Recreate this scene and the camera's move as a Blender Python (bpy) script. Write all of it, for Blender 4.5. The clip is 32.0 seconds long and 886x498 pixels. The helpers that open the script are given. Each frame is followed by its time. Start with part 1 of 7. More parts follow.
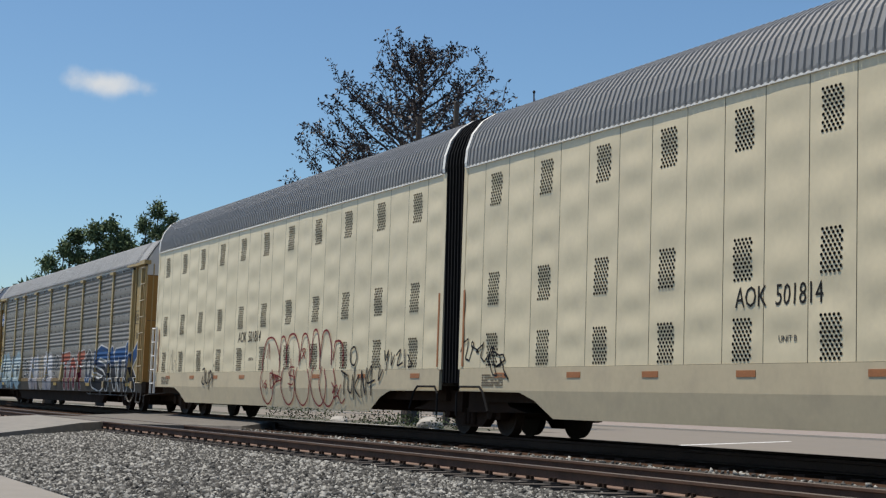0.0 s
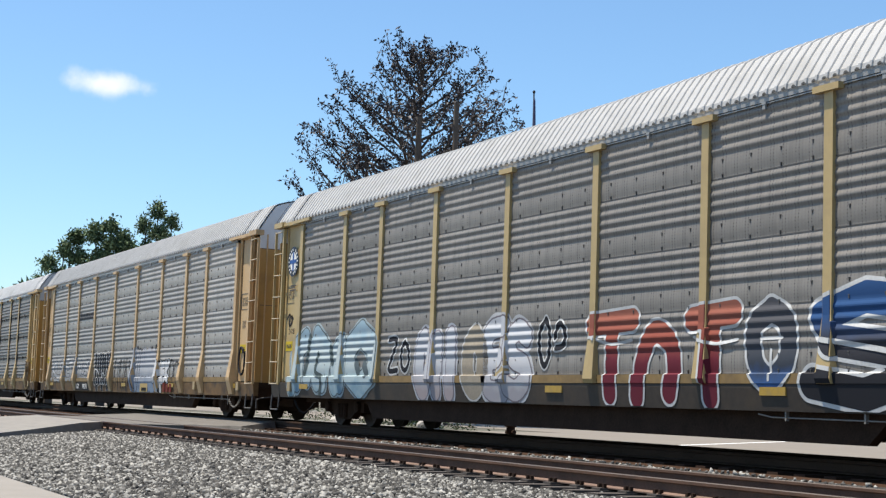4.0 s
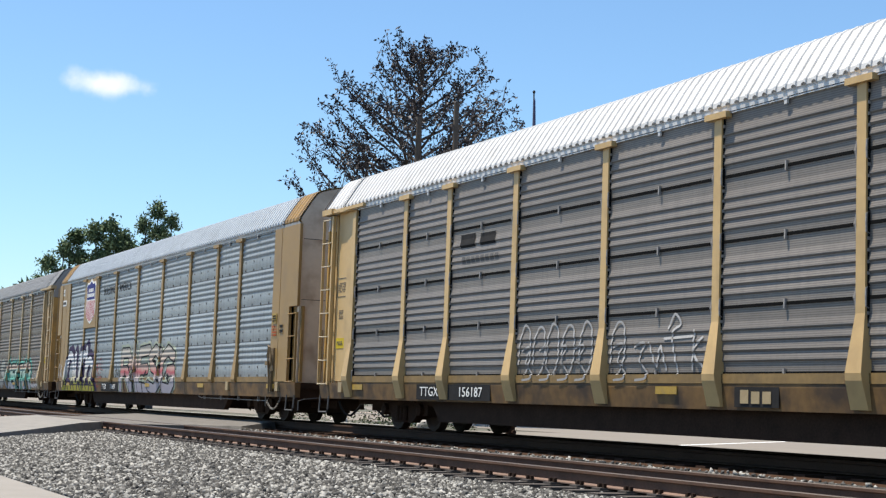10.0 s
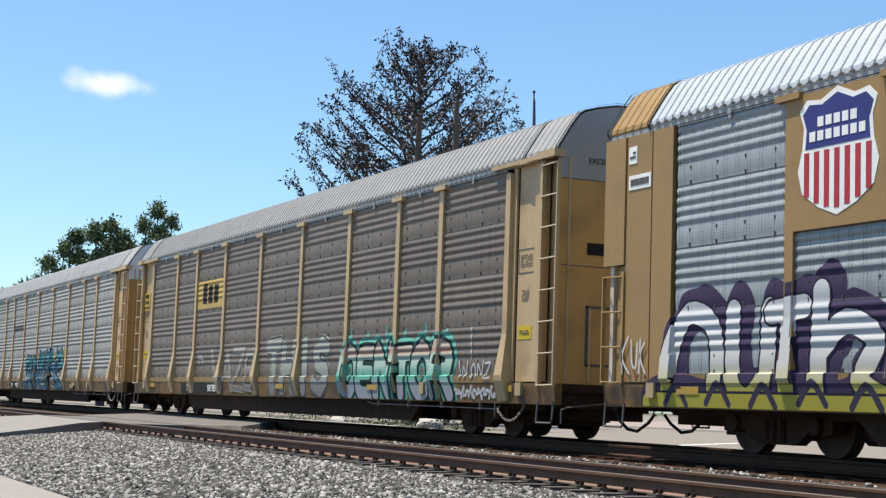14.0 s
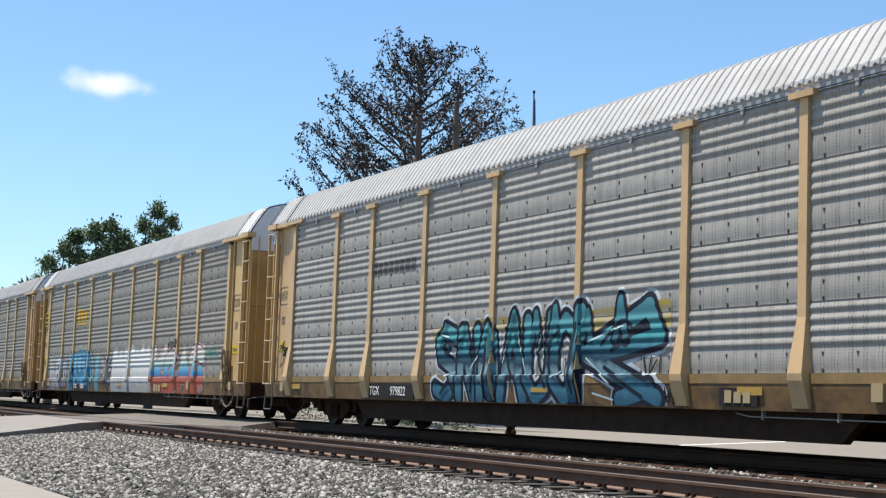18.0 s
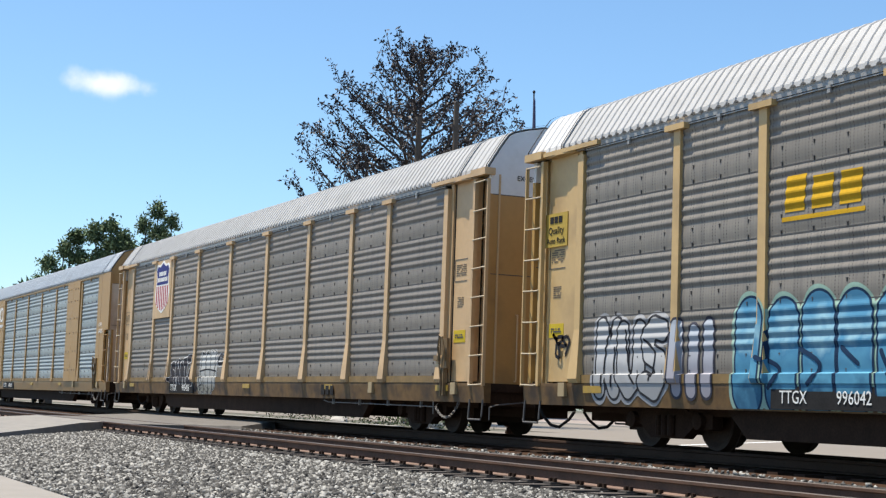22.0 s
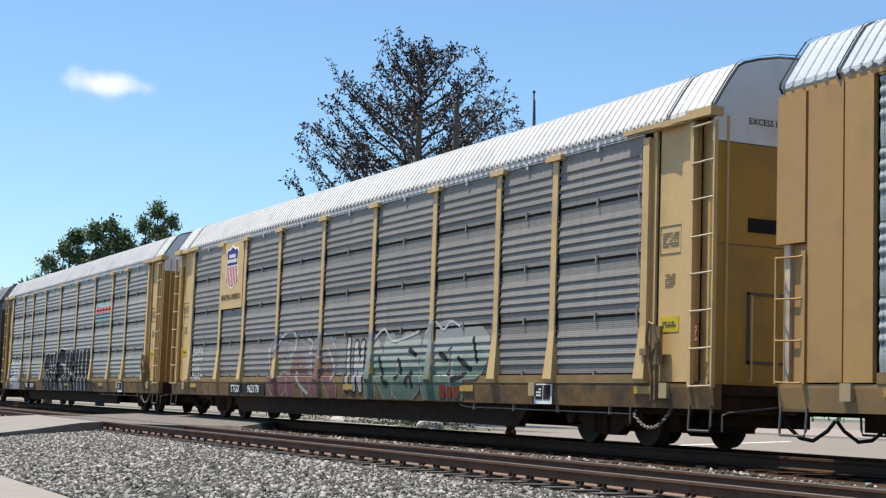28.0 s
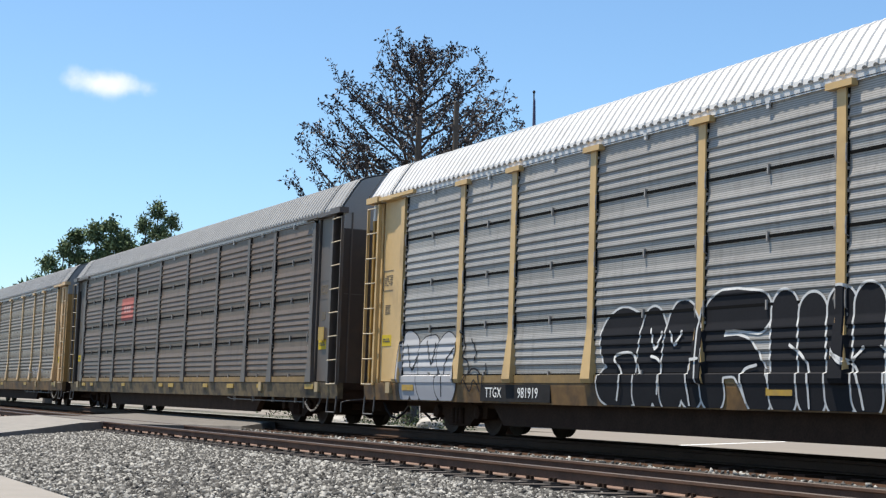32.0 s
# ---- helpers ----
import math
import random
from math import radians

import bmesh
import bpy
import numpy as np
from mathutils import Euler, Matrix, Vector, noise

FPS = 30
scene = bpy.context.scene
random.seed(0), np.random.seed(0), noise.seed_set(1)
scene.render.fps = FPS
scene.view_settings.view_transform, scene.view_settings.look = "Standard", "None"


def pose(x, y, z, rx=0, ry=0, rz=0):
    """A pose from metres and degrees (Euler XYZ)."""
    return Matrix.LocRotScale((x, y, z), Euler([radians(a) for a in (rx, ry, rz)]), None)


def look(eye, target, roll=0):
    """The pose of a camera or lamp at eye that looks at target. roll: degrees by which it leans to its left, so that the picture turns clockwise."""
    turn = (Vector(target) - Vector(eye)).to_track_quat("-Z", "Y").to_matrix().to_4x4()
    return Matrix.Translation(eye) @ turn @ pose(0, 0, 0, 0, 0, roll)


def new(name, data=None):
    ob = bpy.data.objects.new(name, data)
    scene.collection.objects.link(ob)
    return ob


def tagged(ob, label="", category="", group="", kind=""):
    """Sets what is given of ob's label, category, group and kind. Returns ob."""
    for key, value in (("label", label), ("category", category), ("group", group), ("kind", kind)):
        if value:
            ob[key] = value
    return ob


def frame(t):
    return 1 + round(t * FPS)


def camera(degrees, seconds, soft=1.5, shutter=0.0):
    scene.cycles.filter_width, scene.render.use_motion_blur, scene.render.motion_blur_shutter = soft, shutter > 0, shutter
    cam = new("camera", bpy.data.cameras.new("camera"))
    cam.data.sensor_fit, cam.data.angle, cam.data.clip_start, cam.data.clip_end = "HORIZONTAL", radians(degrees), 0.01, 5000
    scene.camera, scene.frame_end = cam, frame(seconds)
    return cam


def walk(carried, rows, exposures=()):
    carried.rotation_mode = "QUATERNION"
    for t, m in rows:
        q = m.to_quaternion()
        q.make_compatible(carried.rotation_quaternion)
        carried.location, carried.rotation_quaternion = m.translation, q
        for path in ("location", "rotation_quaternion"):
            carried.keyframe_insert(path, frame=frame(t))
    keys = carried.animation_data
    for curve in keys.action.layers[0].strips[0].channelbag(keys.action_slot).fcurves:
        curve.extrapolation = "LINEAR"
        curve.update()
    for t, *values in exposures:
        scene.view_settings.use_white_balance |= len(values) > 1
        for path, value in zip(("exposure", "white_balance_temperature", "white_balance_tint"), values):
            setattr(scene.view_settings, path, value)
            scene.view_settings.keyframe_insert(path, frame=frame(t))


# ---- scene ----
cam = camera(32.2, 32.0, soft=1.3)
EYE = (0.0, 0.0, 0.529)
AIM = look(EYE, (EYE[0] - 0.89817 * 10, EYE[1] + 0.42768 * 10, EYE[2] + 1.0135), 1.952)
walk(cam, [(0, AIM), (32, AIM)], exposures=[(0, 0.04), (2.0, 0.10), (3.0, 0.46), (4.5, 0.70), (24.5, 0.72), (26.5, 0.60), (28.0, 0.66), (32, 0.70)])

# ---- light ----
SUN_DIR = Vector((0.60, 0.76, -3.05)).normalized()
world = bpy.data.worlds.new("sky")
scene.world = world
world.use_nodes = True
wt = world.node_tree
wt.nodes.clear()
sky = wt.nodes.new("ShaderNodeTexSky")
sky.sky_type, sky.sun_disc = "NISHITA", False
sky.sun_elevation = math.asin(-SUN_DIR.z)
sky.sun_rotation = math.atan2(-SUN_DIR.x, -SUN_DIR.y)
sky.altitude, sky.air_density, sky.dust_density, sky.ozone_density = 200.0, 1.0, 0.6, 3.5
wbg = wt.nodes.new("ShaderNodeBackground")
wbg.inputs[1].default_value = 0.10
wout = wt.nodes.new("ShaderNodeOutputWorld")
# a single small fair-weather cloud low in the sky
geo = wt.nodes.new("ShaderNodeTexCoord")
cmap = wt.nodes.new("ShaderNodeMapping")
cmap.vector_type = "TEXTURE"
cdir = Vector((-0.958, 0.2145, 0.196)).normalized()
cmap.inputs["Location"].default_value = cdir
cmap.inputs["Scale"].default_value = (0.026, 0.026, 0.0088)
cdist = wt.nodes.new("ShaderNodeVectorMath")
cdist.operation = "LENGTH"
cn = wt.nodes.new("ShaderNodeTexNoise")
cn.inputs["Scale"].default_value, cn.inputs["Detail"].default_value = 42.0, 5
csum = wt.nodes.new("ShaderNodeMath")
csum.operation = "MULTIPLY_ADD"
csum.inputs[1].default_value = -1.9
crange = wt.nodes.new("ShaderNodeMapRange")
crange.interpolation_type = "SMOOTHSTEP"
crange.inputs[1].default_value, crange.inputs[2].default_value = 0.35, -0.75
cmix = wt.nodes.new("ShaderNodeMix")
cmix.data_type = "RGBA"
cmix.inputs[7].default_value = (6.4, 6.7, 7.0, 1)
wt.links.new(geo.outputs["Generated"], cmap.inputs[0])
wt.links.new(geo.outputs["Generated"], cn.inputs[0])
wt.links.new(cmap.outputs[0], cdist.inputs[0])
wt.links.new(cn.outputs[0], csum.inputs[0])
wt.links.new(cdist.outputs["Value"], csum.inputs[2])
wt.links.new(csum.outputs[0], crange.inputs[0])
wt.links.new(crange.outputs[0], cmix.inputs[0])
tint = wt.nodes.new("ShaderNodeVectorMath")
tint.operation = "MULTIPLY"
tint.inputs[1].default_value = (0.90, 1.06, 1.12)
wt.links.new(sky.outputs[0], tint.inputs[0])
wt.links.new(tint.outputs[0], cmix.inputs[6])
wt.links.new(cmix.outputs[2], wbg.inputs[0])
wt.links.new(wbg.outputs[0], wout.inputs[0])
sun = new("sun", bpy.data.lights.new("sun", "SUN"))
sun.data.energy, sun.data.angle, sun.data.color = 5.0, radians(0.5), (1.0, 0.925, 0.80)
sun.matrix_world = look(tuple(-SUN_DIR * 60), (0, 0, 0))

# ---- materials ----
def mat(name, col, rough=0.6, metal=0.0, vary=0.15, scale=1.5, fine=40.0, bump=0.0, dirt=None, amount=0.0,
        streak=0.0, random_=0.0, spec=0.5, stretch=(1, 1, 1), lo=0.5, dots=0.0, lines=0.0):
    """A surface with broad and fine variation, an optional dirt colour in patches or vertical streaks."""
    m = bpy.data.materials.new(name)
    m.use_nodes = True
    nt = m.node_tree
    N, L = nt.nodes, nt.links
    bs = N["Principled BSDF"]
    tc = N.new("ShaderNodeTexCoord")
    mp = N.new("ShaderNodeMapping")
    mp.inputs["Scale"].default_value = stretch
    src = tc.outputs["Object"]
    if random_:
        oi = N.new("ShaderNodeObjectInfo")
        ofs = N.new("ShaderNodeVectorMath")
        ofs.operation = "MULTIPLY_ADD"
        ofs.inputs[1].default_value = (37, 11, 23)
        L.new(oi.outputs["Random"], ofs.inputs[0])
        L.new(src, ofs.inputs[2])
        src = ofs.outputs[0]
    L.new(src, mp.inputs[0])
    big, small = N.new("ShaderNodeTexNoise"), N.new("ShaderNodeTexNoise")
    big.inputs["Scale"].default_value, small.inputs["Scale"].default_value = scale, fine
    big.inputs["Detail"].default_value, small.inputs["Detail"].default_value = 5, 3
    L.new(mp.outputs[0], big.inputs[0])
    L.new(mp.outputs[0], small.inputs[0])
    add = N.new("ShaderNodeMath")
    add.operation = "ADD"
    L.new(big.outputs[0], add.inputs[0])
    L.new(small.outputs[0], add.inputs[1])
    rng = N.new("ShaderNodeMapRange")
    rng.inputs[1].default_value, rng.inputs[2].default_value = 0.6, 1.4
    rng.inputs[3].default_value, rng.inputs[4].default_value = 1 - vary, 1 + vary
    L.new(add.outputs[0], rng.inputs[0])
    fac = rng.outputs[0]
    if random_:
        r2 = N.new("ShaderNodeMapRange")
        r2.inputs[3].default_value, r2.inputs[4].default_value = 1 - random_, 1 + random_
        L.new(oi.outputs["Random"], r2.inputs[0])
        mu = N.new("ShaderNodeMath")
        mu.operation = "MULTIPLY"
        L.new(fac, mu.inputs[0])
        L.new(r2.outputs[0], mu.inputs[1])
        fac = mu.outputs[0]
    sc = N.new("ShaderNodeVectorMath")
    sc.operation = "SCALE"
    sc.inputs[0].default_value = col
    L.new(fac, sc.inputs["Scale"])
    out = sc.outputs[0]
    if dirt and amount:
        dn = N.new("ShaderNodeTexNoise")
        dn.inputs["Scale"].default_value, dn.inputs["Detail"].default_value = scale * 2.3, 6
        dm = N.new("ShaderNodeMapping")
        dm.inputs["Scale"].default_value = (3.5, 3.5, 0.35) if streak else (1, 1, 1)
        dm.inputs["Location"].default_value = (3.1, 7.7, 1.3)
        L.new(src, dm.inputs[0])
        L.new(dm.outputs[0], dn.inputs[0])
        dr = N.new("ShaderNodeMapRange")
        dr.inputs[1].default_value, dr.inputs[2].default_value, dr.inputs[4].default_value = lo, lo + 0.22, amount
        L.new(dn.outputs[0], dr.inputs[0])
        mx = N.new("ShaderNodeMix")
        mx.data_type = "RGBA"
        mx.inputs[7].default_value = (*dirt, 1)
        L.new(dr.outputs[0], mx.inputs[0])
        L.new(out, mx.inputs[6])
        out = mx.outputs[2]
    if lines:
        # fine drawn lines along the sheet
        wl = N.new("ShaderNodeTexWave")
        wl.bands_direction = "Z"
        wl.inputs["Scale"].default_value, wl.inputs["Distortion"].default_value = math.pi / 10 / lines, 0.6
        L.new(tc.outputs["Object"], wl.inputs[0])
        lr = N.new("ShaderNodeMapRange")
        lr.inputs[1].default_value, lr.inputs[2].default_value, lr.inputs[4].default_value = 0.55, 1.0, 0.62
        L.new(wl.outputs["Fac"], lr.inputs[0])
        lm = N.new("ShaderNodeMix")
        lm.data_type = "RGBA"
        lm.inputs[7].default_value = (0.05, 0.047, 0.044, 1)
        L.new(lr.outputs[0], lm.inputs[0])
        L.new(out, lm.inputs[6])
        out = lm.outputs[2]
    if dots:
        # fine columns of punched holes, in pairs, more or less clogged
        grid = []
        for axis, step, a, b, low in (("X", dots * 0.6, 0.72, 0.95, 0.0), ("Z", dots * 0.40, 0.35, 0.9, 0.25), ("X", dots * 2.4, 0.25, 0.8, 0.25)):
            wv = N.new("ShaderNodeTexWave")
            wv.bands_direction = axis
            wv.inputs["Scale"].default_value = math.pi / 10 / step
            L.new(tc.outputs["Object"], wv.inputs[0])
            wr = N.new("ShaderNodeMapRange")
            wr.inputs[1].default_value, wr.inputs[2].default_value, wr.inputs[3].default_value = a, b, low
            L.new(wv.outputs["Fac"], wr.inputs[0])
            grid.append(wr.outputs[0])
        clog = N.new("ShaderNodeMapRange")
        clog.inputs[1].default_value, clog.inputs[2].default_value, clog.inputs[3].default_value, clog.inputs[4].default_value = 0.40, 0.62, 0.3, 1.0
        L.new(small.outputs[0], clog.inputs[0])
        prev = clog.outputs[0]
        for q in grid:
            mq = N.new("ShaderNodeMath")
            mq.operation = "MULTIPLY"
            L.new(prev, mq.inputs[0])
            L.new(q, mq.inputs[1])
            prev = mq.outputs[0]
        mz = N.new("ShaderNodeMix")
        mz.data_type = "RGBA"
        mz.inputs[7].default_value = (0.035, 0.032, 0.03, 1)
        L.new(prev, mz.inputs[0])
        L.new(out, mz.inputs[6])
        out = mz.outputs[2]
    L.new(out, bs.inputs["Base Color"])
    bs.inputs["Roughness"].default_value, bs.inputs["Metallic"].default_value = rough, metal
    bs.inputs["Specular IOR Level"].default_value = spec
    if bump:
        bp = N.new("ShaderNodeBump")
        bp.inputs["Strength"].default_value, bp.inputs["Distance"].default_value = 0.6, bump
        L.new(small.outputs[0], bp.inputs["Height"])
        L.new(bp.outputs[0], bs.inputs["Normal"])
    return m


MATS = {}


def paint(col, rough=0.55, key="paint", **kw):
    k = (key, col, rough, tuple(sorted(kw.items())))
    if k not in MATS:
        MATS[k] = mat(key, col, rough, **kw)
    return MATS[k]


DARK = mat("underframe_black", (0.034, 0.0192, 0.0120), 0.9, vary=0.45, scale=3, spec=0.15)
WHEEL = mat("wheel_steel", (0.045, 0.029, 0.020), 0.7, vary=0.4, spec=0.2)
# rust brown made darker than the foot: shade of the rail head painted in
WEB_SHADE = mat("rail_web_brown_shaded", (0.105, 0.058, 0.038), 0.85, vary=0.35, scale=3, fine=60, dirt=(0.06, 0.04, 0.03), amount=0.6, spec=0.25)
# far rails and ties: the train's shade is put into their dark colour
FARRAIL = mat("rail_shaded", (0.050, 0.0275, 0.0170), 0.8, vary=0.3, spec=0.2)
FARTIE = mat("tie_shaded", (0.050, 0.0275, 0.0170), 0.9, vary=0.4, spec=0.15)
RUST = mat("rail_rust", (0.155, 0.095, 0.068), 0.85, vary=0.35, scale=3, fine=60, dirt=(0.10, 0.065, 0.05), amount=0.6)
RAILTOP = mat("rail_head", (0.135, 0.105, 0.085), 0.5, 0.5, vary=0.2, scale=4, stretch=(0.3, 6, 1))
TIE = mat("tie_wood", (0.06, 0.048, 0.04), 0.9, vary=0.4, scale=3, bump=0.01)
ROOFW = mat("roof_white", (0.52, 0.515, 0.505), 0.5, vary=0.06, scale=0.8, fine=9, dirt=(0.36, 0.35, 0.33), amount=0.45)
ROOFD = mat("roof_dulled", (0.38, 0.375, 0.365), 0.5, vary=0.07, scale=0.8, fine=9, dirt=(0.28, 0.27, 0.25), amount=0.45)
ROOFB = mat("roof_zinc", (0.40, 0.43, 0.455), 0.45, 0.1, vary=0.07, scale=0.8, fine=9, dirt=(0.30, 0.31, 0.32), amount=0.4)
HOODW = mat("hood_white", (0.66, 0.66, 0.65), 0.5, vary=0.05, scale=0.9, fine=9, dirt=(0.42, 0.39, 0.35), amount=0.5, lo=0.55)
ROOFG = mat("roof_galvanised", (0.27, 0.265, 0.255), 0.5, 0.1, vary=0.10, scale=0.8, dirt=(0.33, 0.32, 0.30), amount=0.4)
ASPHALT_DARK = mat("asphalt_dark", (0.12, 0.108, 0.095), 0.9, vary=0.2, scale=1.2, fine=50, bump=0.006, dirt=(0.05, 0.045, 0.04), amount=0.6)
ASPHALT = mat("asphalt_pale", (0.20, 0.185, 0.165), 0.9, vary=0.12, scale=1.2, fine=50, bump=0.006, dirt=(0.10, 0.095, 0.09), amount=0.5)
CONCRETE = mat("street_concrete", (0.178, 0.152, 0.122), 0.9, vary=0.08, scale=0.5, fine=30, dirt=(0.14, 0.126, 0.108), amount=0.6)
# soiled far bed, darkened further to carry the shadow under the train
BED_SHADE = mat("shaded_ballast", (0.050, 0.0275, 0.0170), 0.95, vary=0.5, scale=6, fine=40, bump=0.03, spec=0.1)
GRAVELBED = mat("ballast_bed", (0.03, 0.029, 0.027), 0.95, vary=0.5, scale=8, fine=45, bump=0.03)
GRASS = mat("verge_grass", (0.085, 0.08, 0.055), 0.9, vary=0.5, scale=3, fine=30, bump=0.03)


# ---- mesh helpers ----
class Shape:
    """Collects vertices and faces for one mesh."""

    def __init__(self):
        self.v, self.f, self.m = [], [], []

    def add(self, verts, faces, mi=0):
        o = len(self.v)
        self.v += [tuple(p) for p in verts]
        self.f += [tuple(i + o for i in q) for q in faces]
        self.m += [mi] * len(faces)
        return self

    def box(self, x0, x1, y0, y1, z0, z1, mi=0):
        return self.add([(x, y, z) for z in (z0, z1) for y in (y0, y1) for x in (x0, x1)],
                        [(0, 2, 3, 1), (4, 5, 7, 6), (0, 1, 5, 4), (2, 6, 7, 3), (0, 4, 6, 2), (1, 3, 7, 5)], mi)

    def extrude_x(self, prof, x0, x1, mi=0, caps=True):
        """prof: (y, z) points, counter-clockwise seen from +x."""
        n = len(prof)
        vs = [(x0, y, z) for y, z in prof] + [(x1, y, z) for y, z in prof]
        fs = [(i, (i + 1) % n, n + (i + 1) % n, n + i) for i in range(n)]
        if caps:
            fs += [tuple(range(n - 1, -1, -1)), tuple(range(n, 2 * n))]
        return self.add(vs, fs, mi)

    def extrude_y(self, prof, y0, y1, mi=0):
        """prof: (x, z) points."""
        n = len(prof)
        vs = [(x, y0, z) for x, z in prof] + [(x, y1, z) for x, z in prof]
        fs = [(i, (i + 1) % n, n + (i + 1) % n, n + i) for i in range(n)]
        return self.add(vs, fs + [tuple(range(n - 1, -1, -1)), tuple(range(n, 2 * n))], mi)

    def tube(self, pts, r, n=6, mi=0, ends=True):
        pts = [Vector(p) for p in pts]
        rings = []
        for i, p in enumerate(pts):
            d = (pts[min(i + 1, len(pts) - 1)] - pts[max(i - 1, 0)]).normalized()
            a = d.cross(Vector((0, 0, 1)) if abs(d.z) < 0.9 else Vector((1, 0, 0))).normalized()
            b = d.cross(a)
            rr = r[i] if isinstance(r, (list, tuple)) else r
            rings.append([p + (a * math.cos(k * math.tau / n) + b * math.sin(k * math.tau / n)) * rr for k in range(n)])
        vs = [q for ring in rings for q in ring]
        fs = [(i * n + k, i * n + (k + 1) % n, (i + 1) * n + (k + 1) % n, (i + 1) * n + k)
              for i in range(len(pts) - 1) for k in range(n)]
        if ends:
            o = (len(pts) - 1) * n
            fs += [tuple(range(n - 1, -1, -1)), tuple(range(o, o + n))]
        return self.add(vs, fs, mi)

    def disc_y(self, x, z, prof, n=24, mi=0):
        """A body turned round the y axis through (x, z); prof: (y, radius)."""
        vs, fs = [], []
        for y, r in prof:
            vs += [(x + r * math.cos(k * math.tau / n), y, z + r * math.sin(k * math.tau / n)) for k in range(n)]
        for i in range(len(prof) - 1):
            fs += [(i * n + k, (i + 1) * n + k, (i + 1) * n + (k + 1) % n, i * n + (k + 1) % n) for k in range(n)]
        fs += [tuple(range(n)), tuple(range(len(vs) - 1, len(vs) - n - 1, -1))]
        return self.add(vs, fs, mi)

    def mesh(self, name, *mats, smooth=False):
        me = bpy.data.meshes.new(name)
        me.from_pydata(self.v, [], self.f)
        for m in mats:
            me.materials.append(m)
        if len(mats) > 1:
            me.polygons.foreach_set("material_index", self.m)
        if smooth:
            me.polygons.foreach_set("use_smooth", [True] * len(self.f))
        me.update()
        return me


CACHE = {}


def cached(key, build, *mats, smooth=False):
    k = (key, *[m.name for m in mats])
    if k not in CACHE:
        CACHE[k] = build().mesh(key[0] if isinstance(key, tuple) else key, *mats, smooth=smooth)
    return CACHE[k]


def part(name, me, parent, at=(0, 0, 0), label="", rz=0.0, flip=False):
    ob = new(name, me)
    ob.parent = parent
    ob.matrix_basis = pose(*at, 0, 0, rz) @ Matrix.Diagonal((-1 if flip else 1, 1, 1, 1))
    if label:
        tagged(ob, label)
    return ob


def thing(name, me, label, category, at=(0, 0, 0), group="", kind=""):
    ob = new(name, me)
    ob.matrix_basis = pose(*at)
    return tagged(ob, label, category, group, kind)

# ---- setting ----
YC = 14.03            # middle of the far track
NEAR = 9.21           # front rail of the near track
NEAR_Z = -0.157       # its railhead
GZ = -0.42            # street level behind the tracks
BED = [(-60, -0.62), (3.3, -0.62), (3.9, -0.60), (6.5, -0.44), (8.2, -0.40), (8.6, -0.405), (11.2, -0.40), (11.6, -0.33), (12.1, -0.225), (16.6, -0.22), (18.6, -0.42), (3000, -0.46)]


def ground_height(y):
    """The lie of the land from the near pavement over both tracks to the street."""
    for (a, za), (b, zb) in zip(BED, BED[1:]):
        if a <= y <= b:
            return za + (zb - za) * (y - a) / (b - a)
    return -0.62


def make_ground():
    s = Shape()
    xs = [-3000, -1200, -500, -250, -150, -100] + [-80 + 1.0 * i for i in range(92)] + [20, 60, 200, 800]
    ys = [-300, -60, -10, 0, 2, 3.3, 3.9, 5, 6.5, 7.4, 8.2, 9, 10, 11.2, 11.6, 12.1, 13, 14, 15, 16.6, 18.6, 24, 40, 80, 160, 400, 1500, 3000]
    n = len(xs)
    s.v = [(x, y, ground_height(y)) for y in ys for x in xs]
    s.f = [(j * n + i, j * n + i + 1, (j + 1) * n + i + 1, (j + 1) * n + i) for j in range(len(ys) - 1) for i in range(n - 1)]
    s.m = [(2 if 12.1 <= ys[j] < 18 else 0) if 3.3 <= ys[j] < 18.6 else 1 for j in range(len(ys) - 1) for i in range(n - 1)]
    thing("ground", s.mesh("ground", GRAVELBED, GRASS, BED_SHADE), "grey crushed-stone railway bed with grassy land beyond", "ground", kind="structure")


def rail_profile(y, z):
    """Head, web and foot of a flat-bottomed rail, its top at z."""
    h = 0.171
    half = [(0.030, 0.0), (0.036, -0.006), (0.036, -0.035), (0.009, -0.047), (0.009, -0.14), (0.070, -0.158), (0.070, -h)]
    return [(y + a, z + b) for a, b in reversed(half)] + [(y - a, z + b) for a, b in half]


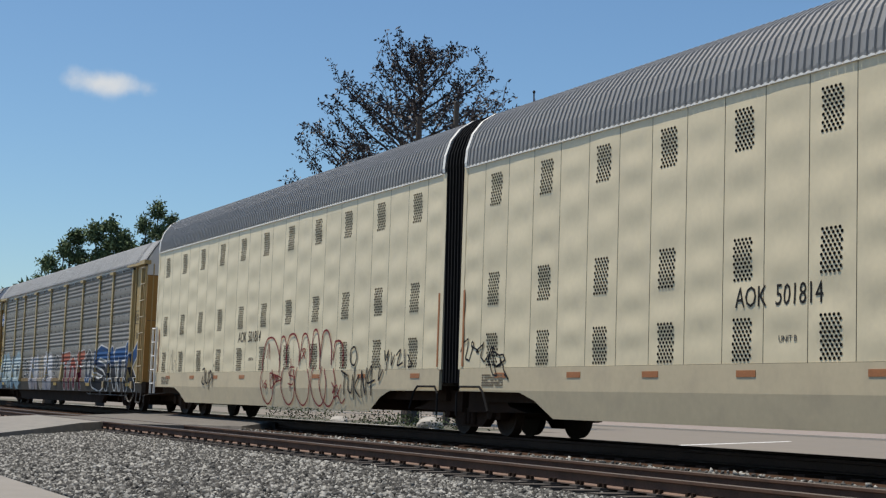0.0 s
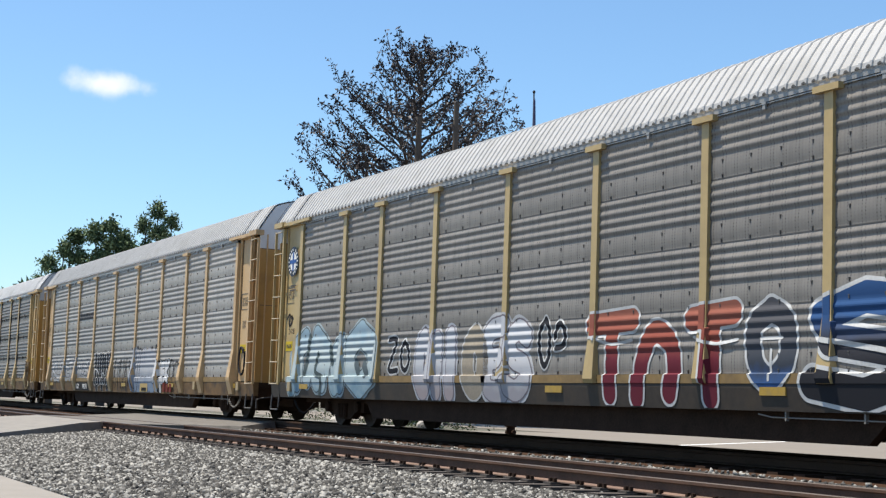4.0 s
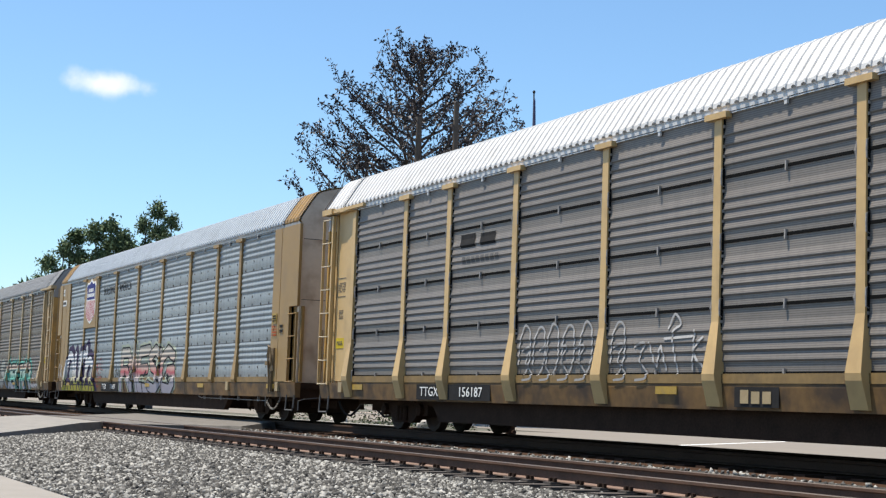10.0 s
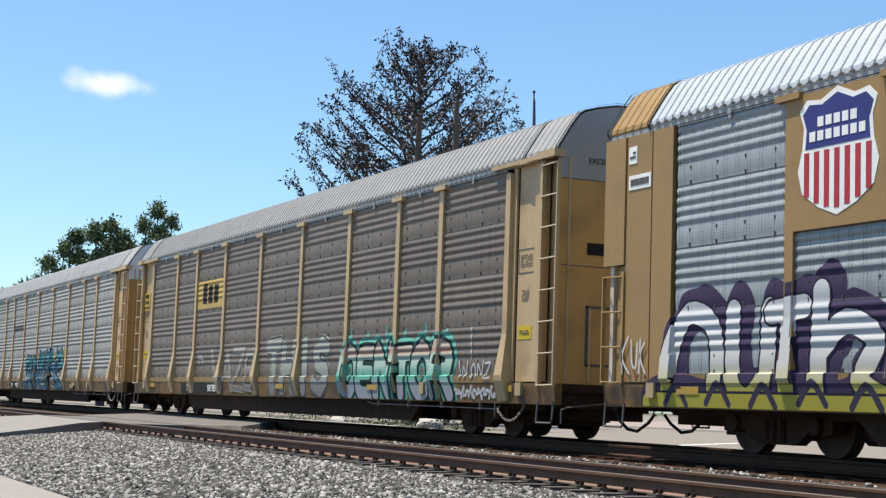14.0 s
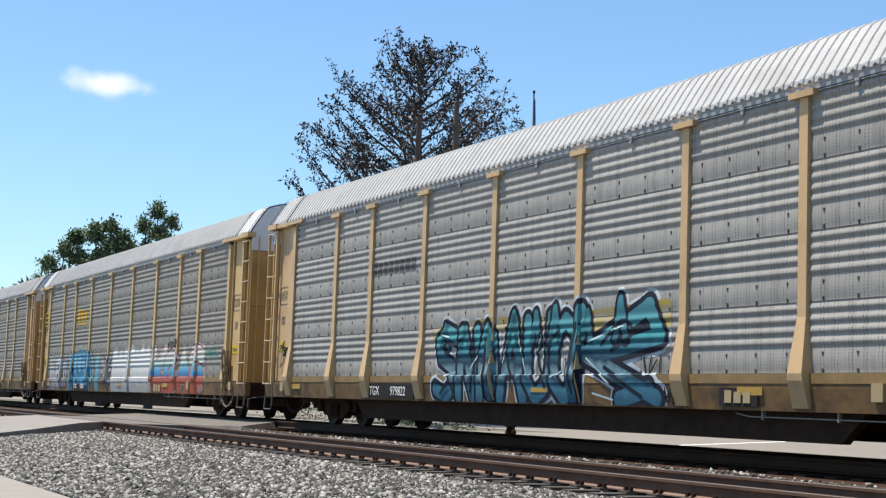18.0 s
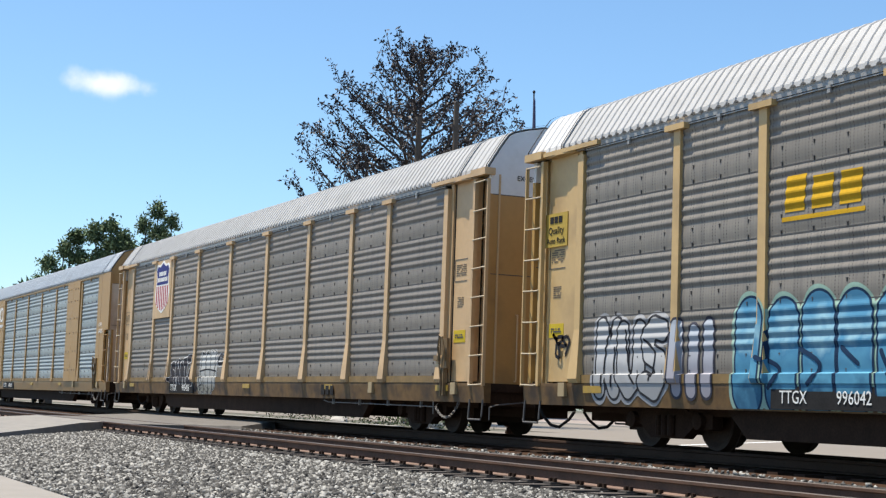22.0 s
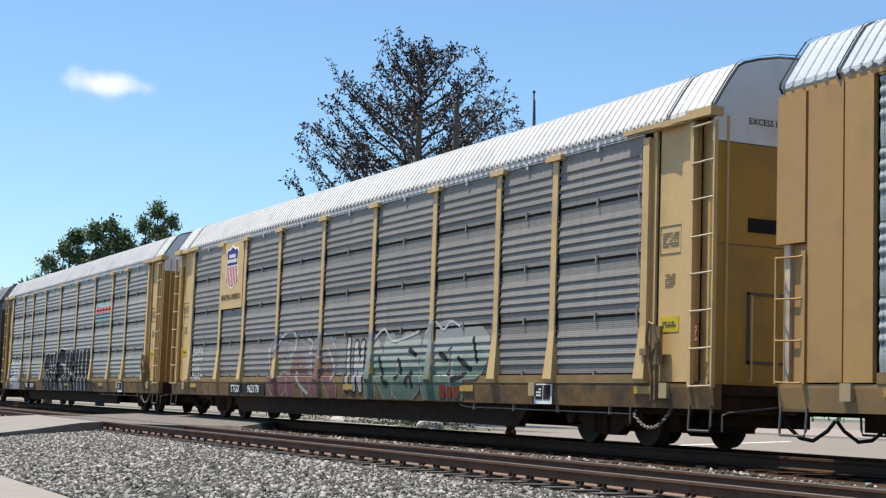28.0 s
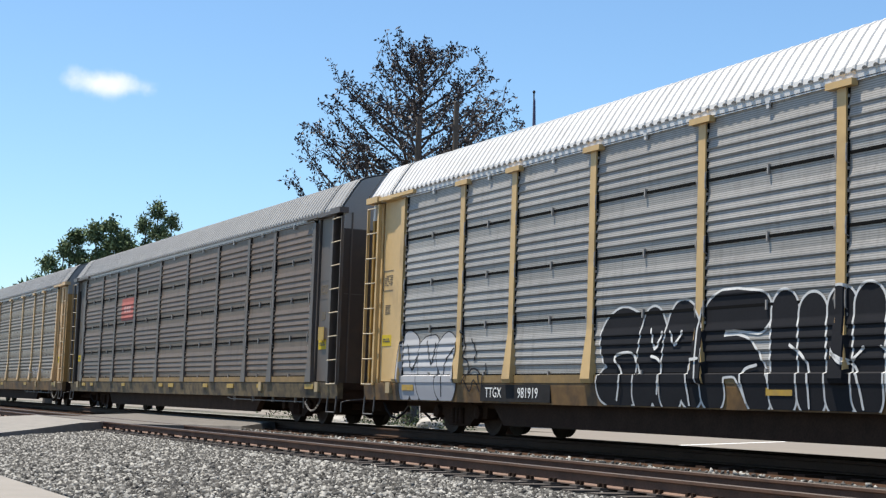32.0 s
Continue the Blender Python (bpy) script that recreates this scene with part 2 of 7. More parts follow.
def make_track(label, y0, z, dark):
    """Two rails on wooden ties with plates and spikes; the ties near the camera are pieces of their own."""
    tr = tagged(new("railway_track"), label, "railway track")
    tr.matrix_basis = pose(0, y0, z)
    for dy in (-0.7525, 0.7525):
        s = Shape()
        pr = rail_profile(dy, 0.0)
        n = len(pr)
        for a, b in ((-420, -60.2), (-60.19, -21.0), (-20.995, 60)):
            s.extrude_x(pr, a, b)
        per = [1 if i in (n // 2 - 2, n // 2 - 1, n // 2) else 2 if i in (0, 1, n - 3, n - 2, n - 1) else 0 for i in range(n)] + [0, 0]
        s.m = per * 3
        part("rail", s.mesh("rail", FARRAIL if dark else WEB_SHADE, FARRAIL if dark else RAILTOP, FARRAIL if dark else RUST), tr)
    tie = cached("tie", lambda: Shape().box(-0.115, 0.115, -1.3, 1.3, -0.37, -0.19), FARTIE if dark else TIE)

    def plate_():
        s = Shape().box(-0.09, 0.09, -0.18, 0.18, -0.192, -0.165)
        for a in (-0.05, 0.05):
            for b in (-0.10, 0.10):
                s.box(a - 0.02, a + 0.02, b - 0.02, b + 0.02, -0.17, -0.118, 1)
        return s
    rnd = random.Random(4)
    for i in range(110):
        x = -58 + i * 0.54 + rnd.uniform(-0.03, 0.03)
        t = part("tie", tie, tr, (x, rnd.uniform(-0.05, 0.05), 0), rz=rnd.uniform(-0.8, 0.8))
        if not dark:
            part("tie_plate", cached("tie_plate", plate_, TIE, DARK), t, (0, -0.7525, 0))
    far = Shape()
    for i in range(500):
        x = -59 - i * 0.54
        far.box(x - 0.115, x + 0.115, -1.3, 1.3, -0.37, -0.19)
    tagged(part("far_ties", far.mesh("far_ties", FARTIE if dark else TIE), tr), kind="stuff")


make_ground()
make_track("rusty near railway track on wooden ties in grey ballast", NEAR + 0.7525, NEAR_Z, False)
# this track takes the dark set, with the train's shade in its colours
make_track("railway track under the train, coloured dark as in its shade", YC, 0.0, True)

# street, kerb, brick pavement and verge behind the train
STRIPE = mat("road_paint", (0.84, 0.83, 0.80), 0.7, vary=0.1, scale=3)
BRICK = mat("brick_paving", (0.215, 0.175, 0.15), 0.9, vary=0.2, scale=2, fine=30, random_=0.15)
KERB = mat("kerb_stone", (0.33, 0.31, 0.28), 0.85, vary=0.1, scale=2, fine=20)
thing("road", Shape().box(-53.5, 60, 18.8, 49.0, GZ - 0.3, GZ + 0.02).box(-400, -53.5, 31.0, 49.0, GZ - 0.3, GZ + 0.02).mesh("road", CONCRETE), "pale sunlit concrete street beside the railway", "road", kind="structure")
s = Shape()
for a, b in (((-36.2, 24.0), (-47.8, 37.8)), ((-22.0, 24.0), (-33.5, 37.8)), ((-50.5, 47.6), (20.0, 47.6))):
    d = (Vector(b) - Vector(a)).normalized()
    nrm = Vector((-d.y, d.x)) * 0.10
    s.add([(*(Vector(a) - nrm), GZ + 0.026), (*(Vector(b) - nrm), GZ + 0.026), (*(Vector(b) + nrm), GZ + 0.026), (*(Vector(a) + nrm), GZ + 0.026)], [(0, 1, 2, 3)])
thing("road_marking", s.mesh("road_marking", STRIPE), "white painted parking stripes on the street", "road marking", kind="structure")
for a, b, c, d, w in ((-130, -53.5, 23.7, 24.1, "low"), (-130, 60, 49.0, 49.3, "far")):
    thing("kerb", Shape().box(a, b, c, d, GZ - 0.3, GZ + 0.12).mesh("kerb", KERB), "pale stone kerb along the street", "kerb", kind="structure")
thing("pavement", Shape().box(-130, 60, 49.3, 85, GZ - 0.3, GZ + 0.115).mesh("pavement", BRICK), "reddish brick pavement beyond the street", "pavement", kind="structure")

thing("paved_lot", Shape().box(-400, 120, 85, 420, GZ - 0.3, GZ + 0.03).mesh("paved_lot", CONCRETE), "pale paved lot beyond the brick pavement", "lot", kind="structure")

# level crossing in worn asphalt, left of the view's middle
cross = tagged(new("crossing"), "worn grey asphalt crossing pads between the rails", "crossing")


def pad(name, pts, z0, drop, m):
    """A paving slab with a sloped rim; pts: x, y, height of its top."""
    s = Shape()
    n = len(pts)
    cx, cy = sum(p[0] for p in pts) / n, sum(p[1] for p in pts) / n
    low = [(cx + (x - cx) * drop, cy + (y - cy) * drop, z0) for x, y, z in pts]
    s.v = [*pts, *low]
    s.f = [tuple(range(n))] + [(i, n + i, n + (i + 1) % n, (i + 1) % n) for i in range(n)]
    s.m = [0] * len(s.f)
    return part(name, s.mesh(name, m), cross)


pad("approach_slab", [(-47, 4.6, -0.47), (-32.6, 4.6, -0.47), (-34.6, 6.6, -0.30), (-37.0, 8.2, -0.175), (-38.6, 9.1, -0.165), (-47, 9.1, -0.165)], -0.62, 1.02, ASPHALT)
pad("middle_slab", [(-47, 9.32, -0.165), (-36.8, 9.32, -0.165), (-36.6, 10.62, -0.165), (-47, 10.62, -0.165)], -0.45, 1.0, ASPHALT_DARK)
pad("outer_slab", [(-49, 10.82, -0.155), (-37.4, 10.82, -0.16), (-36.4, 12.0, -0.15), (-37.2, 13.15, -0.03), (-49, 13.15, -0.03)], -0.36, 1.03, ASPHALT_DARK)

# pavement on the near side
thing("near_pavement", Shape().box(-140, 40, -40, 3.62, -0.9, -0.585).mesh("near_pavement", mat("near_concrete", (0.22, 0.20, 0.175), 0.9, vary=0.1, scale=2, fine=40, bump=0.004)),
      "pale concrete pavement edge beside the ballast", "pavement", kind="structure")

# ---- train ----
HALF = 1.55
END = 13.585           # half the length of a rack car over its end ladders
POSTS = (-9.08, -7.07, -4.43, -1.48, 1.48, 4.43, 7.07, 9.08)
EDGE = 11.72
SILL0, SILL1 = 0.60, 0.95
PZ0, PZ1 = 1.09, 4.70
BACK = 0.04            # how far the sheets' flats lie behind the sill's face
ROOF = [(-1.51, 4.72), (-1.56, 4.79), (-1.55, 4.86), (-1.30, 5.25), (-1.15, 5.455), (-1.05, 5.515), (-0.8, 5.59), (-0.45, 5.66), (0, 5.69)]
ROOF = ROOF + [(-y, z) for y, z in reversed(ROOF[:-1])]
LAYER = (PZ1 - PZ0) / 4


def rib_y(z, style):
    """Depth of a pressed steel side sheet at height z above its lower edge (negative: proud)."""
    z0, n, pitch, amp = (0.33, 4, 0.142, 0.020) if style == "perf" else (0.15, 4, 0.140, 0.024)
    u = (z - z0) / pitch
    if u < 0 or u >= n:
        if style == "perf" and 0.02 < z < 0.31:
            return -0.010 * math.sin(math.pi * (z - 0.02) / 0.29)
        return 0.0
    u -= math.floor(u)
    if style == "perf":
        return -amp * (0.5 - 0.5 * math.cos(math.tau * u ** 0.85))
    return -amp * (u / 0.16 if u < 0.16 else max(0, 1 - (u - 0.16) / 0.78))


def sheet_shape(w, style, layers=1):
    def build():
        s = Shape()
        prof = [(0.05, 0.0)]
        for k in range(layers):
            n = 60
            prof += [(rib_y(LAYER * i / n, style), k * LAYER + LAYER * i / n) for i in range(n + 1)]
        top = layers * LAYER
        prof = [(y, min(max(z, 0.004), top - 0.004)) for y, z in prof] + [(0.05, top - 0.004)]
        n = len(prof)
        s.v = [(x, y, z) for x in (-w / 2, w / 2) for y, z in prof]
        s.f = [(i, n + i, n + i + 1, i + 1) for i in range(n - 1)]
        s.m = [0] * len(s.f)
        if layers == 1:
            # fasteners along the flat band, or the clip that joins two sheets
            if style == "perf":
                k = max(2, round(w / 0.68))
                for i in range(k):
                    x = -w / 2 + w * (i + 0.5) / k
                    for zz in (0.005, 0.215):
                        s.box(x - 0.006, x + 0.006, -0.018, 0, zz, zz + 0.046, 1)
                        s.box(x - 0.016, x + 0.016, -0.020, 0, zz + 0.038, zz + 0.05, 1)
                # the lower edge laps over the sheet below; its thin shadow is a dark strip
                s.box(-w / 2, w / 2, -0.007, 0.03, -0.012, 0.004, 1)
                for i in range(4):
                    for sg in (-1, 1):
                        s.box(sg * (w / 2 - 0.035) - 0.02, sg * (w / 2 - 0.035) + 0.02, -0.012, 0.02, 0.33 + 0.142 * i, 0.36 + 0.142 * i, 1)
            else:
                s.box(-0.014, 0.014, -0.045, 0, -0.07, 0.06, 3)
                # upright black strip drawn as the shadow beside the post
                s.box(-w / 2 + 0.05, -w / 2 + 0.07, -0.03, 0, 0.0, LAYER, 2)
                s.box(-w / 2, w / 2, -0.016, 0.03, -0.022, 0.022, 2)
                for sg in (-1, 1):
                    q = sg * (w / 2 - 0.06)
                    s.tube([(q, -0.01, -0.13), (q, -0.05, -0.11), (q, -0.055, 0.0), (q, -0.05, 0.11), (q, -0.01, 0.13)], 0.014, 5, 3)
                    s.tube([(q - 0.05, -0.02, -0.08), (q - 0.05, -0.045, 0.0), (q - 0.05, -0.02, 0.08)], 0.012, 4, 3)
                    for zz in (0.29, 0.43, 0.57, 0.71):
                        s.box(q - 0.015, q + 0.015, -0.035, 0.0, zz - 0.02, zz + 0.02, 3)
        return s
    return build


POSTS_KIND = {
    "fold": [(4.62, 0.085, 0.018), (1.80, 0.085, 0.022), (1.08, 0.145, 0.13), (0.99, 0.15, 0.12), (0.64, 0.16, 0.02)],
    "short": [(4.62, 0.085, 0.018), (1.80, 0.085, 0.02), (1.02, 0.145, 0.09), (0.955, 0.145, 0.06)],
    "slim": [(4.62, 0.085, 0.012), (1.7, 0.085, 0.014), (0.96, 0.19, 0.04)],
}
KIND = {}


def post_shape(kind):
    s = Shape()
    vs = []
    rows = POSTS_KIND[kind]
    for z, hw, y in rows:
        vs += [(-hw, -y, z), (hw, -y, z), (hw, 0.06, z), (-hw, 0.06, z)]
    fs = []
    for i in range(len(rows) - 1):
        a, b = i * 4, i * 4 + 4
        fs += [(a, b, b + 1, a + 1), (a + 1, b + 1, b + 2, a + 2), (a + 3, b + 3, b, a)]
    n = len(vs)
    fs += [(0, 1, 2, 3), (n - 1, n - 2, n - 3, n - 4)]
    return s.add(vs, fs)


def skin(x, z, style, kind):
    """y of a rack car's outer face, for what is painted on it."""
    if z < SILL1:
        face = -(1.52 + 0.03 * (z - SILL0) / 0.33)
    elif z < PZ0:
        face = -1.562
    elif abs(x) > EDGE:
        face = -1.45
    else:
        face = -HALF + BACK + rib_y((z - PZ0) % LAYER, style)
    for p in (*POSTS, -EDGE - 0.08, EDGE + 0.08):
        if abs(x - p) < 0.24:
            for (za, ha, ya), (zb, hb, yb) in zip(POSTS_KIND[kind], POSTS_KIND[kind][1:]):
                if zb <= z <= za:
                    k = (za - z) / (za - zb)
                    if abs(x - p) < ha + (hb - ha) * k:
                        face = min(face, -HALF - (ya + (yb - ya) * k))
    return face


def roof_shape(length, pitch, prof, depth=0.018):
    def build():
        s = Shape()
        n = len(prof)
        k = round(length / pitch)
        xs = []
        for i in range(k):
            x = -length / 2 + length * i / k
            p = length / k
            xs += [(x, 0), (x + p * 0.66, 0), (x + p * 0.72, depth), (x + p * 0.94, depth)]
        xs.append((length / 2, 0))
        c = Vector((0, 4.2))
        for x, d in xs:
            for y, z in prof:
                out = (Vector((y, z)) - c).normalized() * d
                s.v.append((x, y + out.x, z + out.y))
        s.f = [(i * n + j, (i + 1) * n + j, (i + 1) * n + j + 1, i * n + j + 1) for i in range(len(xs) - 1) for j in range(n - 1)]
        s.m = [0] * len(s.f)
        return s
    return build


def hood_shape(prof, grow, length):
    """A smooth sheet-metal cap over the end of the roof, with a rim."""
    def build():
        c = Vector((0, 4.2))
        out = [Vector(p) + (Vector(p) - c).normalized() * grow for p in prof]
        s = Shape()
        n = len(out)
        for x in (0, length):
            s.v += [(x, p.x, p.y) for p in out]
        s.f = [(i, n + i, n + i + 1, i + 1) for i in range(n - 1)]
        s.m = [0] * (n - 1)
        return s
    return build


def end_shape(z0, z1, prof):
    def build():
        w = 1.5
        poly = [(-w, z0), (w, z0)]
        poly += [(y * 0.985, z - 0.01) for y, z in reversed(prof)] if z1 > 5.5 else [(w, z1), (-w, z1)]
        return Shape().extrude_x(poly, -0.05, 0.05)
    return build


def turned(side):
    return 0 if side < 0 else 180


WHEELSETS = []


def truck(parent, x):
    t = new("truck")
    t.parent = parent
    t.matrix_basis = pose(x, 0, 0)

    def side():
        s = Shape()
        pr = [(-1.15, 0.32), (-1.15, 0.52), (-0.55, 0.56), (-0.35, 0.66), (0.35, 0.66), (0.55, 0.56), (1.15, 0.52), (1.15, 0.32), (0.95, 0.3),
              (0.72, 0.36), (0.42, 0.16), (-0.42, 0.16), (-0.72, 0.36), (-0.95, 0.3)]
        s.extrude_y(pr, -0.09, 0.09)
        for a in (-0.87, 0.87):
            s.disc_y(a, 0.42, [(-0.19, 0.04), (-0.17, 0.12), (0.1, 0.12)], 12)
        for a in (-0.16, 0, 0.16):
            s.tube([(a, -0.12, 0.2), (a, -0.12, 0.5)], 0.06, 8)
        return s

    def wheels():
        s = Shape()
        for sg in (-1, 1):
            s.disc_y(0, 0, [(sg * 0.76, 0.30), (sg * 0.79, 0.36), (sg * 0.80, 0.41), (sg * 0.67, 0.42)], 28, 0)
            s.disc_y(0, 0, [(sg * 0.67, 0.445), (sg * 0.65, 0.445)], 28, 0)
            s.disc_y(0, 0, [(sg * 0.90, 0.05), (sg * 0.88, 0.12), (sg * 0.78, 0.13)], 12, 0)
            for k in range(3):
                a = k * math.tau / 3
                s.box(math.cos(a) * 0.07 - 0.02, math.cos(a) * 0.07 + 0.02, sg * 0.90 - 0.02, sg * 0.90 + 0.02, math.sin(a) * 0.07 - 0.02, math.sin(a) * 0.07 + 0.02, 1)
        return s.tube([(0, -0.9, 0), (0, 0.9, 0)], 0.09, 10)
    for dx in (-0.87, 0.87):
        WHEELSETS.append((part("wheelset", cached("wheelset", wheels, WHEEL, FIXING), t, (dx, 0, 0.42)), dx))
    for sg in (-1, 1):
        part("side_frame", cached("side_frame", side, DARK), t, (0, sg * 0.98, 0), rz=turned(sg))
    part("bolster", cached("bolster", lambda: Shape().box(-0.2, 0.2, -0.95, 0.95, 0.35, 0.62), DARK), t)


def bracket_shape():
    """Beam over the end door, with a heavier outer block; the pointed shelf below it is added to cast a pointed shadow.
    """
    s = Shape().box(-1.17, 0.55, -0.07, 0.12, 4.715, 4.785).box(0.57, 1.15, -0.10, 0.12, 4.70, 4.825)
    pts = [(-0.42, 0.1), (-0.42, -0.03), (0.02, -0.085), (0.46, -0.03), (0.46, 0.1)]
    n = len(pts)
    return s.add([(x, y, z) for z in (4.695, 4.712) for x, y in pts], [tuple(range(n - 1, -1, -1)), tuple(range(n, 2 * n))] + [(i, (i + 1) % n, n + (i + 1) % n, n + i) for i in range(n)])


def ladder_shape(z0, z1):
    def build():
        s = Shape()
        s.box(-0.30, -0.22, -0.02, 0.05, z0, z1 + 0.04)
        s.box(0.27, 0.30, -0.03, 0.03, z0, z1)
        return s
    return build


def rung_shape():
    return Shape().tube([(-0.24, -0.02, 0), (-0.20, -0.05, -0.01), (0.22, -0.05, 0), (0.285, -0.01, 0.01)], 0.014, 6)


def hose_shape():
    """Air hose that hangs below the coupler."""
    s = Shape().tube([(0.3, -0.45, 0.62), (0.5, -0.45, 0.40), (0.72, -0.42, 0.25), (0.95, -0.38, 0.22), (1.15, -0.3, 0.36), (1.25, -0.25, 0.5)], 0.028, 8)
    s.tube([(0.1, -0.5, 0.66), (0.55, -0.5, 0.60), (0.9, -0.42, 0.6)], 0.02, 6)
    return s


def eave_shape():
    """The row of small dark openings under the ribs of the roof sheets, seen along the eave."""
    s = Shape()
    for i in range(122):
        x = -12.35 + 0.2036 * i
        for sg in (-1, 1):
            s.extrude_y([(x - 0.045, 4.79), (x + 0.045, 4.79), (x + 0.035, 4.812), (x, 4.826), (x - 0.035, 4.812)], sg * 1.580, sg * 1.54)
    return s


def hanger_shape(w):
    """Slim rail over the top of a side sheet, with the clip that holds the sheet."""
    def build():
        s = Shape().box(-w / 2, w / 2, -0.015, 0.03, 4.672, 4.690).box(-w / 2, w / 2, -0.006, 0.03, 4.690, 4.702, 1)
        return s.box(-0.03, 0.03, -0.035, 0.0, 4.60, 4.70).box(-0.045, 0.045, -0.040, 0.0, 4.665, 4.70)
    return build


def pipe_shape():
    """Brake pipe hung below the sill, on straps."""
    s = Shape().tube([(5.6, -1.47, 0.56), (5.9, -1.48, 0.52), (11.45, -1.48, 0.50), (11.55, -1.48, 0.56)], 0.010, 6)
    for x in (6.2, 7.7, 9.2, 10.8):
        s.box(x - 0.015, x + 0.015, -1.50, -1.45, 0.48, 0.62)
    return s.tube([(11.4, -1.50, 0.36), (11.44, -1.52, 0.60)], 0.014, 6)


def chain_shape():
    """Hand brake chain that sags from the rod to the lock gear."""
    s = Shape()
    n = 22
    pts = [Vector((11.5 + 1.0 * i / n, -1.50, 0.50 + 0.10 * (i / n) - 0.95 * (i / n) * (1 - i / n))) for i in range(n + 1)]
    for i, (a, b) in enumerate(zip(pts, pts[1:])):
        d = b - a
        o = Vector((0, 0.022, 0)) if i % 2 else Vector((-d.z, 0, d.x)).normalized() * 0.022
        for sg in (-1, 1):
            s.tube([a - d * 0.15, a + d * 0.2 + o * sg, b - d * 0.2 + o * sg, b + d * 0.15], 0.008, 4)
    return s


def lever_shape():
    """Bent rod for the coupler's pin, along the end of the car."""
    return Shape().tube([(0, -1.5, 0.30), (0, -1.5, 0.52), (-0.06, -1.35, 0.56), (0, -0.5, 0.66), (0, -0.2, 0.78)], 0.016, 6)


def stirrup_shape():
    return Shape().tube([(-0.26, 0, 0.66), (-0.26, -0.02, 0.36), (-0.24, -0.03, 0.30), (0.24, -0.03, 0.30), (0.26, -0.02, 0.36), (0.26, 0, 0.66)], 0.02, 6)


def fold_panel(w, z0, z1):
    """End side panel with a shallow upright fold."""
    def build():
        s = Shape()
        pr = [(-w / 2, 0.0), (0.1, 0.0), (0.14, -0.03), (w / 2, -0.03), (w / 2, 0.08), (-w / 2, 0.08)]
        n = len(pr)
        s.v = [(x, y, z) for z in (z0, z1) for x, y in pr]
        s.f = [(i, (i + 1) % n, n + (i + 1) % n, n + i) for i in range(n)] + [tuple(range(n - 1, -1, -1)), tuple(range(n, 2 * n))]
        s.m = [0] * len(s.f)
        return s
    return build


SILL_TAN = mat("sill_paint_worn", (0.138, 0.073, 0.021), 0.7, vary=0.45, scale=0.9, fine=7, dirt=(0.034, 0.019, 0.010), amount=0.9, lo=0.45)
LEDGE = mat("ledge_paint", (0.205, 0.128, 0.043), 0.65, vary=0.25, scale=0.8, fine=10, dirt=(0.09, 0.06, 0.03), amount=0.7, lo=0.47)
BLACK = mat("stencil_black", (0.022, 0.021, 0.021), 0.85, vary=0.3, scale=5, spec=0.15)
STENCIL = mat("stencil_faded", (0.16, 0.12, 0.075), 0.7, vary=0.3, scale=6)
WHITE = mat("stencil_white", (0.72, 0.71, 0.68), 0.6, vary=0.12, scale=4)
GOLD = mat("reflector_yellow", (0.34, 0.21, 0.025), 0.5, vary=0.15, scale=4, dirt=(0.2, 0.14, 0.06), amount=0.5)
CLIP = mat("sheet_clip", (0.27, 0.25, 0.23), 0.6, vary=0.3, scale=5, dirt=(0.16, 0.12, 0.09), amount=0.6)
RUNG = mat("rung_steel", (0.42, 0.35, 0.24), 0.55, vary=0.2, scale=5)
PIPE = mat("pipe_steel", (0.20, 0.18, 0.155), 0.6, vary=0.3, scale=6)
LOCK = mat("lock_gear", (0.17, 0.115, 0.055), 0.7, vary=0.4, scale=8, dirt=(0.13, 0.07, 0.04), amount=0.6)
PALE = mat("pale_tab", (0.33, 0.245, 0.13), 0.6, vary=0.12, scale=6)
HOLE_SHADE = mat("hole_and_shade_black", (0.008, 0.008, 0.008), 0.95, vary=0.2, spec=0.05)
FIXING = mat("fastener_dark", (0.10, 0.095, 0.09), 0.7, 0.3, vary=0.3)
RIM = mat("rubber_rim", (0.014, 0.013, 0.013), 0.9, vary=0.2, spec=0.2)
TEXTS = {}


def lettering(text, size, m):
    """Mesh of a line of letters in the x-z plane, middle at the origin."""
    k = (text, size, m.name)
    if k not in TEXTS:
        cu = bpy.data.curves.new("letters", "FONT")
        cu.body, cu.size, cu.align_x, cu.align_y, cu.extrude = text, size, "CENTER", "CENTER", 0.002
        cu.resolution_u = 2
        ob = bpy.data.objects.new("letters", cu)
        me = bpy.data.meshes.new_from_object(ob)
        bpy.data.objects.remove(ob)
        me.transform(Matrix.Rotation(radians(90), 4, "X"))
        me.materials.clear()
        me.materials.append(m)
        TEXTS[k] = me
    return TEXTS[k]


def conform(me, f, step, lift=0.005):
    """Cuts a flat mesh into level strips and lays it on the surface y = f(x, z)."""
    bm = bmesh.new()
    bm.from_mesh(me)
    zs = [v.co.z for v in bm.verts]
    z = min(zs) + step / 2
    while z < max(zs):
        bmesh.ops.bisect_plane(bm, geom=bm.verts[:] + bm.edges[:] + bm.faces[:], plane_co=(0, 0, z), plane_no=(0, 0, 1))
        z += step
    for v in bm.verts:
        v.co.y = f(v.co.x, v.co.z) - lift - (0.002 if v.co.y < 0 else 0)
    out = me.copy()
    bm.to_mesh(out)
    bm.free()
    return out


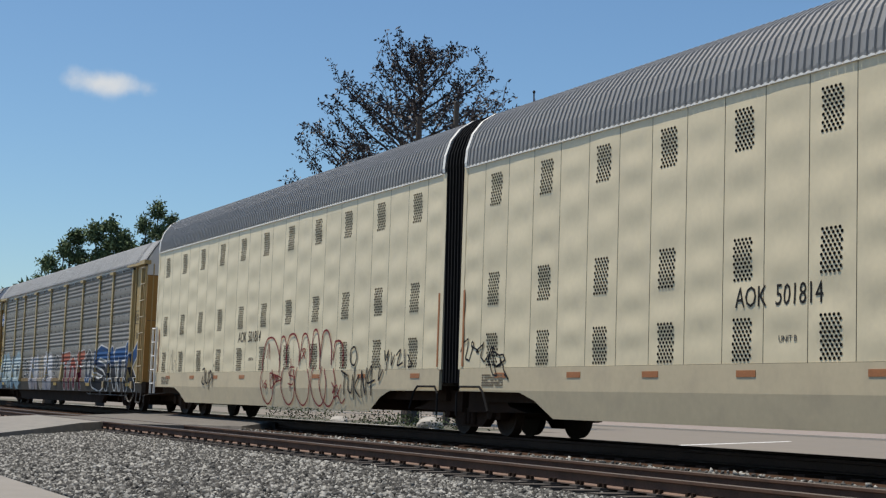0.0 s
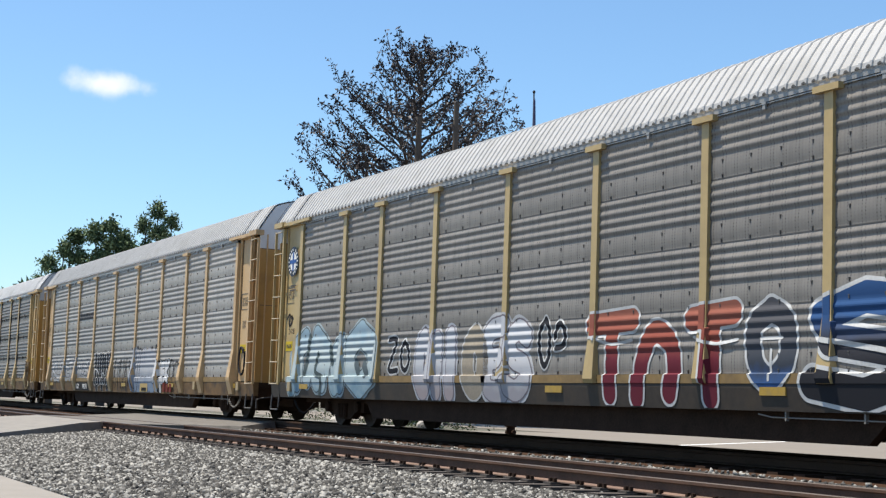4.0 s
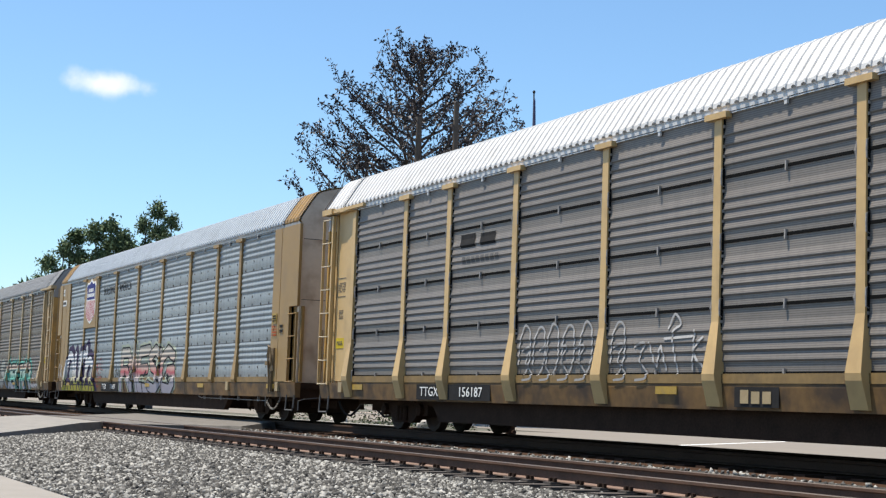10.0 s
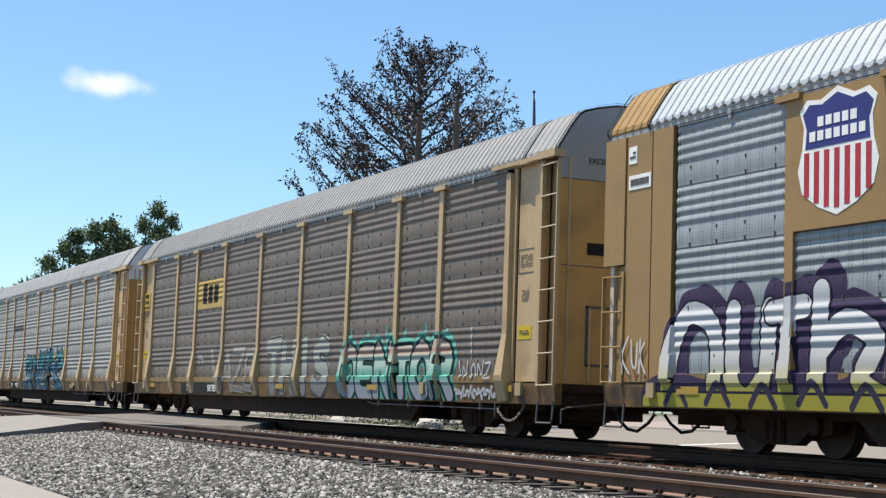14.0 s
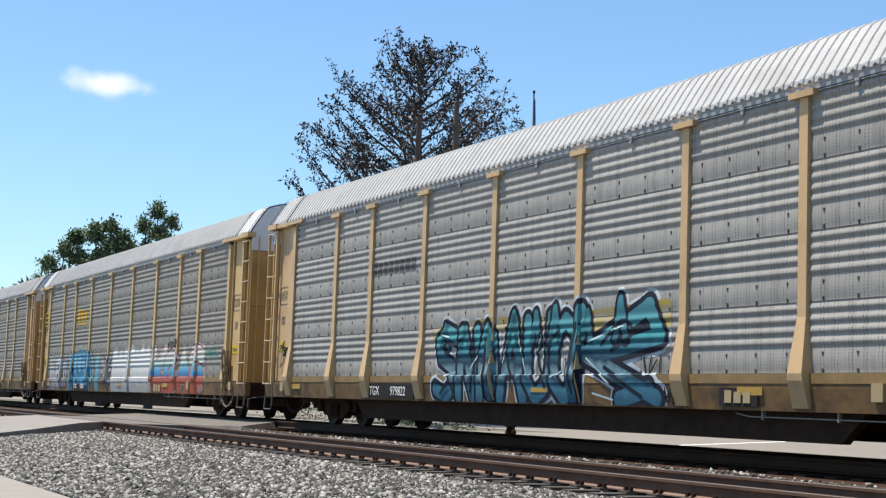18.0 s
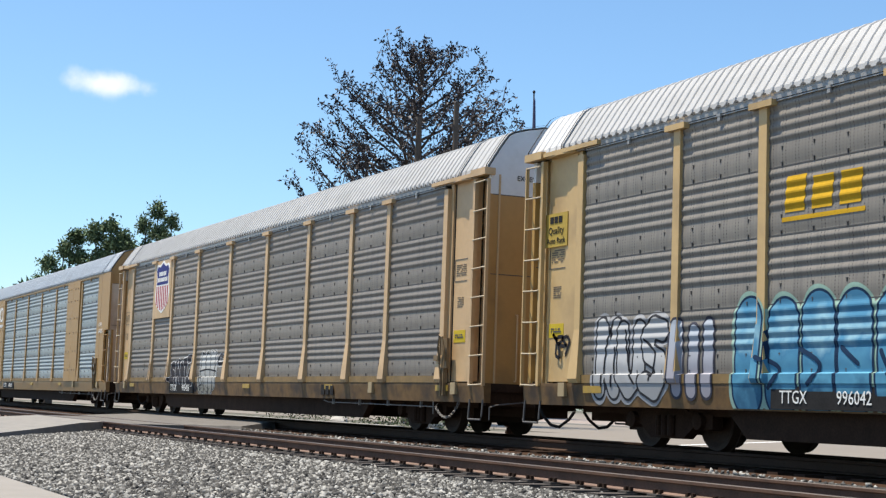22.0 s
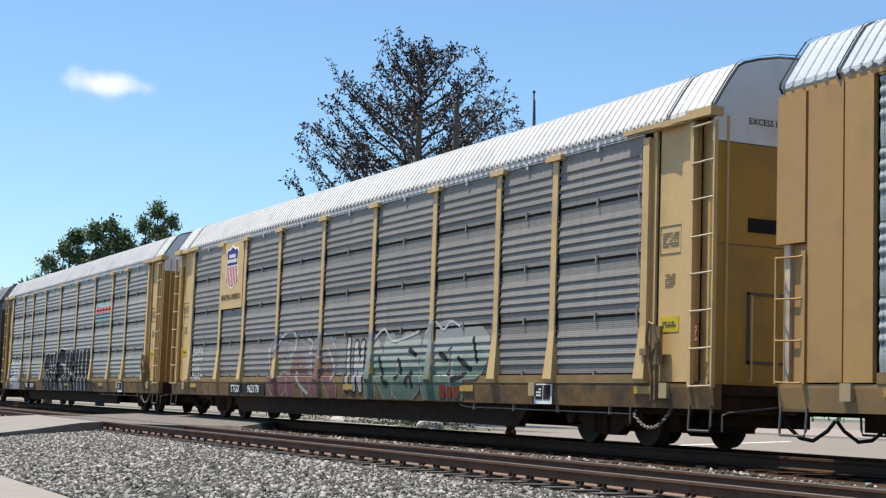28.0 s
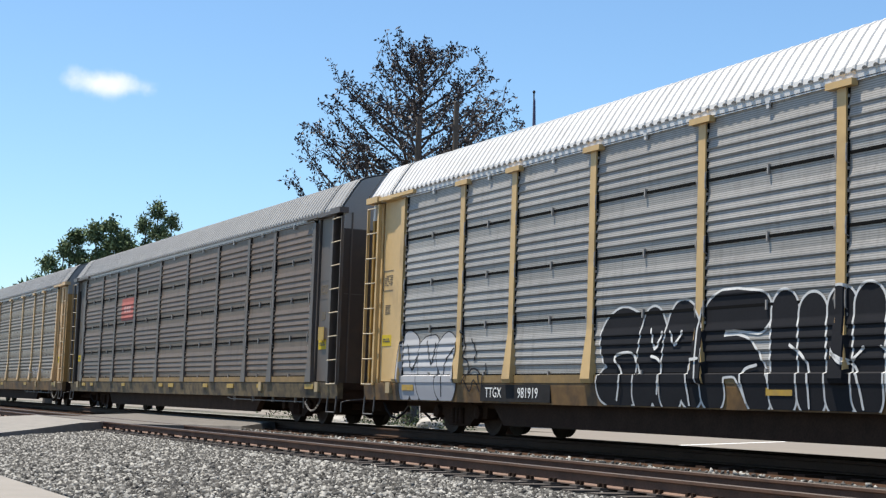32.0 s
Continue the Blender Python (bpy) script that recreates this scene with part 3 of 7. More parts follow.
def sprayed_text(car, text, x, z, size, m, wide=1.0, f=None, step=0.022):
    """Stencilled letters painted straight on the pressed or dented side."""
    me = lettering(text, size, m).copy()
    me.transform(Matrix.Translation((x, 0, z)) @ Matrix.Diagonal((wide, 1, 1, 1)))
    f = f or (lambda a, b: skin(a, b, *KIND[car.name]))
    return part("lettering", conform(me, f, step), car)


def painted(car, name, x0, x1, z0, z1, m, lean=0.0, lift=0.006, parent=None):
    """A painted patch that follows the side of the car."""
    s = Shape()
    n = max(1, int((z1 - z0) / 0.022))
    f = lambda a, b: skin(a, b, *KIND[car.name]) - lift
    for i in range(n):
        za, zb = z0 + (z1 - z0) * i / n, z0 + (z1 - z0) * (i + 1) / n
        la, lb = lean * i / n, lean * (i + 1) / n
        q = (x0 + x1) / 2
        s.add([(x0 + la, f(q, za), za), (x1 + la, f(q, za), za), (x1 + lb, f(q, zb), zb), (x0 + lb, f(q, zb), zb)], [(0, 1, 2, 3)])
    return part(name, s.mesh(name, m), parent or car)


def letters(car, text, x, z, size, m, y=None, wide=1.0, label=""):
    ob = part("lettering", lettering(text, size, m), car, (x, -HALF - 0.024 if y is None else y, z), label)
    ob.scale = (wide, 1, 1)
    return ob


def bars(car, x, z, w, h, n, m, y, rows=1, seed=1, name="lettering", label=""):
    """Rows of small blocks where letters are too small or not to be spelled."""
    rnd = random.Random(seed)
    s = Shape()
    for r in range(rows):
        zz = z + h * (rows - 1) / 2 * 1.7 - r * h * 1.7
        xx = x - w / 2
        step = w / n
        for i in range(n):
            if rnd.random() < 0.85:
                s.box(xx + i * step + step * 0.08, xx + (i + 1) * step - step * 0.12, y - 0.003, y + 0.002, zz - h / 2, zz + h / 2)
    ob = part(name, s.mesh("lettering", m), car, label=label)
    return tagged(ob, label, kind="stuff")


def autorack(label, sheet, tan, roof, style="perf", ends="ladder", post="short", hood=None, strip=None, end_paint_shade=None, sill_paint=None, ribs=0.021, top_end=None):
    car = tagged(new("autorack_car"), label, "railway car", "cars of the freight train")
    KIND[car.name] = (style, post)
    xs = (-EDGE, *POSTS, EDGE)
    # most colours given are darker than tan: the end wall's shade is painted in
    end_paint_shade = end_paint_shade or tan
    hood = hood or roof
    strip = strip or roof
    for side in (-1, 1):
        for a, b in zip(xs, xs[1:]):
            mid = round((a + b) / 2, 3)
            w = round(b - a - 0.06, 2)
            if side < 0:
                for k in range(4):
                    part("panel", cached(("panel", w, style), sheet_shape(w, style), sheet, FIXING, HOLE_SHADE, CLIP), car, (mid, -HALF + BACK, PZ0 + k * LAYER))
            else:
                part("panel", cached(("panel_tall", w, style), sheet_shape(w, style, 4), sheet), car, (mid, HALF - BACK, PZ0), rz=180)
            if side < 0:
                part("hanger_rail", cached(("hanger_rail", w), hanger_shape(w), strip, RIM), car, (mid, -HALF + 0.02, 0))
            part("ledge", cached(("ledge", w), lambda: Shape().box(-w / 2, w / 2, -0.03, 0.05, 0.955, 1.085), LEDGE), car, (mid, side * (HALF - 0.02), 0), rz=turned(side))
        for x in POSTS:
            p = part("post", cached(("post", post), lambda: post_shape(post), tan), car, (x, side * HALF, 0), rz=turned(side))
            if post != "slim":
                part("cap", cached("cap", lambda: Shape().box(-0.25, 0.25, -0.075, 0.03, 4.615, 4.70), tan), p)
        for sx in (-1, 1):
            m = sx * side
            if ends == "ladder":
                part("end_post", cached(("end_post", post), lambda: post_shape(post), tan), car, (sx * (EDGE + 0.08), side * HALF, 0), rz=turned(side))
                part("door_edge", cached("door_edge", lambda: Shape().box(-0.022, 0.022, 0, 0.06, 0.95, 4.72), RIM), car, (sx * 12.005, side * (HALF - 0.1), 0), rz=turned(side))
                part("end_panel", cached("end_panel", fold_panel(0.92, 0.98, 4.72), tan), car, (sx * 12.495, side * (HALF - 0.10), 0), rz=turned(side))
                part("jamb", cached("jamb", lambda: Shape().box(-0.055, 0.055, 0, 0.06, 0.97, 4.72), tan), car, (sx * 11.93, side * (HALF - 0.06), 0), rz=turned(side))
                if m > 0:
                    part("door_gap", cached("door_gap", lambda: Shape().box(-0.03, 0.03, -0.03, 0.02, 0.96, 4.72), RIM), car, (sx * 12.985, side * (HALF - 0.18), 0), rz=turned(side))
                part("corner_post", cached("corner_post", lambda: Shape().box(-0.32, 0.27, 0, 0.03, 0.95, 4.72).box(-0.06, 0.04, -0.045, 0, 0.95, 4.72), tan), car,
                     (sx * 13.25, side * (HALF - 0.22), 0), rz=turned(side))
                part("top_bracket", cached("top_bracket", lambda: bracket_shape(), tan), car, (sx * 12.4, side * HALF, 0), rz=turned(side), flip=m > 0)
                z0, z1, lx, n = 0.90, 4.62, 13.285, 8
            else:
                for a, b, c, d, e in ((-0.92, -0.40, -0.01, 0.97, 4.70), (-0.37, 0.30, -0.01, 0.97, 4.70), (0.33, 0.90, -0.03, 2.75, 4.70), (0.33, 0.90, 0.10, 0.97, 2.75)):
                    part("end_panel", cached(("end_panel", a, d), lambda: Shape().box(a, b, c, c + 0.07, d, e), tan), car, (sx * 12.68, side * HALF, 0), rz=turned(side), flip=m > 0)
                z0, z1, lx, n = 0.95, 2.6, 13.285, 4
            lad = part("ladder", cached(("ladder", z1), ladder_shape(z0, z1), tan), car, (sx * lx, side * (HALF + 0.02), 0), rz=turned(side), flip=m > 0)
            for k in range(n):
                part("rung", cached("rung", rung_shape, RUNG if ends == "ladder" else tan), lad, (0, 0, z0 + 0.02 + k * (z1 - z0 - 0.05) / (n - 1)))
            part("stirrup", cached("stirrup", stirrup_shape, FIXING), car, (sx * 13.25, side * (HALF - 0.02), 0), rz=turned(side))
    sill = Shape()
    for sg in (-1, 1):
        pr = [(sg * 1.40, SILL0), (sg * 1.52, SILL0), (sg * 1.55, 0.90), (sg * 1.55, SILL1), (sg * 1.40, SILL1)]
        sill.extrude_x(pr if sg > 0 else pr[::-1], -END + 0.03, END - 0.03)
    part("side_sill", cached("side_sill", lambda: sill, sill_paint or SILL_TAN), car)
    deck = Shape().box(-END + 0.05, END - 0.05, -1.42, 1.42, 0.80, 0.94)
    deck.box(-END + 0.3, END - 0.3, -0.35, 0.35, 0.36, 0.85).box(-12.4, 12.4, -1.05, 1.05, 0.50, 0.83)
    for a in (-9.94, 9.94):
        deck.box(a - 0.45, a + 0.45, -0.6, 0.6, 0.22, 0.6).box(a - 1.6, a - 1.35, -0.7, 0.7, 0.25, 0.6).box(a + 1.35, a + 1.6, -0.7, 0.7, 0.25, 0.6)
    for x in np.arange(-12, 12.1, 1.5):
        deck.box(x - 0.08, x + 0.08, -1.4, 1.4, 0.62, 0.82)
    deck.extrude_y([(-8.3, 0.80), (-7.6, 0.215), (7.6, 0.215), (8.3, 0.80)], -1.36, -1.22).extrude_y([(-8.3, 0.80), (-7.6, 0.215), (7.6, 0.215), (8.3, 0.80)], 1.22, 1.36)
    deck.tube([(2.2, -1.15, 0.46), (3.4, -1.15, 0.46)], 0.19, 12)
    part("underframe", cached("underframe", lambda: deck, DARK), car)
    part("roof", cached(("roof", ribs), roof_shape(2 * END - 2.4, 0.205, ROOF, ribs), roof), car)
    part("roof_strip", cached("roof_strip", lambda: Shape().box(-END + 0.1, END - 0.1, -1.55, -1.44, 4.70, 4.773).box(-END + 0.1, END - 0.1, 1.44, 1.55, 4.70, 4.773), strip), car)
    tagged(part("roof_edge", cached("roof_edge", eave_shape, FIXING), car), kind="stuff")
    part("brake_pipe", cached("brake_pipe", pipe_shape, PIPE), car)
    part("brake_chain", cached("brake_chain", chain_shape, PIPE), car)
    for sx in (-1, 1):
        r = 0 if sx > 0 else 180
        part("roof_end", cached("roof_end", roof_shape(1.12, 0.205, ROOF), top_end or hood), car, (sx * (END - 0.64), 0, 0.008))
        part("roof_rim", cached("roof_rim", hood_shape(ROOF, 0.05, 0.05), RIM), car, (sx * (END - 0.08) - 0.025, 0, 0))
        part("roof_seam", cached("roof_seam", hood_shape(ROOF, 0.045, 0.035), RIM), car, (sx * (END - 1.2) - 0.02, 0, 0))
        part("end_door", cached("end_door", end_shape(0.95, 4.36, ROOF), end_paint_shade), car, (sx * (END - 0.14), 0, 0))
        part("end_hood", cached("end_hood", end_shape(4.36, 5.8, ROOF), hood), car, (sx * (END - 0.14), 0, 0))
        part("hood_seam", cached("hood_seam", lambda: Shape().box(-0.055, 0.055, -0.012, 0.012, 4.40, 5.62).box(-0.056, 0.056, -0.05, 0.05, 4.62, 4.68), FIXING), car, (sx * (END - 0.14), 0, 0))
        part("door_seam", cached("door_seam", lambda: Shape().box(-0.054, 0.054, -1.45, 1.45, 2.90, 2.915).box(-0.054, 0.054, -1.45, 1.45, 4.345, 4.362), FIXING), car, (sx * (END - 0.14), 0, 0))
        part("end_handrail", cached("end_handrail", lambda: Shape().tube([(0, -0.9, 1.0), (0.06, -0.9, 1.0), (0.06, -0.9, 2.2), (0, -0.9, 2.2)], 0.015, 6), tan), car, (sx * (END - 0.09), 0, 0), rz=r)
        truck(car, sx * 9.94)
        part("coupler", cached("coupler", lambda: Shape().box(-0.75, 0.5, -0.1, 0.1, 0.65, 0.9).box(0.45, 0.72, -0.2, 0.2, 0.6, 0.92), DARK), car, (sx * 13.6, 0, 0), rz=r)
        part("buffer_beam", cached("buffer_beam", lambda: Shape().box(-0.1, 0.08, -1.45, 1.45, 0.55, 0.98), DARK), car, (sx * 13.4, 0, 0), rz=r)
        part("air_hose", cached("air_hose", hose_shape, RIM), car, (sx * 13.3, 0, 0), rz=r)
        part("uncoupling_lever", cached("uncoupling_lever", lever_shape, FIXING), car, (sx * 13.72, 0, 0), rz=r)
    # marks on the sill and end panels
    for i, x in enumerate((-11.6, 0.0, 5.7, 11.55)):
        part("reflector", cached("reflector", lambda: Shape().box(-0.27, 0.27, -0.012, 0.01, 0.80, 0.91), GOLD), car, (x + 0.3, -HALF, 0))
    for x in (-12.2, 8.5, 12.4):
        part("tab", cached("tab", lambda: Shape().box(-0.1, 0.1, -0.05, 0.02, 0.74, 0.96), PALE), car, (x, -HALF, 0))
    if ends == "ladder":
        for sx in (-1, 1):
            y = -HALF + 0.1 + 0.002
            bars(car, (12.33 if sx > 0 else -12.65), 3.05, 0.42, 0.022, 10, STENCIL, y - 0.005, rows=6, seed=3 + sx)
            s = Shape()
            for a, b, c, d in ((-0.27, 0.27, 2.84, 2.852), (-0.27, 0.27, 3.248, 3.26), (-0.27, -0.258, 2.84, 3.26), (0.258, 0.27, 2.84, 3.26)):
                s.box(a, b, -0.004, 0.002, c, d)
            part("data_frame", cached("data_frame", lambda: s, FIXING), car, ((12.33 if sx > 0 else -12.65), y - 0.005, 0))
            bars(car, (12.33 if sx > 0 else -12.65), 2.45, 0.26, 0.02, 6, STENCIL, y - 0.005, rows=6, seed=8 + sx)
            part("notice", cached("notice", lambda: Shape().box(-0.24, 0.24, -0.004, 0.003, 1.70, 1.93), spray((0.62, 0.45, 0.04))), car, ((12.33 if sx > 0 else -12.65), y - 0.005, 0))
            bars(car, (12.33 if sx > 0 else -12.65), 1.82, 0.34, 0.026, 9, FIXING, y - 0.013, rows=2, seed=5)
    bars(car, 10.2, 0.78, 0.36, 0.22, 2, BLACK, -HALF + 0.005, seed=2, name="stencil")
    return car



STROKES = {
    "A": [[(0, 0), (0.5, 1), (1, 0)], [(0.22, 0.4), (0.78, 0.4)]],
    "C": [[(1, 0.85), (0.5, 1), (0.1, 0.8), (0, 0.5), (0.1, 0.2), (0.5, 0), (1, 0.15)]],
    "E": [[(0.95, 1), (0.1, 0.95), (0, 0.5), (0.1, 0.05), (1, 0)], [(0, 0.5), (0.8, 0.52)]],
    "G": [[(0.95, 0.85), (0.5, 1), (0.1, 0.8), (0, 0.4), (0.2, 0.05), (0.7, 0), (1, 0.2), (0.95, 0.5), (0.55, 0.48)]],
    "H": [[(0.05, 1), (0, 0)], [(1, 1), (0.95, 0)], [(0, 0.5), (1, 0.52)]],
    "I": [[(0.5, 1), (0.5, 0)]],
    "K": [[(0.05, 1), (0, 0)], [(1, 1), (0.1, 0.5), (1, 0)]],
    "L": [[(0.1, 1), (0, 0.05), (1, 0)]],
    "M": [[(0, 0), (0.15, 1), (0.5, 0.4), (0.85, 1), (1, 0)]],
    "N": [[(0, 0), (0.1, 1), (0.9, 0), (1, 1)]],
    "O": [[(0.5, 1), (0.05, 0.75), (0.05, 0.25), (0.5, 0), (0.95, 0.25), (0.95, 0.75), (0.5, 1)]],
    "P": [[(0, 0), (0.05, 1), (0.7, 1), (0.95, 0.78), (0.7, 0.5), (0.05, 0.48)]],
    "R": [[(0, 0), (0.05, 1), (0.7, 1), (0.9, 0.78), (0.7, 0.52), (0.1, 0.5)], [(0.5, 0.5), (1, 0)]],
    "S": [[(0.95, 0.9), (0.5, 1), (0.08, 0.82), (0.2, 0.58), (0.8, 0.45), (0.95, 0.2), (0.5, 0), (0.0, 0.1)]],
    "T": [[(0.5, 0), (0.5, 0.95)], [(0, 0.95), (1, 1)]],
    "U": [[(0, 1), (0.02, 0.25), (0.4, 0), (0.85, 0.15), (0.95, 0.4), (1, 1)]],
    "V": [[(0, 1), (0.5, 0), (1, 1)]],
    "W": [[(0, 1), (0.2, 0), (0.5, 0.7), (0.8, 0), (1, 1)]],
    "Y": [[(0, 1), (0.5, 0.5)], [(1, 1), (0.45, 0.4), (0.3, 0)]],
    "h": [[(0.1, 1), (0.05, 0)], [(0.1, 0.5), (0.4, 0.72), (0.75, 0.55), (0.6, 0.2), (0.95, 0.0)]],
    "n": [[(0.0, 0), (0.1, 0.6), (0.35, 1), (0.7, 0.85), (0.8, 0.45), (0.75, 0.05)]],
    "?": [[(0, 0.7), (0.4, 1), (0.95, 0.85), (0.9, 0.5), (0.1, 0.4)]],
    "4": [[(0.7, 0), (0.65, 1), (0, 0.35), (1, 0.35)]],
    "Z": [[(0, 1), (1, 0.95), (0, 0.05), (1, 0)]],
}
SPRAY = {}


def spray(c):
    if c not in SPRAY:
        SPRAY[c] = mat("spray_paint", tuple(0.8 * a for a in c), 0.75, vary=0.16, scale=3, fine=25, spec=0.15)
    return SPRAY[c]


def fade(stops, grain=0.16):
    """Spray paint that passes from colour to colour with height, in soft uneven bands."""
    if len(stops) == 1:
        return spray(stops[0][1])
    k = (tuple(stops), grain)
    if k not in SPRAY:
        m = mat("spray_paint", (0.5, 0.5, 0.5), 0.75, vary=0.1, scale=3, fine=25, spec=0.15)
        nt = m.node_tree
        N, L = nt.nodes, nt.links
        tc, sp, no, ad = N.new("ShaderNodeTexCoord"), N.new("ShaderNodeSeparateXYZ"), N.new("ShaderNodeTexNoise"), N.new("ShaderNodeMath")
        no.inputs["Scale"].default_value, no.inputs["Detail"].default_value = 2.6, 4
        ad.operation, ad.inputs[1].default_value = "MULTIPLY_ADD", grain * 3.0
        L.new(tc.outputs["Object"], sp.inputs[0])
        L.new(tc.outputs["Object"], no.inputs[0])
        L.new(no.outputs[0], ad.inputs[0])
        L.new(sp.outputs["Z"], ad.inputs[2])
        rg = N.new("ShaderNodeMapRange")
        rg.inputs[1].default_value, rg.inputs[2].default_value = 0.4 + grain * 1.5, 2.4 + grain * 1.5
        L.new(ad.outputs[0], rg.inputs[0])
        ramp = N.new("ShaderNodeValToRGB")
        el = ramp.color_ramp.elements
        while len(el) < len(stops):
            el.new(0.5)
        for e, (z, c) in zip(el, stops):
            e.position = min(1, max(0, (z - 0.4) / 2.0))
        for e, (z, c) in zip(el, stops):
            e.color = (*[0.8 * q for q in c], 1)
        L.new(rg.outputs[0], ramp.inputs[0])
        L.new(ramp.outputs[0], N["Principled BSDF"].inputs["Base Color"])
        SPRAY[k] = m
    return SPRAY[k]


def rounded(pts, n=4):
    """A smooth line through the points."""
    P = [pts[0], *pts, pts[-1]]
    out = []
    for a, b, c, d in zip(P, P[1:], P[2:], P[3:]):
        for k in range(n):
            t = k / n
            out.append(tuple(0.5 * (2 * b[i] + (c[i] - a[i]) * t + (2 * a[i] - 5 * b[i] + 4 * c[i] - d[i]) * t * t + (3 * b[i] - a[i] - 3 * c[i] + d[i]) * t ** 3) for i in (0, 1)))
    return out + [tuple(pts[-1])]


def sprayed_area(F, gx, gz, face, lift):
    """The area in which the field F (on grid points) is negative, laid on the side of a car, with a smooth rim."""
    s = Shape()
    brk = (*POSTS, -EDGE - 0.08, EDGE + 0.08)
    near = np.array([any(abs(x - p) < 0.26 for p in brk) or abs(abs(x) - EDGE) < 0.3 for x in gx])
    ins = F < 0
    flat = {}

    def put(x, z):
        if min(abs(x - p) for p in brk) > 0.26 and abs(abs(x) - EDGE) > 0.3:
            k = (round(z, 4), abs(x) > EDGE)
            if k not in flat:
                flat[k] = face(x, z)
            return (x, flat[k] - lift, z)
        return (x, face(x, z) - lift, z)
    for j in range(len(gz) - 1):
        a, b = ins[j], ins[j + 1]
        full = a[:-1] & a[1:] & b[:-1] & b[1:]
        some = (a[:-1] | a[1:] | b[:-1] | b[1:]) & ~full
        i, n = 0, len(gx) - 1
        za, zb = gz[j], gz[j + 1]
        for i in np.nonzero(some)[0]:
            c = [(gx[i], za, F[j, i]), (gx[i + 1], za, F[j, i + 1]), (gx[i + 1], zb, F[j + 1, i + 1]), (gx[i], zb, F[j + 1, i])]
            poly = []
            for p, q in zip(c, c[1:] + c[:1]):
                if p[2] < 0:
                    poly.append((p[0], p[1]))
                if (p[2] < 0) != (q[2] < 0):
                    t = p[2] / (p[2] - q[2])
                    poly.append((p[0] + (q[0] - p[0]) * t, p[1] + (q[1] - p[1]) * t))
            if len(poly) > 2:
                s.add([put(*p) for p in poly], [tuple(range(len(poly)))])
        i = 0
        while i < n:
            if not full[i]:
                i += 1
                continue
            e = i + 1
            while e < n and full[e] and not near[e] and not near[i]:
                e += 1
            s.add([put(gx[i], za), put(gx[e], za), put(gx[e], zb), put(gx[i], zb)], [(0, 1, 2, 3)])
            i = e
    return s


def distance(X, Z, lines, r, wave=0.0):
    """Distance from the nearest of the thick lines, less their radius."""
    best = np.full(X.shape, 9.0)
    for pts in lines:
        for (ax, az), (bx, bz) in zip(pts, pts[1:]):
            dx, dz = bx - ax, bz - az
            k = np.clip(((X - ax) * dx + (Z - az) * dz) / (dx * dx + dz * dz + 1e-9), 0, 1)
            best = np.minimum(best, np.hypot(X - ax - k * dx, Z - az - k * dz))
    return best - r + wave * np.sin(X * 9 + Z * 7)


def burner(car, glyphs, r, stops, line=None, lw=0.05, halo=None, hw=0.1, shadow=None, label="", face=None, cell=0.033, over=(), seed=1, soft=True, rest=None, lift=0.007, grain=0.16):
    """A sprayed piece. glyphs: (letter or lines, x0, x1, z0, z1), the later ones over the earlier; each is filled, edged and laid on a common halo or cast-off shadow.
    over: thin lines (colour, width, points) on top."""
    rnd = random.Random(seed)
    style, kind = KIND.get(car.name, ("perf", "short"))
    face = face or (lambda x, z: skin(x, z, style, kind))
    root = new("graffiti")
    root.parent = car
    if label:
        tagged(root, label)
    made = []
    for ch, x0, x1, z0, z1 in glyphs:
        lines = STROKES[ch] if isinstance(ch, str) else ch
        fit = []
        for ln in lines:
            p = [(x0 + r + (x1 - x0 - 2 * r) * a + rnd.gauss(0, 0.012), z0 + r + (z1 - z0 - 2 * r) * b + rnd.gauss(0, 0.012)) for a, b in ln]
            fit.append(rounded(p) if soft and len(p) > 2 else p)
        made.append((fit, x0, x1, z0, z1))
    def field(lines, rr, pad, dx=0.0, dz=0.0, wave=0.0):
        xs = [p[0] for ln in lines for p in ln]
        zs = [p[1] for ln in lines for p in ln]
        gx = np.arange(math.floor((min(xs) - rr - pad) / cell), math.ceil((max(xs) + rr + pad) / cell) + 1) * cell
        gz = np.arange(max(31, math.floor((min(zs) - rr - pad) / 0.02)), math.ceil((max(zs) + rr + pad) / 0.02) + 1) * 0.02
        X, Z = np.meshgrid(gx, gz)
        return gx, gz, distance(X - dx, Z - dz, lines, rr, wave)
    if halo or shadow:
        c, dx, dz, grow = (halo, 0.0, 0.0, lw + hw) if halo else (shadow[0], shadow[1], shadow[2], lw + shadow[3])
        gx, gz, F = field([ln for m in made for ln in m[0]], r, grow + 0.2, dx, dz, wave=0.3 * hw)
        part("halo", sprayed_area(F - grow, gx, gz, face, lift - 0.002).mesh("halo", spray(c)), root)
    for i, (lines, x0, x1, z0, z1) in enumerate(made):
        gx, gz, F = field(lines, r, lw + 0.1)
        up = lift + 0.0022 * i
        fill = stops if not rest or i not in rest else rest[i]
        if line:
            part("outline", sprayed_area(F - lw, gx, gz, face, up).mesh("outline", spray(line)), root)
        part("letter", sprayed_area(F, gx, gz, face, up + 0.0011).mesh("letter", fade(fill, grain)), root)
    for c, w, pts in over:
        gx, gz, F = field([rounded(pts)], w * 1.15, 0.08)
        part("stroke", sprayed_area(F, gx, gz, face, lift + 0.0022 * len(made) + 0.002).mesh("stroke", spray(c)), root)
    return root


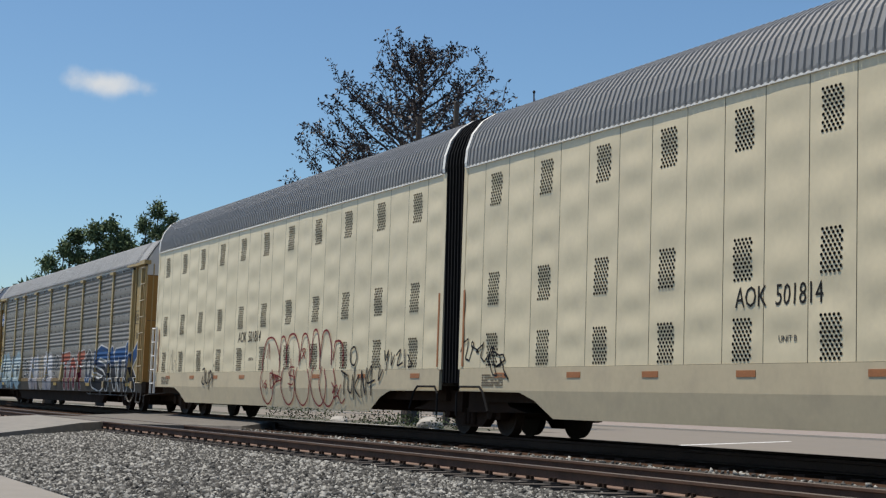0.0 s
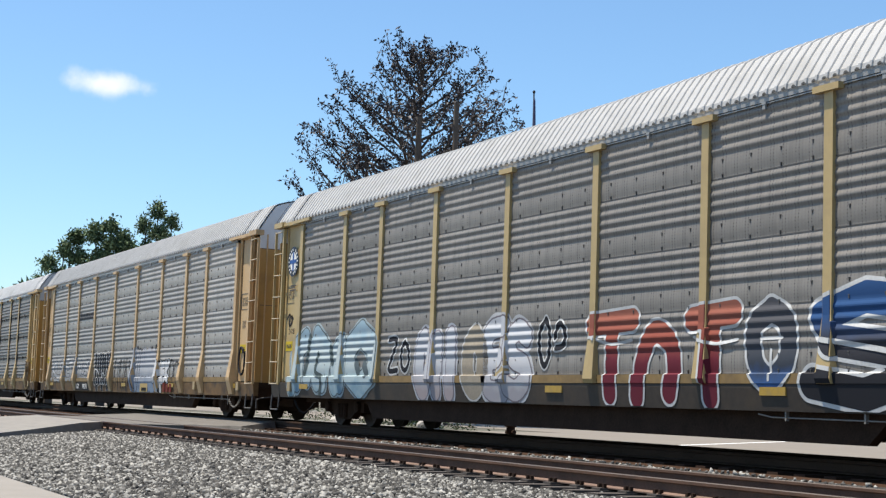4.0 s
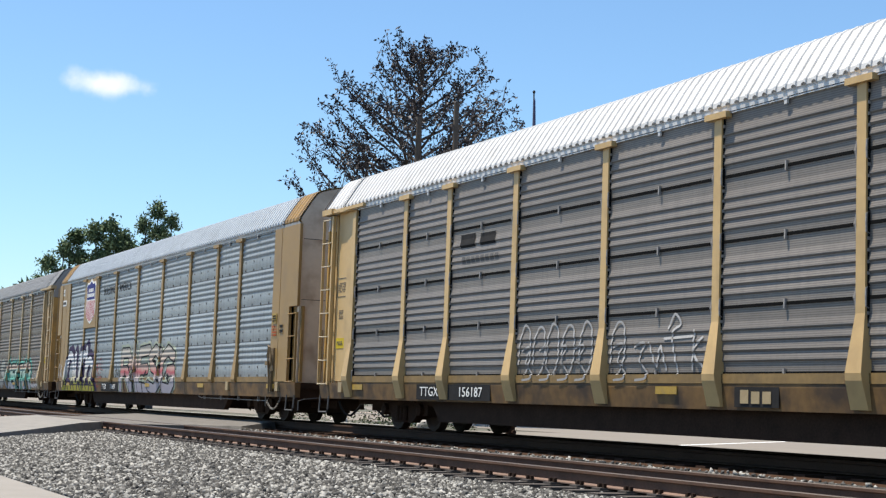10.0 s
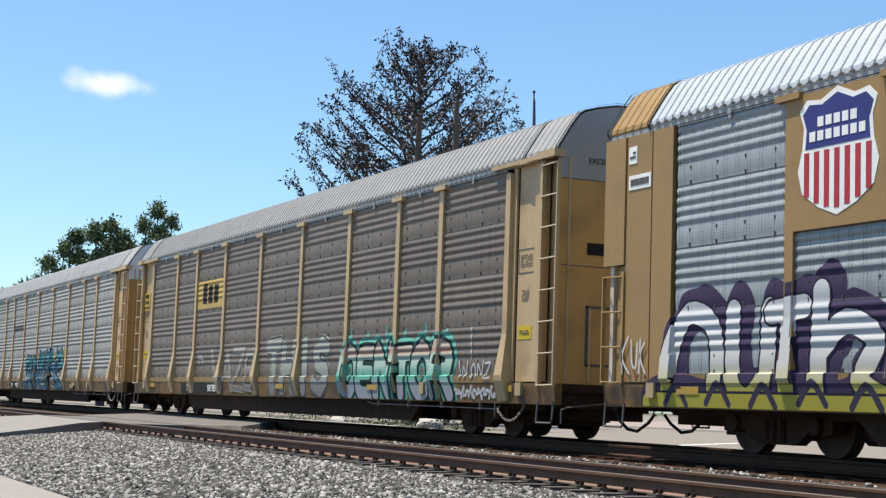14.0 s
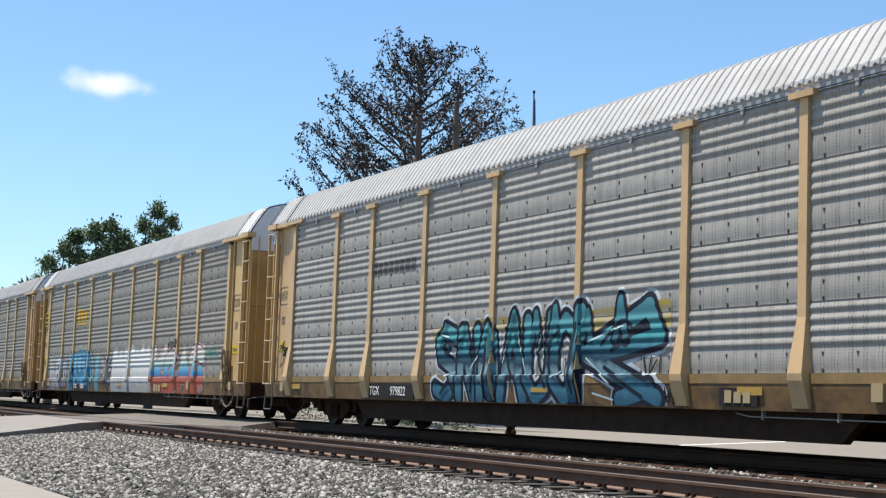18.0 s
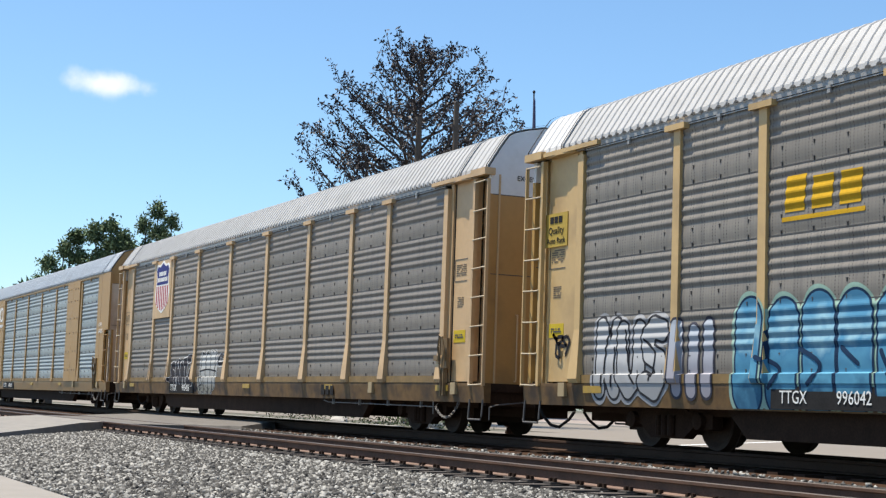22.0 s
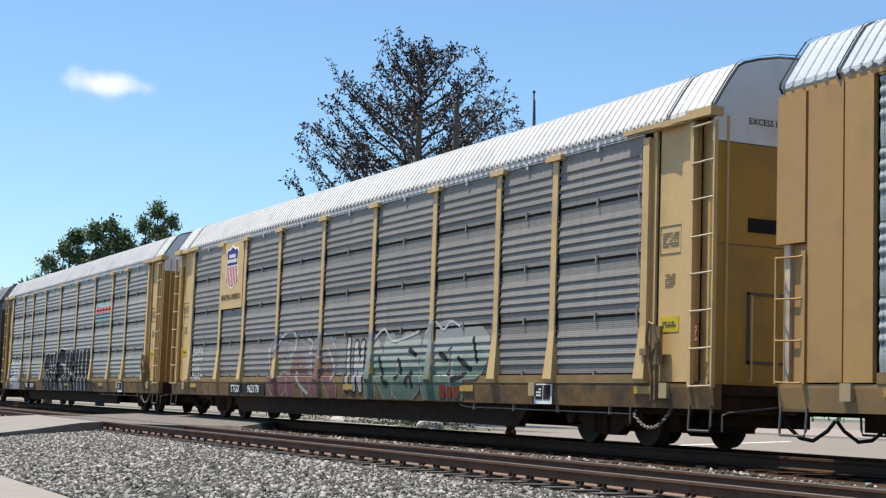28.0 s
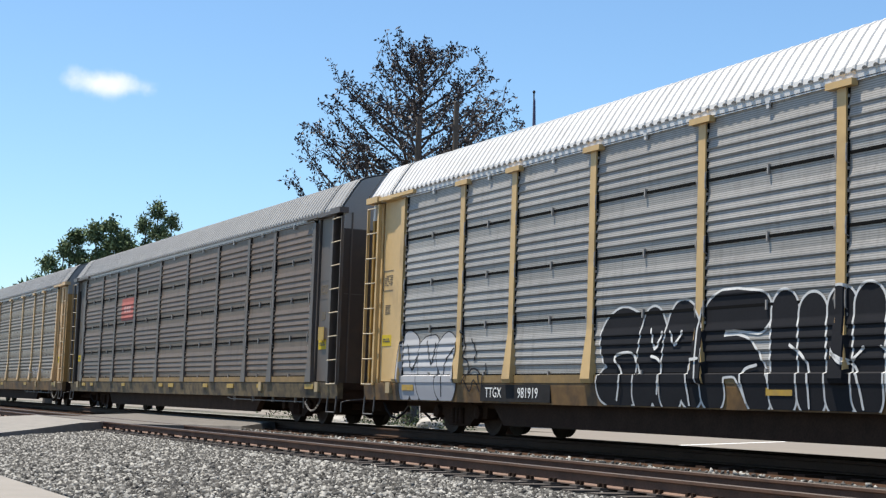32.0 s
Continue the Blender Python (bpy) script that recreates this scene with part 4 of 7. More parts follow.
def outline_piece(car, c, w, lines, label="", face=None, cell=0.024):
    """Loose drawn lines of one colour."""
    style, kind = KIND.get(car.name, ("perf", "short"))
    face = face or (lambda x, z: skin(x, z, style, kind))
    root = tagged(new("graffiti"), label or "")
    root.parent = car
    for pts in lines:
        p = rounded(pts) if len(pts) > 2 else pts
        xs, zs = [q[0] for q in p], [q[1] for q in p]
        gx = np.arange(math.floor((min(xs) - w - 0.06) / cell), math.ceil((max(xs) + w + 0.06) / cell) + 1) * cell
        gz = np.arange(max(19, math.floor((min(zs) - w - 0.06) / 0.02)), math.ceil((max(zs) + w + 0.06) / 0.02) + 1) * 0.02
        X, Z = np.meshgrid(gx, gz)
        part("stroke", sprayed_area(distance(X, Z, [p], w), gx, gz, face, 0.015).mesh("stroke", spray(c)), root)
    return root


def row_of(text, x0, x1, z0, z1, lap=0.06):
    """Letters side by side, each lapping over the last by a little."""
    w = (x1 - x0) / len(text)
    return [(ch, x0 + i * w - lap, x0 + (i + 1) * w + lap, z0, z1 - (0.06 if i % 2 else 0)) for i, ch in enumerate(text) if ch != " "]


def fingers(n, x0, x1, z0, z1, lean=0.0):
    """Upright pill-shaped letters, side by side."""
    w = (x1 - x0) / n
    return [([[(0.5, 0), (0.5 + lean, 1)]], x0 + i * w - 0.02, x0 + (i + 1) * w + 0.02, z0, z1 - (0.07 if i % 3 == 1 else 0.02 * (i % 2))) for i in range(n)]


def specks(car, x0, x1, z0, z1, n, c, seed, size=0.028):
    """A cloud of small dabs of paint."""
    rnd = random.Random(seed)
    style, kind = KIND[car.name]
    s = Shape()
    for i in range(n):
        x, z, q = rnd.gauss((x0 + x1) / 2, (x1 - x0) / 4), rnd.uniform(z0, z1), size * rnd.uniform(0.6, 1.2)
        y = skin(x, z, style, kind) - 0.012
        yb = skin(x, z + q * 1.3, style, kind) - 0.012
        s.add([(x - q, y, z), (x + q, y, z), (x + q, yb, z + q * 1.3), (x - q, yb, z + q * 1.3)], [(0, 1, 2, 3)])
    return tagged(part("graffiti", s.mesh("graffiti", spray(c)), car), kind="stuff")


def tag(car, x, z, w, h, c, seed, thick=0.018, label="", face=None):
    """A quick thin signature of loops, of no letters."""
    rnd = random.Random(seed)
    s = Shape()
    n = max(3, int(w / h * 1.6))
    path = []
    for i in range(n * 6):
        u = i / (n * 6)
        path.append((x - w / 2 + w * u + 0.22 * h * math.sin(i * 1.7 + seed), z + h * 0.5 * math.sin(i * 1.07 + rnd.uniform(-0.5, 0.5)) * (0.6 + 0.4 * math.sin(i * 0.45))))
    f = face or (lambda a, b: skin(a, b, *KIND[car.name]))
    for (ax, az), (bx, bz) in zip(path, path[1:]):
        k = max(1, int(math.hypot(bx - ax, bz - az) / 0.04))
        nx_, nz_ = -(bz - az), bx - ax
        L = math.hypot(nx_, nz_) + 1e-6
        nx_, nz_ = nx_ / L * thick, nz_ / L * thick
        for j in range(k):
            p = [(ax + (bx - ax) * u, az + (bz - az) * u) for u in (j / k, (j + 1) / k)]
            ys = [f(*q) - 0.007 for q in p]
            s.add([(p[0][0] - nx_, ys[0], p[0][1] - nz_), (p[1][0] - nx_, ys[1], p[1][1] - nz_), (p[1][0] + nx_, ys[1], p[1][1] + nz_), (p[0][0] + nx_, ys[0], p[0][1] + nz_)], [(0, 1, 2, 3)])
    return part("graffiti", s.mesh("graffiti", spray(c)), car, label=label)


def drips(car, x0, x1, z0, z1, n, c, seed, thick=0.022, wave=0.09, face=None):
    """A row of upright wavy strokes, some hooked at the foot or arched together at the top."""
    rnd = random.Random(seed)
    s = Shape()
    f = face or (lambda a, b: skin(a, b, *KIND[car.name]))
    for i in range(n):
        x = x0 + (x1 - x0) * (i + rnd.uniform(0.25, 0.75)) / n
        a, b = z0 + rnd.uniform(0, 0.12) * (z1 - z0), z1 - rnd.uniform(0, 0.12) * (z1 - z0)
        k, ph = rnd.uniform(2.5, 4.5), rnd.uniform(0, 6)
        m = max(6, int((b - a) / 0.03))
        path = [(x + wave * math.sin(k * (a + (b - a) * j / m) + ph), a + (b - a) * j / m) for j in range(m + 1)]
        if rnd.random() < 0.6:
            w = 0.8 * (x1 - x0) / n
            ex, ez = path[-1]
            path += [(ex + w * (0.5 - 0.5 * math.cos(q)), ez + 0.10 * math.sin(q)) for q in (0.5, 1.0, 1.6, 2.1, 2.7, 3.1)]
        for (ax, az), (bx, bz) in zip(path, path[1:]):
            nx_, nz_ = -(bz - az), bx - ax
            L = math.hypot(nx_, nz_) + 1e-6
            nx_, nz_ = nx_ / L * thick, nz_ / L * thick
            ya, yb = f(ax, az) - 0.0115, f(bx, bz) - 0.0115
            s.add([(ax - nx_, ya, az - nz_), (bx - nx_, yb, bz - nz_), (bx + nx_, yb, bz + nz_), (ax + nx_, ya, az + nz_)], [(0, 1, 2, 3)])
    return tagged(part("graffiti", s.mesh("graffiti", spray(c)), car), kind="stuff")


# ---- boards and emblems on the cars ----
SHIELD_BLUE, SHIELD_RED = (0.05, 0.06, 0.22), (0.45, 0.05, 0.07)


def shield(car, x, z, w, h, y, board=None, bw=1.9, bz0=2.9, bz1=4.66):
    """Striped shield emblem, on a painted board if one is given."""
    if board:
        part("emblem_board", Shape().box(x - bw / 2, x + bw / 2, y, y + 0.05, bz0, bz1).mesh("emblem_board", board), car)
        y -= 0.004
    top = [(-0.5, 0.36), (-0.40, 0.44), (-0.22, 0.42), (0, 0.5), (0.22, 0.42), (0.40, 0.44), (0.5, 0.36)]
    side = [(0.44, 0.22), (0.46, 0.05), (0.52, -0.12), (0.46, -0.30), (0.25, -0.42), (0, -0.5)]

    def outline(k):
        r = [(a * k, b * k) for a, b in top + side]
        return r + [(-a, b) for a, b in reversed(r[7:-1])]
    em = new("emblem")
    em.parent = car
    em.matrix_basis = pose(x, y, z)
    P = lambda pts: [(a * w, b * h) for a, b in pts]
    s = Shape().extrude_y(P(outline(1.08)), -0.002, 0.004)
    part("emblem_border", s.mesh("emblem_border", WHITE), em)
    s = Shape().extrude_y(P([(a, b) for a, b in outline(0.98) if b > 0.03] + []), -0.006, -0.001)
    part("emblem_field", s.mesh("emblem_field", spray(SHIELD_BLUE)), em)
    for i in range(7):
        a = -0.43 + i * 0.1433
        depth = -0.48 + 0.55 * abs(a) ** 1.8 if abs(a) < 0.44 else -0.3
        part("stripe", Shape().box((a - 0.036) * w, (a + 0.036) * w, -0.006, -0.001, depth * h, 0.02 * h).mesh("stripe", spray(SHIELD_RED)), em)
    for zz, n in ((0.27, 5), (0.15, 7)):
        for i in range(n):
            a = (i - (n - 1) / 2) * 0.115
            part("bar", Shape().box((a - 0.042) * w, (a + 0.042) * w, -0.011, -0.005, (zz - 0.042) * h, (zz + 0.042) * h).mesh("bar", WHITE), em)
    return em


def road_number(car, text, x, w=3.0, dark=True, z=0.775, size=0.27):
    """Reporting marks on the sill, on a black field."""
    if dark:
        part("number_board", Shape().box(x - w / 2, x + w / 2, -HALF - 0.006, -HALF + 0.03, 0.63, 0.92).mesh("number_board", BLACK), car)
    a, b = text.split()
    letters(car, a, x - w * 0.30, z, size, WHITE, y=-HALF - 0.012, wide=w / 2.9 * 1.08)
    letters(car, b, x + w * 0.20, z, size, WHITE, y=-HALF - 0.012, wide=w / 2.9 * 1.12)


def plate(car, x, z, w, h, m, name="plate", y=-HALF - 0.014, label=""):
    return part(name, Shape().box(x - w / 2, x + w / 2, y, y + 0.01, z - h / 2, z + h / 2).mesh(name, m), car, label=label)


def word_blocks(car, x, z, w, h, n, m, y=None, seed=1, lean=0.0, lift=0.008):
    """A brand word shown as plain blocks of its size and colour, on the ribs or at a given face."""
    root = new("brand_mark")
    root.parent = car
    step = w / n
    for i in range(n):
        a = x - w / 2 + i * step
        x0, x1, top = a + 0.1 * step, a + 0.84 * step, z + h / 2 * (1 if i else 1.25)
        if y is None:
            painted(car, "block", x0, x1, z - h / 2, top, m, lean, lift, root)
        else:
            part("block", Shape().extrude_y([(x0, z - h / 2), (x1, z - h / 2), (x1 + lean, top), (x0 + lean, top)], y, y + 0.006).mesh("block", m), root)
    return root


def roundel(car, x, z, r, y):
    em = new("emblem")
    em.parent = car
    em.matrix_basis = pose(x, y, z)

    def ring(a, b, d):
        s = Shape()
        n = 40
        s.v = [(q * math.cos(k * math.tau / n), d, q * math.sin(k * math.tau / n)) for q in (a, b) for k in range(n)]
        s.f = [(k, (k + 1) % n, n + (k + 1) % n, n + k) for k in range(n)]
        s.m = [0] * n
        return s
    part("emblem_ring", ring(0.62 * r, r, -0.003).mesh("emblem_ring", spray((0.05, 0.07, 0.10))), em)
    part("emblem_disc", ring(0.01, 0.62 * r, -0.003).mesh("emblem_disc", WHITE), em)
    s = Shape().box(-0.12 * r, 0.12 * r, -0.009, -0.005, -0.6 * r, 0.6 * r).box(-0.6 * r, 0.6 * r, -0.0085, -0.0045, -0.12 * r, 0.12 * r)
    part("emblem_cross", s.mesh("emblem_cross", spray((0.05, 0.13, 0.36))), em)
    s = Shape()
    for k in range(18):
        if k in (4, 13):
            continue
        a = k * math.tau / 18
        c, d = 0.8 * r * math.cos(a), 0.8 * r * math.sin(a)
        s.extrude_y([(c + 0.09 * r * math.cos(a + q), d + 0.09 * r * math.sin(a + q)) for q in (0.6, 2.5, 3.8, 5.6)], -0.009, -0.004)
    part("emblem_bars", s.mesh("emblem_bars", WHITE), em)


def end_words(car):
    """The notice on the white hood of the leading end, and the dark slot below it."""
    t = lettering("EXCESS HEIGHT CAR", 0.13, BLACK)
    ob = part("lettering", t, car, (END - 0.08, -0.35, 4.68), rz=90)
    return ob


def end_slot(car, z=3.2, w=1.5):
    part("end_slot", Shape().box(0, 0.012, -0.95, -0.95 + w, z - 0.1, z + 0.1).mesh("end_slot", RIM), car, (END - 0.09, 0, 0))


def end_hatch(car, z=1.75):
    s = Shape()
    for a, b, c, d in ((-0.4, 0.4, -0.5, -0.46), (-0.4, 0.4, 0.46, 0.5), (-0.4, -0.36, -0.5, 0.5), (0.36, 0.4, -0.5, 0.5)):
        s.box(0, 0.02, a, b, z + c, z + d)
    part("end_hatch", s.mesh("end_hatch", FIXING), car, (END - 0.09, -0.55, 0))


def hand_lock(car, x):
    """Door lock gear and chain beside the end panel."""
    s = Shape().box(-0.13, 0.16, -0.05, 0.0, 1.22, 1.78).box(-0.04, 0.08, -0.07, 0.0, 0.72, 1.22)
    s.tube([(-0.10, -0.06, 1.30), (-0.08, -0.12, 1.62), (0.0, -0.13, 1.84), (0.09, -0.12, 1.80), (0.15, -0.10, 1.55), (0.12, -0.06, 1.36)], 0.022, 6)
    s.tube([(0.02, -0.12, 1.80), (0.03, -0.13, 1.5), (-0.04, -0.1, 1.3), (0.02, -0.09, 1.0), (0.0, -0.08, 0.7)], 0.02, 6)
    s.box(-0.30, -0.12, -0.10, -0.02, 1.36, 1.46)
    part("door_lock", cached("door_lock", lambda: s, LOCK), car, (x, -HALF, 0))


def galv(c, r=0.09, dirt=(0.15, 0.135, 0.12), amount=0.45, metal=0.1, rough=0.5, lo=0.5, dots=0.11, lines=0.0):
    lines = 0.0 if dots else 0.03
    c = tuple(round(a * k, 4) for a, k in zip(c, (0.90, 0.855, 0.79)))
    return paint(c, rough, "panel_metal", metal=metal, vary=0.10, random_=r, scale=1.1, fine=22, dirt=dirt, amount=amount, streak=1, lo=lo, dots=dots, lines=lines, spec=0.25)


def enamel(c, dirt=(0.16, 0.10, 0.05), amount=0.4, lo=0.52):
    c = tuple(round(a * k, 4) for a, k in zip(c, (0.84, 0.80, 0.84)))
    return paint(c, 0.5, "car_paint", vary=0.07, random_=0.03, scale=0.55, fine=9, dirt=dirt, amount=amount, lo=lo)


OLIVE, TAN, YEL, OCHRE, PEACH, BROWNISH = [enamel(c) for c in (
    (0.50, 0.38, 0.16), (0.60, 0.415, 0.195), (0.60, 0.42, 0.17), (0.33, 0.207, 0.062), (0.62, 0.43, 0.21), (0.42, 0.252, 0.078))]
WHT, BLU, INK, MAROON = (0.64, 0.64, 0.63), (0.035, 0.095, 0.24), (0.025, 0.025, 0.03), (0.16, 0.025, 0.04)
RED_, PINK, SILV = (0.32, 0.085, 0.06), (0.60, 0.22, 0.22), (0.48, 0.48, 0.50)

RUSTY_END = enamel((0.66, 0.58, 0.43), dirt=(0.17, 0.09, 0.04), amount=0.7, lo=0.48)

# first car: dark weathered panels, large blue and red spray pieces
c1 = autorack("olive-yellow covered autorack car with dark ribbed panels and colourful graffiti", galv((0.25, 0.24, 0.23), amount=0.6), OLIVE, ROOFD, strip=ROOFG, hood=HOODW, top_end=ROOFD, post="short", sill_paint=mat("sill_black_grime", (0.032, 0.022, 0.014), 0.7, vary=0.4, scale=0.8, fine=9, dirt=(0.07, 0.045, 0.02), amount=0.5), end_paint_shade=enamel((0.397, 0.229, 0.055), amount=0.6))
GREYW = (0.52, 0.53, 0.56)
burner(c1, [("S", 6.55, 8.95, 0.62, 2.2), ("A", 8.55, 10.2, 0.66, 2.15), ("T", 9.75, 11.5, 0.66, 2.1), ("K", 11.25, 12.75, 0.62, 2.25)], 0.20, [(1.0, INK), (1.45, (0.05, 0.05, 0.06)), (1.62, (0.06, 0.09, 0.17)), (1.8, BLU)],
       WHT, 0.055, seed=4, soft=False, grain=0.08, label="blue and black letters edged in white",
       over=[(WHT, 0.03, [(7.0, 1.5), (7.6, 1.42), (8.3, 1.3), (8.7, 1.05)]), (WHT, 0.03, [(9.0, 1.9), (9.3, 1.4), (9.2, 0.8)]), (WHT, 0.03, [(10.4, 1.75), (10.3, 1.2), (10.6, 0.7)])])
burner(c1, [("O", 5.38, 6.45, 0.85, 2.1)], 0.16, [(0.9, (0.06, 0.14, 0.34)), (1.2, (0.06, 0.07, 0.09)), (1.7, (0.10, 0.10, 0.11))], WHT, 0.045, seed=6, over=[(WHT, 0.02, [(5.7, 1.55), (6.15, 1.55)]), (WHT, 0.02, [(5.92, 1.0), (5.92, 1.4)])])
burner(c1, [("T", 1.25, 2.75, 0.6, 2.08), ("n", 2.6, 4.1, 0.6, 1.85), ("T", 3.95, 5.3, 0.6, 2.08)], 0.17, [(0.9, MAROON), (1.3, MAROON), (1.6, RED_), (2.0, (0.36, 0.13, 0.09))], WHT, 0.045, seed=8, grain=0.08,
       label="red letters edged in white", over=[(WHT, 0.02, [(1.5, 1.65), (2.0, 1.55), (2.6, 1.6)]), (WHT, 0.02, [(4.2, 1.6), (4.7, 1.5), (5.2, 1.55)])])
burner(c1, [("Z", -6.55, -6.05, 1.15, 1.85), ("O", -5.95, -5.45, 1.15, 1.8)], 0.05, [(1, INK)], WHT, 0.035, seed=3)
burner(c1, row_of("OII", -5.1, -3.3, 0.62, 2.0, 0.12), 0.19, [(0.8, (0.42, 0.36, 0.36)), (1.2, GREYW), (1.8, GREYW)], (0.22, 0.20, 0.23), 0.03, halo=GREYW, hw=0.05, seed=9, label="pale grey letters")
burner(c1, [("O", -3.15, -2.1, 0.62, 2.0)], 0.22, [(1, (0.36, 0.31, 0.24))], (0.56, 0.55, 0.53), 0.04, seed=12)
burner(c1, row_of("ES", -2.2, -0.6, 0.62, 2.1, 0.1), 0.18, [(0.8, (0.40, 0.38, 0.40)), (1.2, (0.60, 0.60, 0.62)), (1.8, (0.60, 0.61, 0.64))], (0.20, 0.18, 0.2), 0.03, halo=(0.55, 0.55, 0.56), hw=0.05, seed=13)
burner(c1, [("O", -0.3, 0.15, 1.2, 2.05), ("?", 0.2, 0.65, 1.2, 1.95)], 0.05, [(1, INK)], WHT, 0.03, seed=14)
PALEB = [(0.7, (0.22, 0.35, 0.43)), (1.0, (0.46, 0.56, 0.58)), (1.6, (0.50, 0.56, 0.56)), (2.1, (0.33, 0.46, 0.54))]
burner(c1, [([[(0.1, 0.0), (0.0, 0.55), (0.4, 0.8), (0.95, 1.0)], [(0.5, 0.1), (0.5, 0.6)]], -12.5, -11.0, 0.62, 2.2), ([[(0.0, 0.2), (0.4, 1.0), (1.0, 0.65), (0.8, 0.1)], [(0.45, 0.85), (0.5, 0.1)]], -11.35, -9.65, 0.62, 2.25),
            ([[(0.1, 0.05), (0.1, 0.7), (0.95, 0.95), (0.9, 0.1)]], -9.75, -8.8, 0.62, 2.05), ("O", -8.9, -7.0, 0.62, 2.25)], 0.27, PALEB, (0.12, 0.15, 0.16), 0.03, halo=(0.40, 0.48, 0.50), hw=0.04, seed=10, soft=False, grain=0.3,
       label="pale blue angular letters with thin dark edges",
       over=[((0.10, 0.13, 0.13), 0.07, [(-11.05, 2.0), (-11.15, 1.5), (-11.35, 1.15)]), ((0.10, 0.13, 0.13), 0.05, [(-10.45, 1.6), (-10.65, 1.2), (-10.2, 1.05), (-10.3, 0.7)]), ((0.10, 0.13, 0.13), 0.08, [(-9.7, 1.7), (-9.6, 1.4)]),
             ((0.12, 0.15, 0.16), 0.10, [(-8.2, 1.35), (-8.1, 1.2)]), ((0.12, 0.15, 0.16), 0.10, [(-7.75, 1.3), (-7.65, 1.15)])])
tag(c1, -12.42, 2.45, 0.75, 0.35, INK, 5, thick=0.03)
roundel(c1, -12.43, 3.83, 0.36, -HALF + 0.03)
bars(c1, -12.43, 3.2, 0.5, 0.03, 8, FIXING, -HALF + 0.035, rows=3, seed=2)
letters(c1, "2418", -12.35, 2.15, 0.2, BLACK, y=-HALF + 0.03)

c2 = autorack("tan covered autorack car with grey ribbed panels and white tags", galv((0.35, 0.345, 0.34)), TAN, ROOFD, strip=ROOFG, hood=HOODW, top_end=ROOFD, post="fold", end_paint_shade=enamel((0.497, 0.297, 0.082), amount=0.6))
SMOKE = [(1.1, (0.42, 0.42, 0.42)), (1.5, (0.55, 0.55, 0.55)), (1.8, (0.5, 0.5, 0.5))]
burner(c2, row_of("KLO", -11.4, -9.25, 1.1, 1.8, 0.04), 0.065, SMOKE, INK, 0.026, halo=(0.36, 0.36, 0.355), hw=0.10, seed=2, label="white smoky letters with thin black edges")
burner(c2, row_of("ETI", -8.85, -7.2, 1.1, 1.82, 0.04), 0.065, SMOKE, INK, 0.026, halo=(0.36, 0.36, 0.355), hw=0.10, seed=3)
burner(c2, [("W", -6.95, -6.2, 1.2, 1.75), ("U", -6.2, -5.8, 1.2, 1.6), ("S", -5.75, -5.4, 1.18, 1.6), ("K", -5.4, -5.0, 1.18, 1.78), ("Y", -5.0, -4.6, 1.0, 1.62)], 0.05, SMOKE, INK, 0.024, halo=(0.36, 0.36, 0.355), hw=0.09, seed=4)
burner(c2, fingers(3, -4.05, -1.6, 0.56, 1.2) + fingers(7, -4.05, -1.6, 0.85, 1.98), 0.15, [(1, (0.03, 0.03, 0.034))], WHT, 0.028, seed=6, label="black finger-shaped letters with white edges",
       over=[(WHT, 0.018, [(-4.0, 1.4), (-3.6, 1.35), (-3.3, 1.2)]), (WHT, 0.018, [(-2.9, 1.0), (-2.75, 1.25), (-2.45, 1.15)]), (WHT, 0.018, [(-2.2, 1.4), (-1.95, 1.2), (-1.7, 1.3)])])
drips(c2, -1.25, 1.0, 0.68, 1.62, 12, INK, 7, thick=0.02)
burner(c2, fingers(5, 1.35, 4.1, 0.55, 2.05), 0.34, [(0.8, (0.22, 0.28, 0.37)), (1.0, (0.33, 0.36, 0.41)), (1.4, (0.45, 0.46, 0.48)), (1.9, (0.36, 0.37, 0.40))], None, seed=8, grain=0.3, label="silver and pale blue sprayed block")
drips(c2, 1.5, 4.05, 0.66, 2.0, 9, (0.03, 0.03, 0.04), 9, thick=0.026)
burner(c2, row_of("MEK", 4.3, 5.65, 0.9, 1.62, 0.05), 0.10, [(1, (0.62, 0.62, 0.62))], INK, 0.03, seed=7, label="white letters with black edges")
burner(c2, fingers(2, 4.4, 4.9, 0.6, 1.0), 0.10, [(1, (0.6, 0.6, 0.6))], INK, 0.02, seed=9)
outline_piece(c2, INK, 0.02, [[(5.7, 0.95), (5.75, 1.5), (6.0, 1.6), (6.1, 1.3), (5.95, 0.95)], [(6.2, 0.65), (6.15, 1.2), (6.4, 1.55), (6.6, 1.4), (6.5, 0.9)], [(6.8, 0.65), (6.75, 1.3), (7.0, 1.5)]])
word_blocks(c2, 5.6, 0.77, 1.05, 0.24, 3, spray((0.15, 0.028, 0.018)), y=-HALF - 0.014)
word_blocks(c2, -5.85, 3.34, 2.15, 0.24, 8, spray((0.09, 0.09, 0.095)), lean=0.05)
road_number(c2, "TTGX 982975", -5.9, 2.5, size=0.25)
plate(c2, 2.9, 0.77, 0.9, 0.26, paint((0.36, 0.25, 0.09), 0.6, "stencil_field", vary=0.1), "stencil", y=-HALF - 0.012)
bars(c2, 2.95, 0.72, 0.6, 0.10, 6, BLACK, -HALF - 0.016, seed=6)
s = Shape()
loop_ = [(12.28 + 0.2 * math.cos(a) + 0.02 * a, -1.49, 1.5 + 0.36 * math.sin(a)) for a in np.linspace(0.6, 5.9, 16)]
s.tube(loop_ + [(12.62, -1.49, 1.75)], 0.028, 5)
part("graffiti", s.mesh("graffiti", spray(INK)), c2)

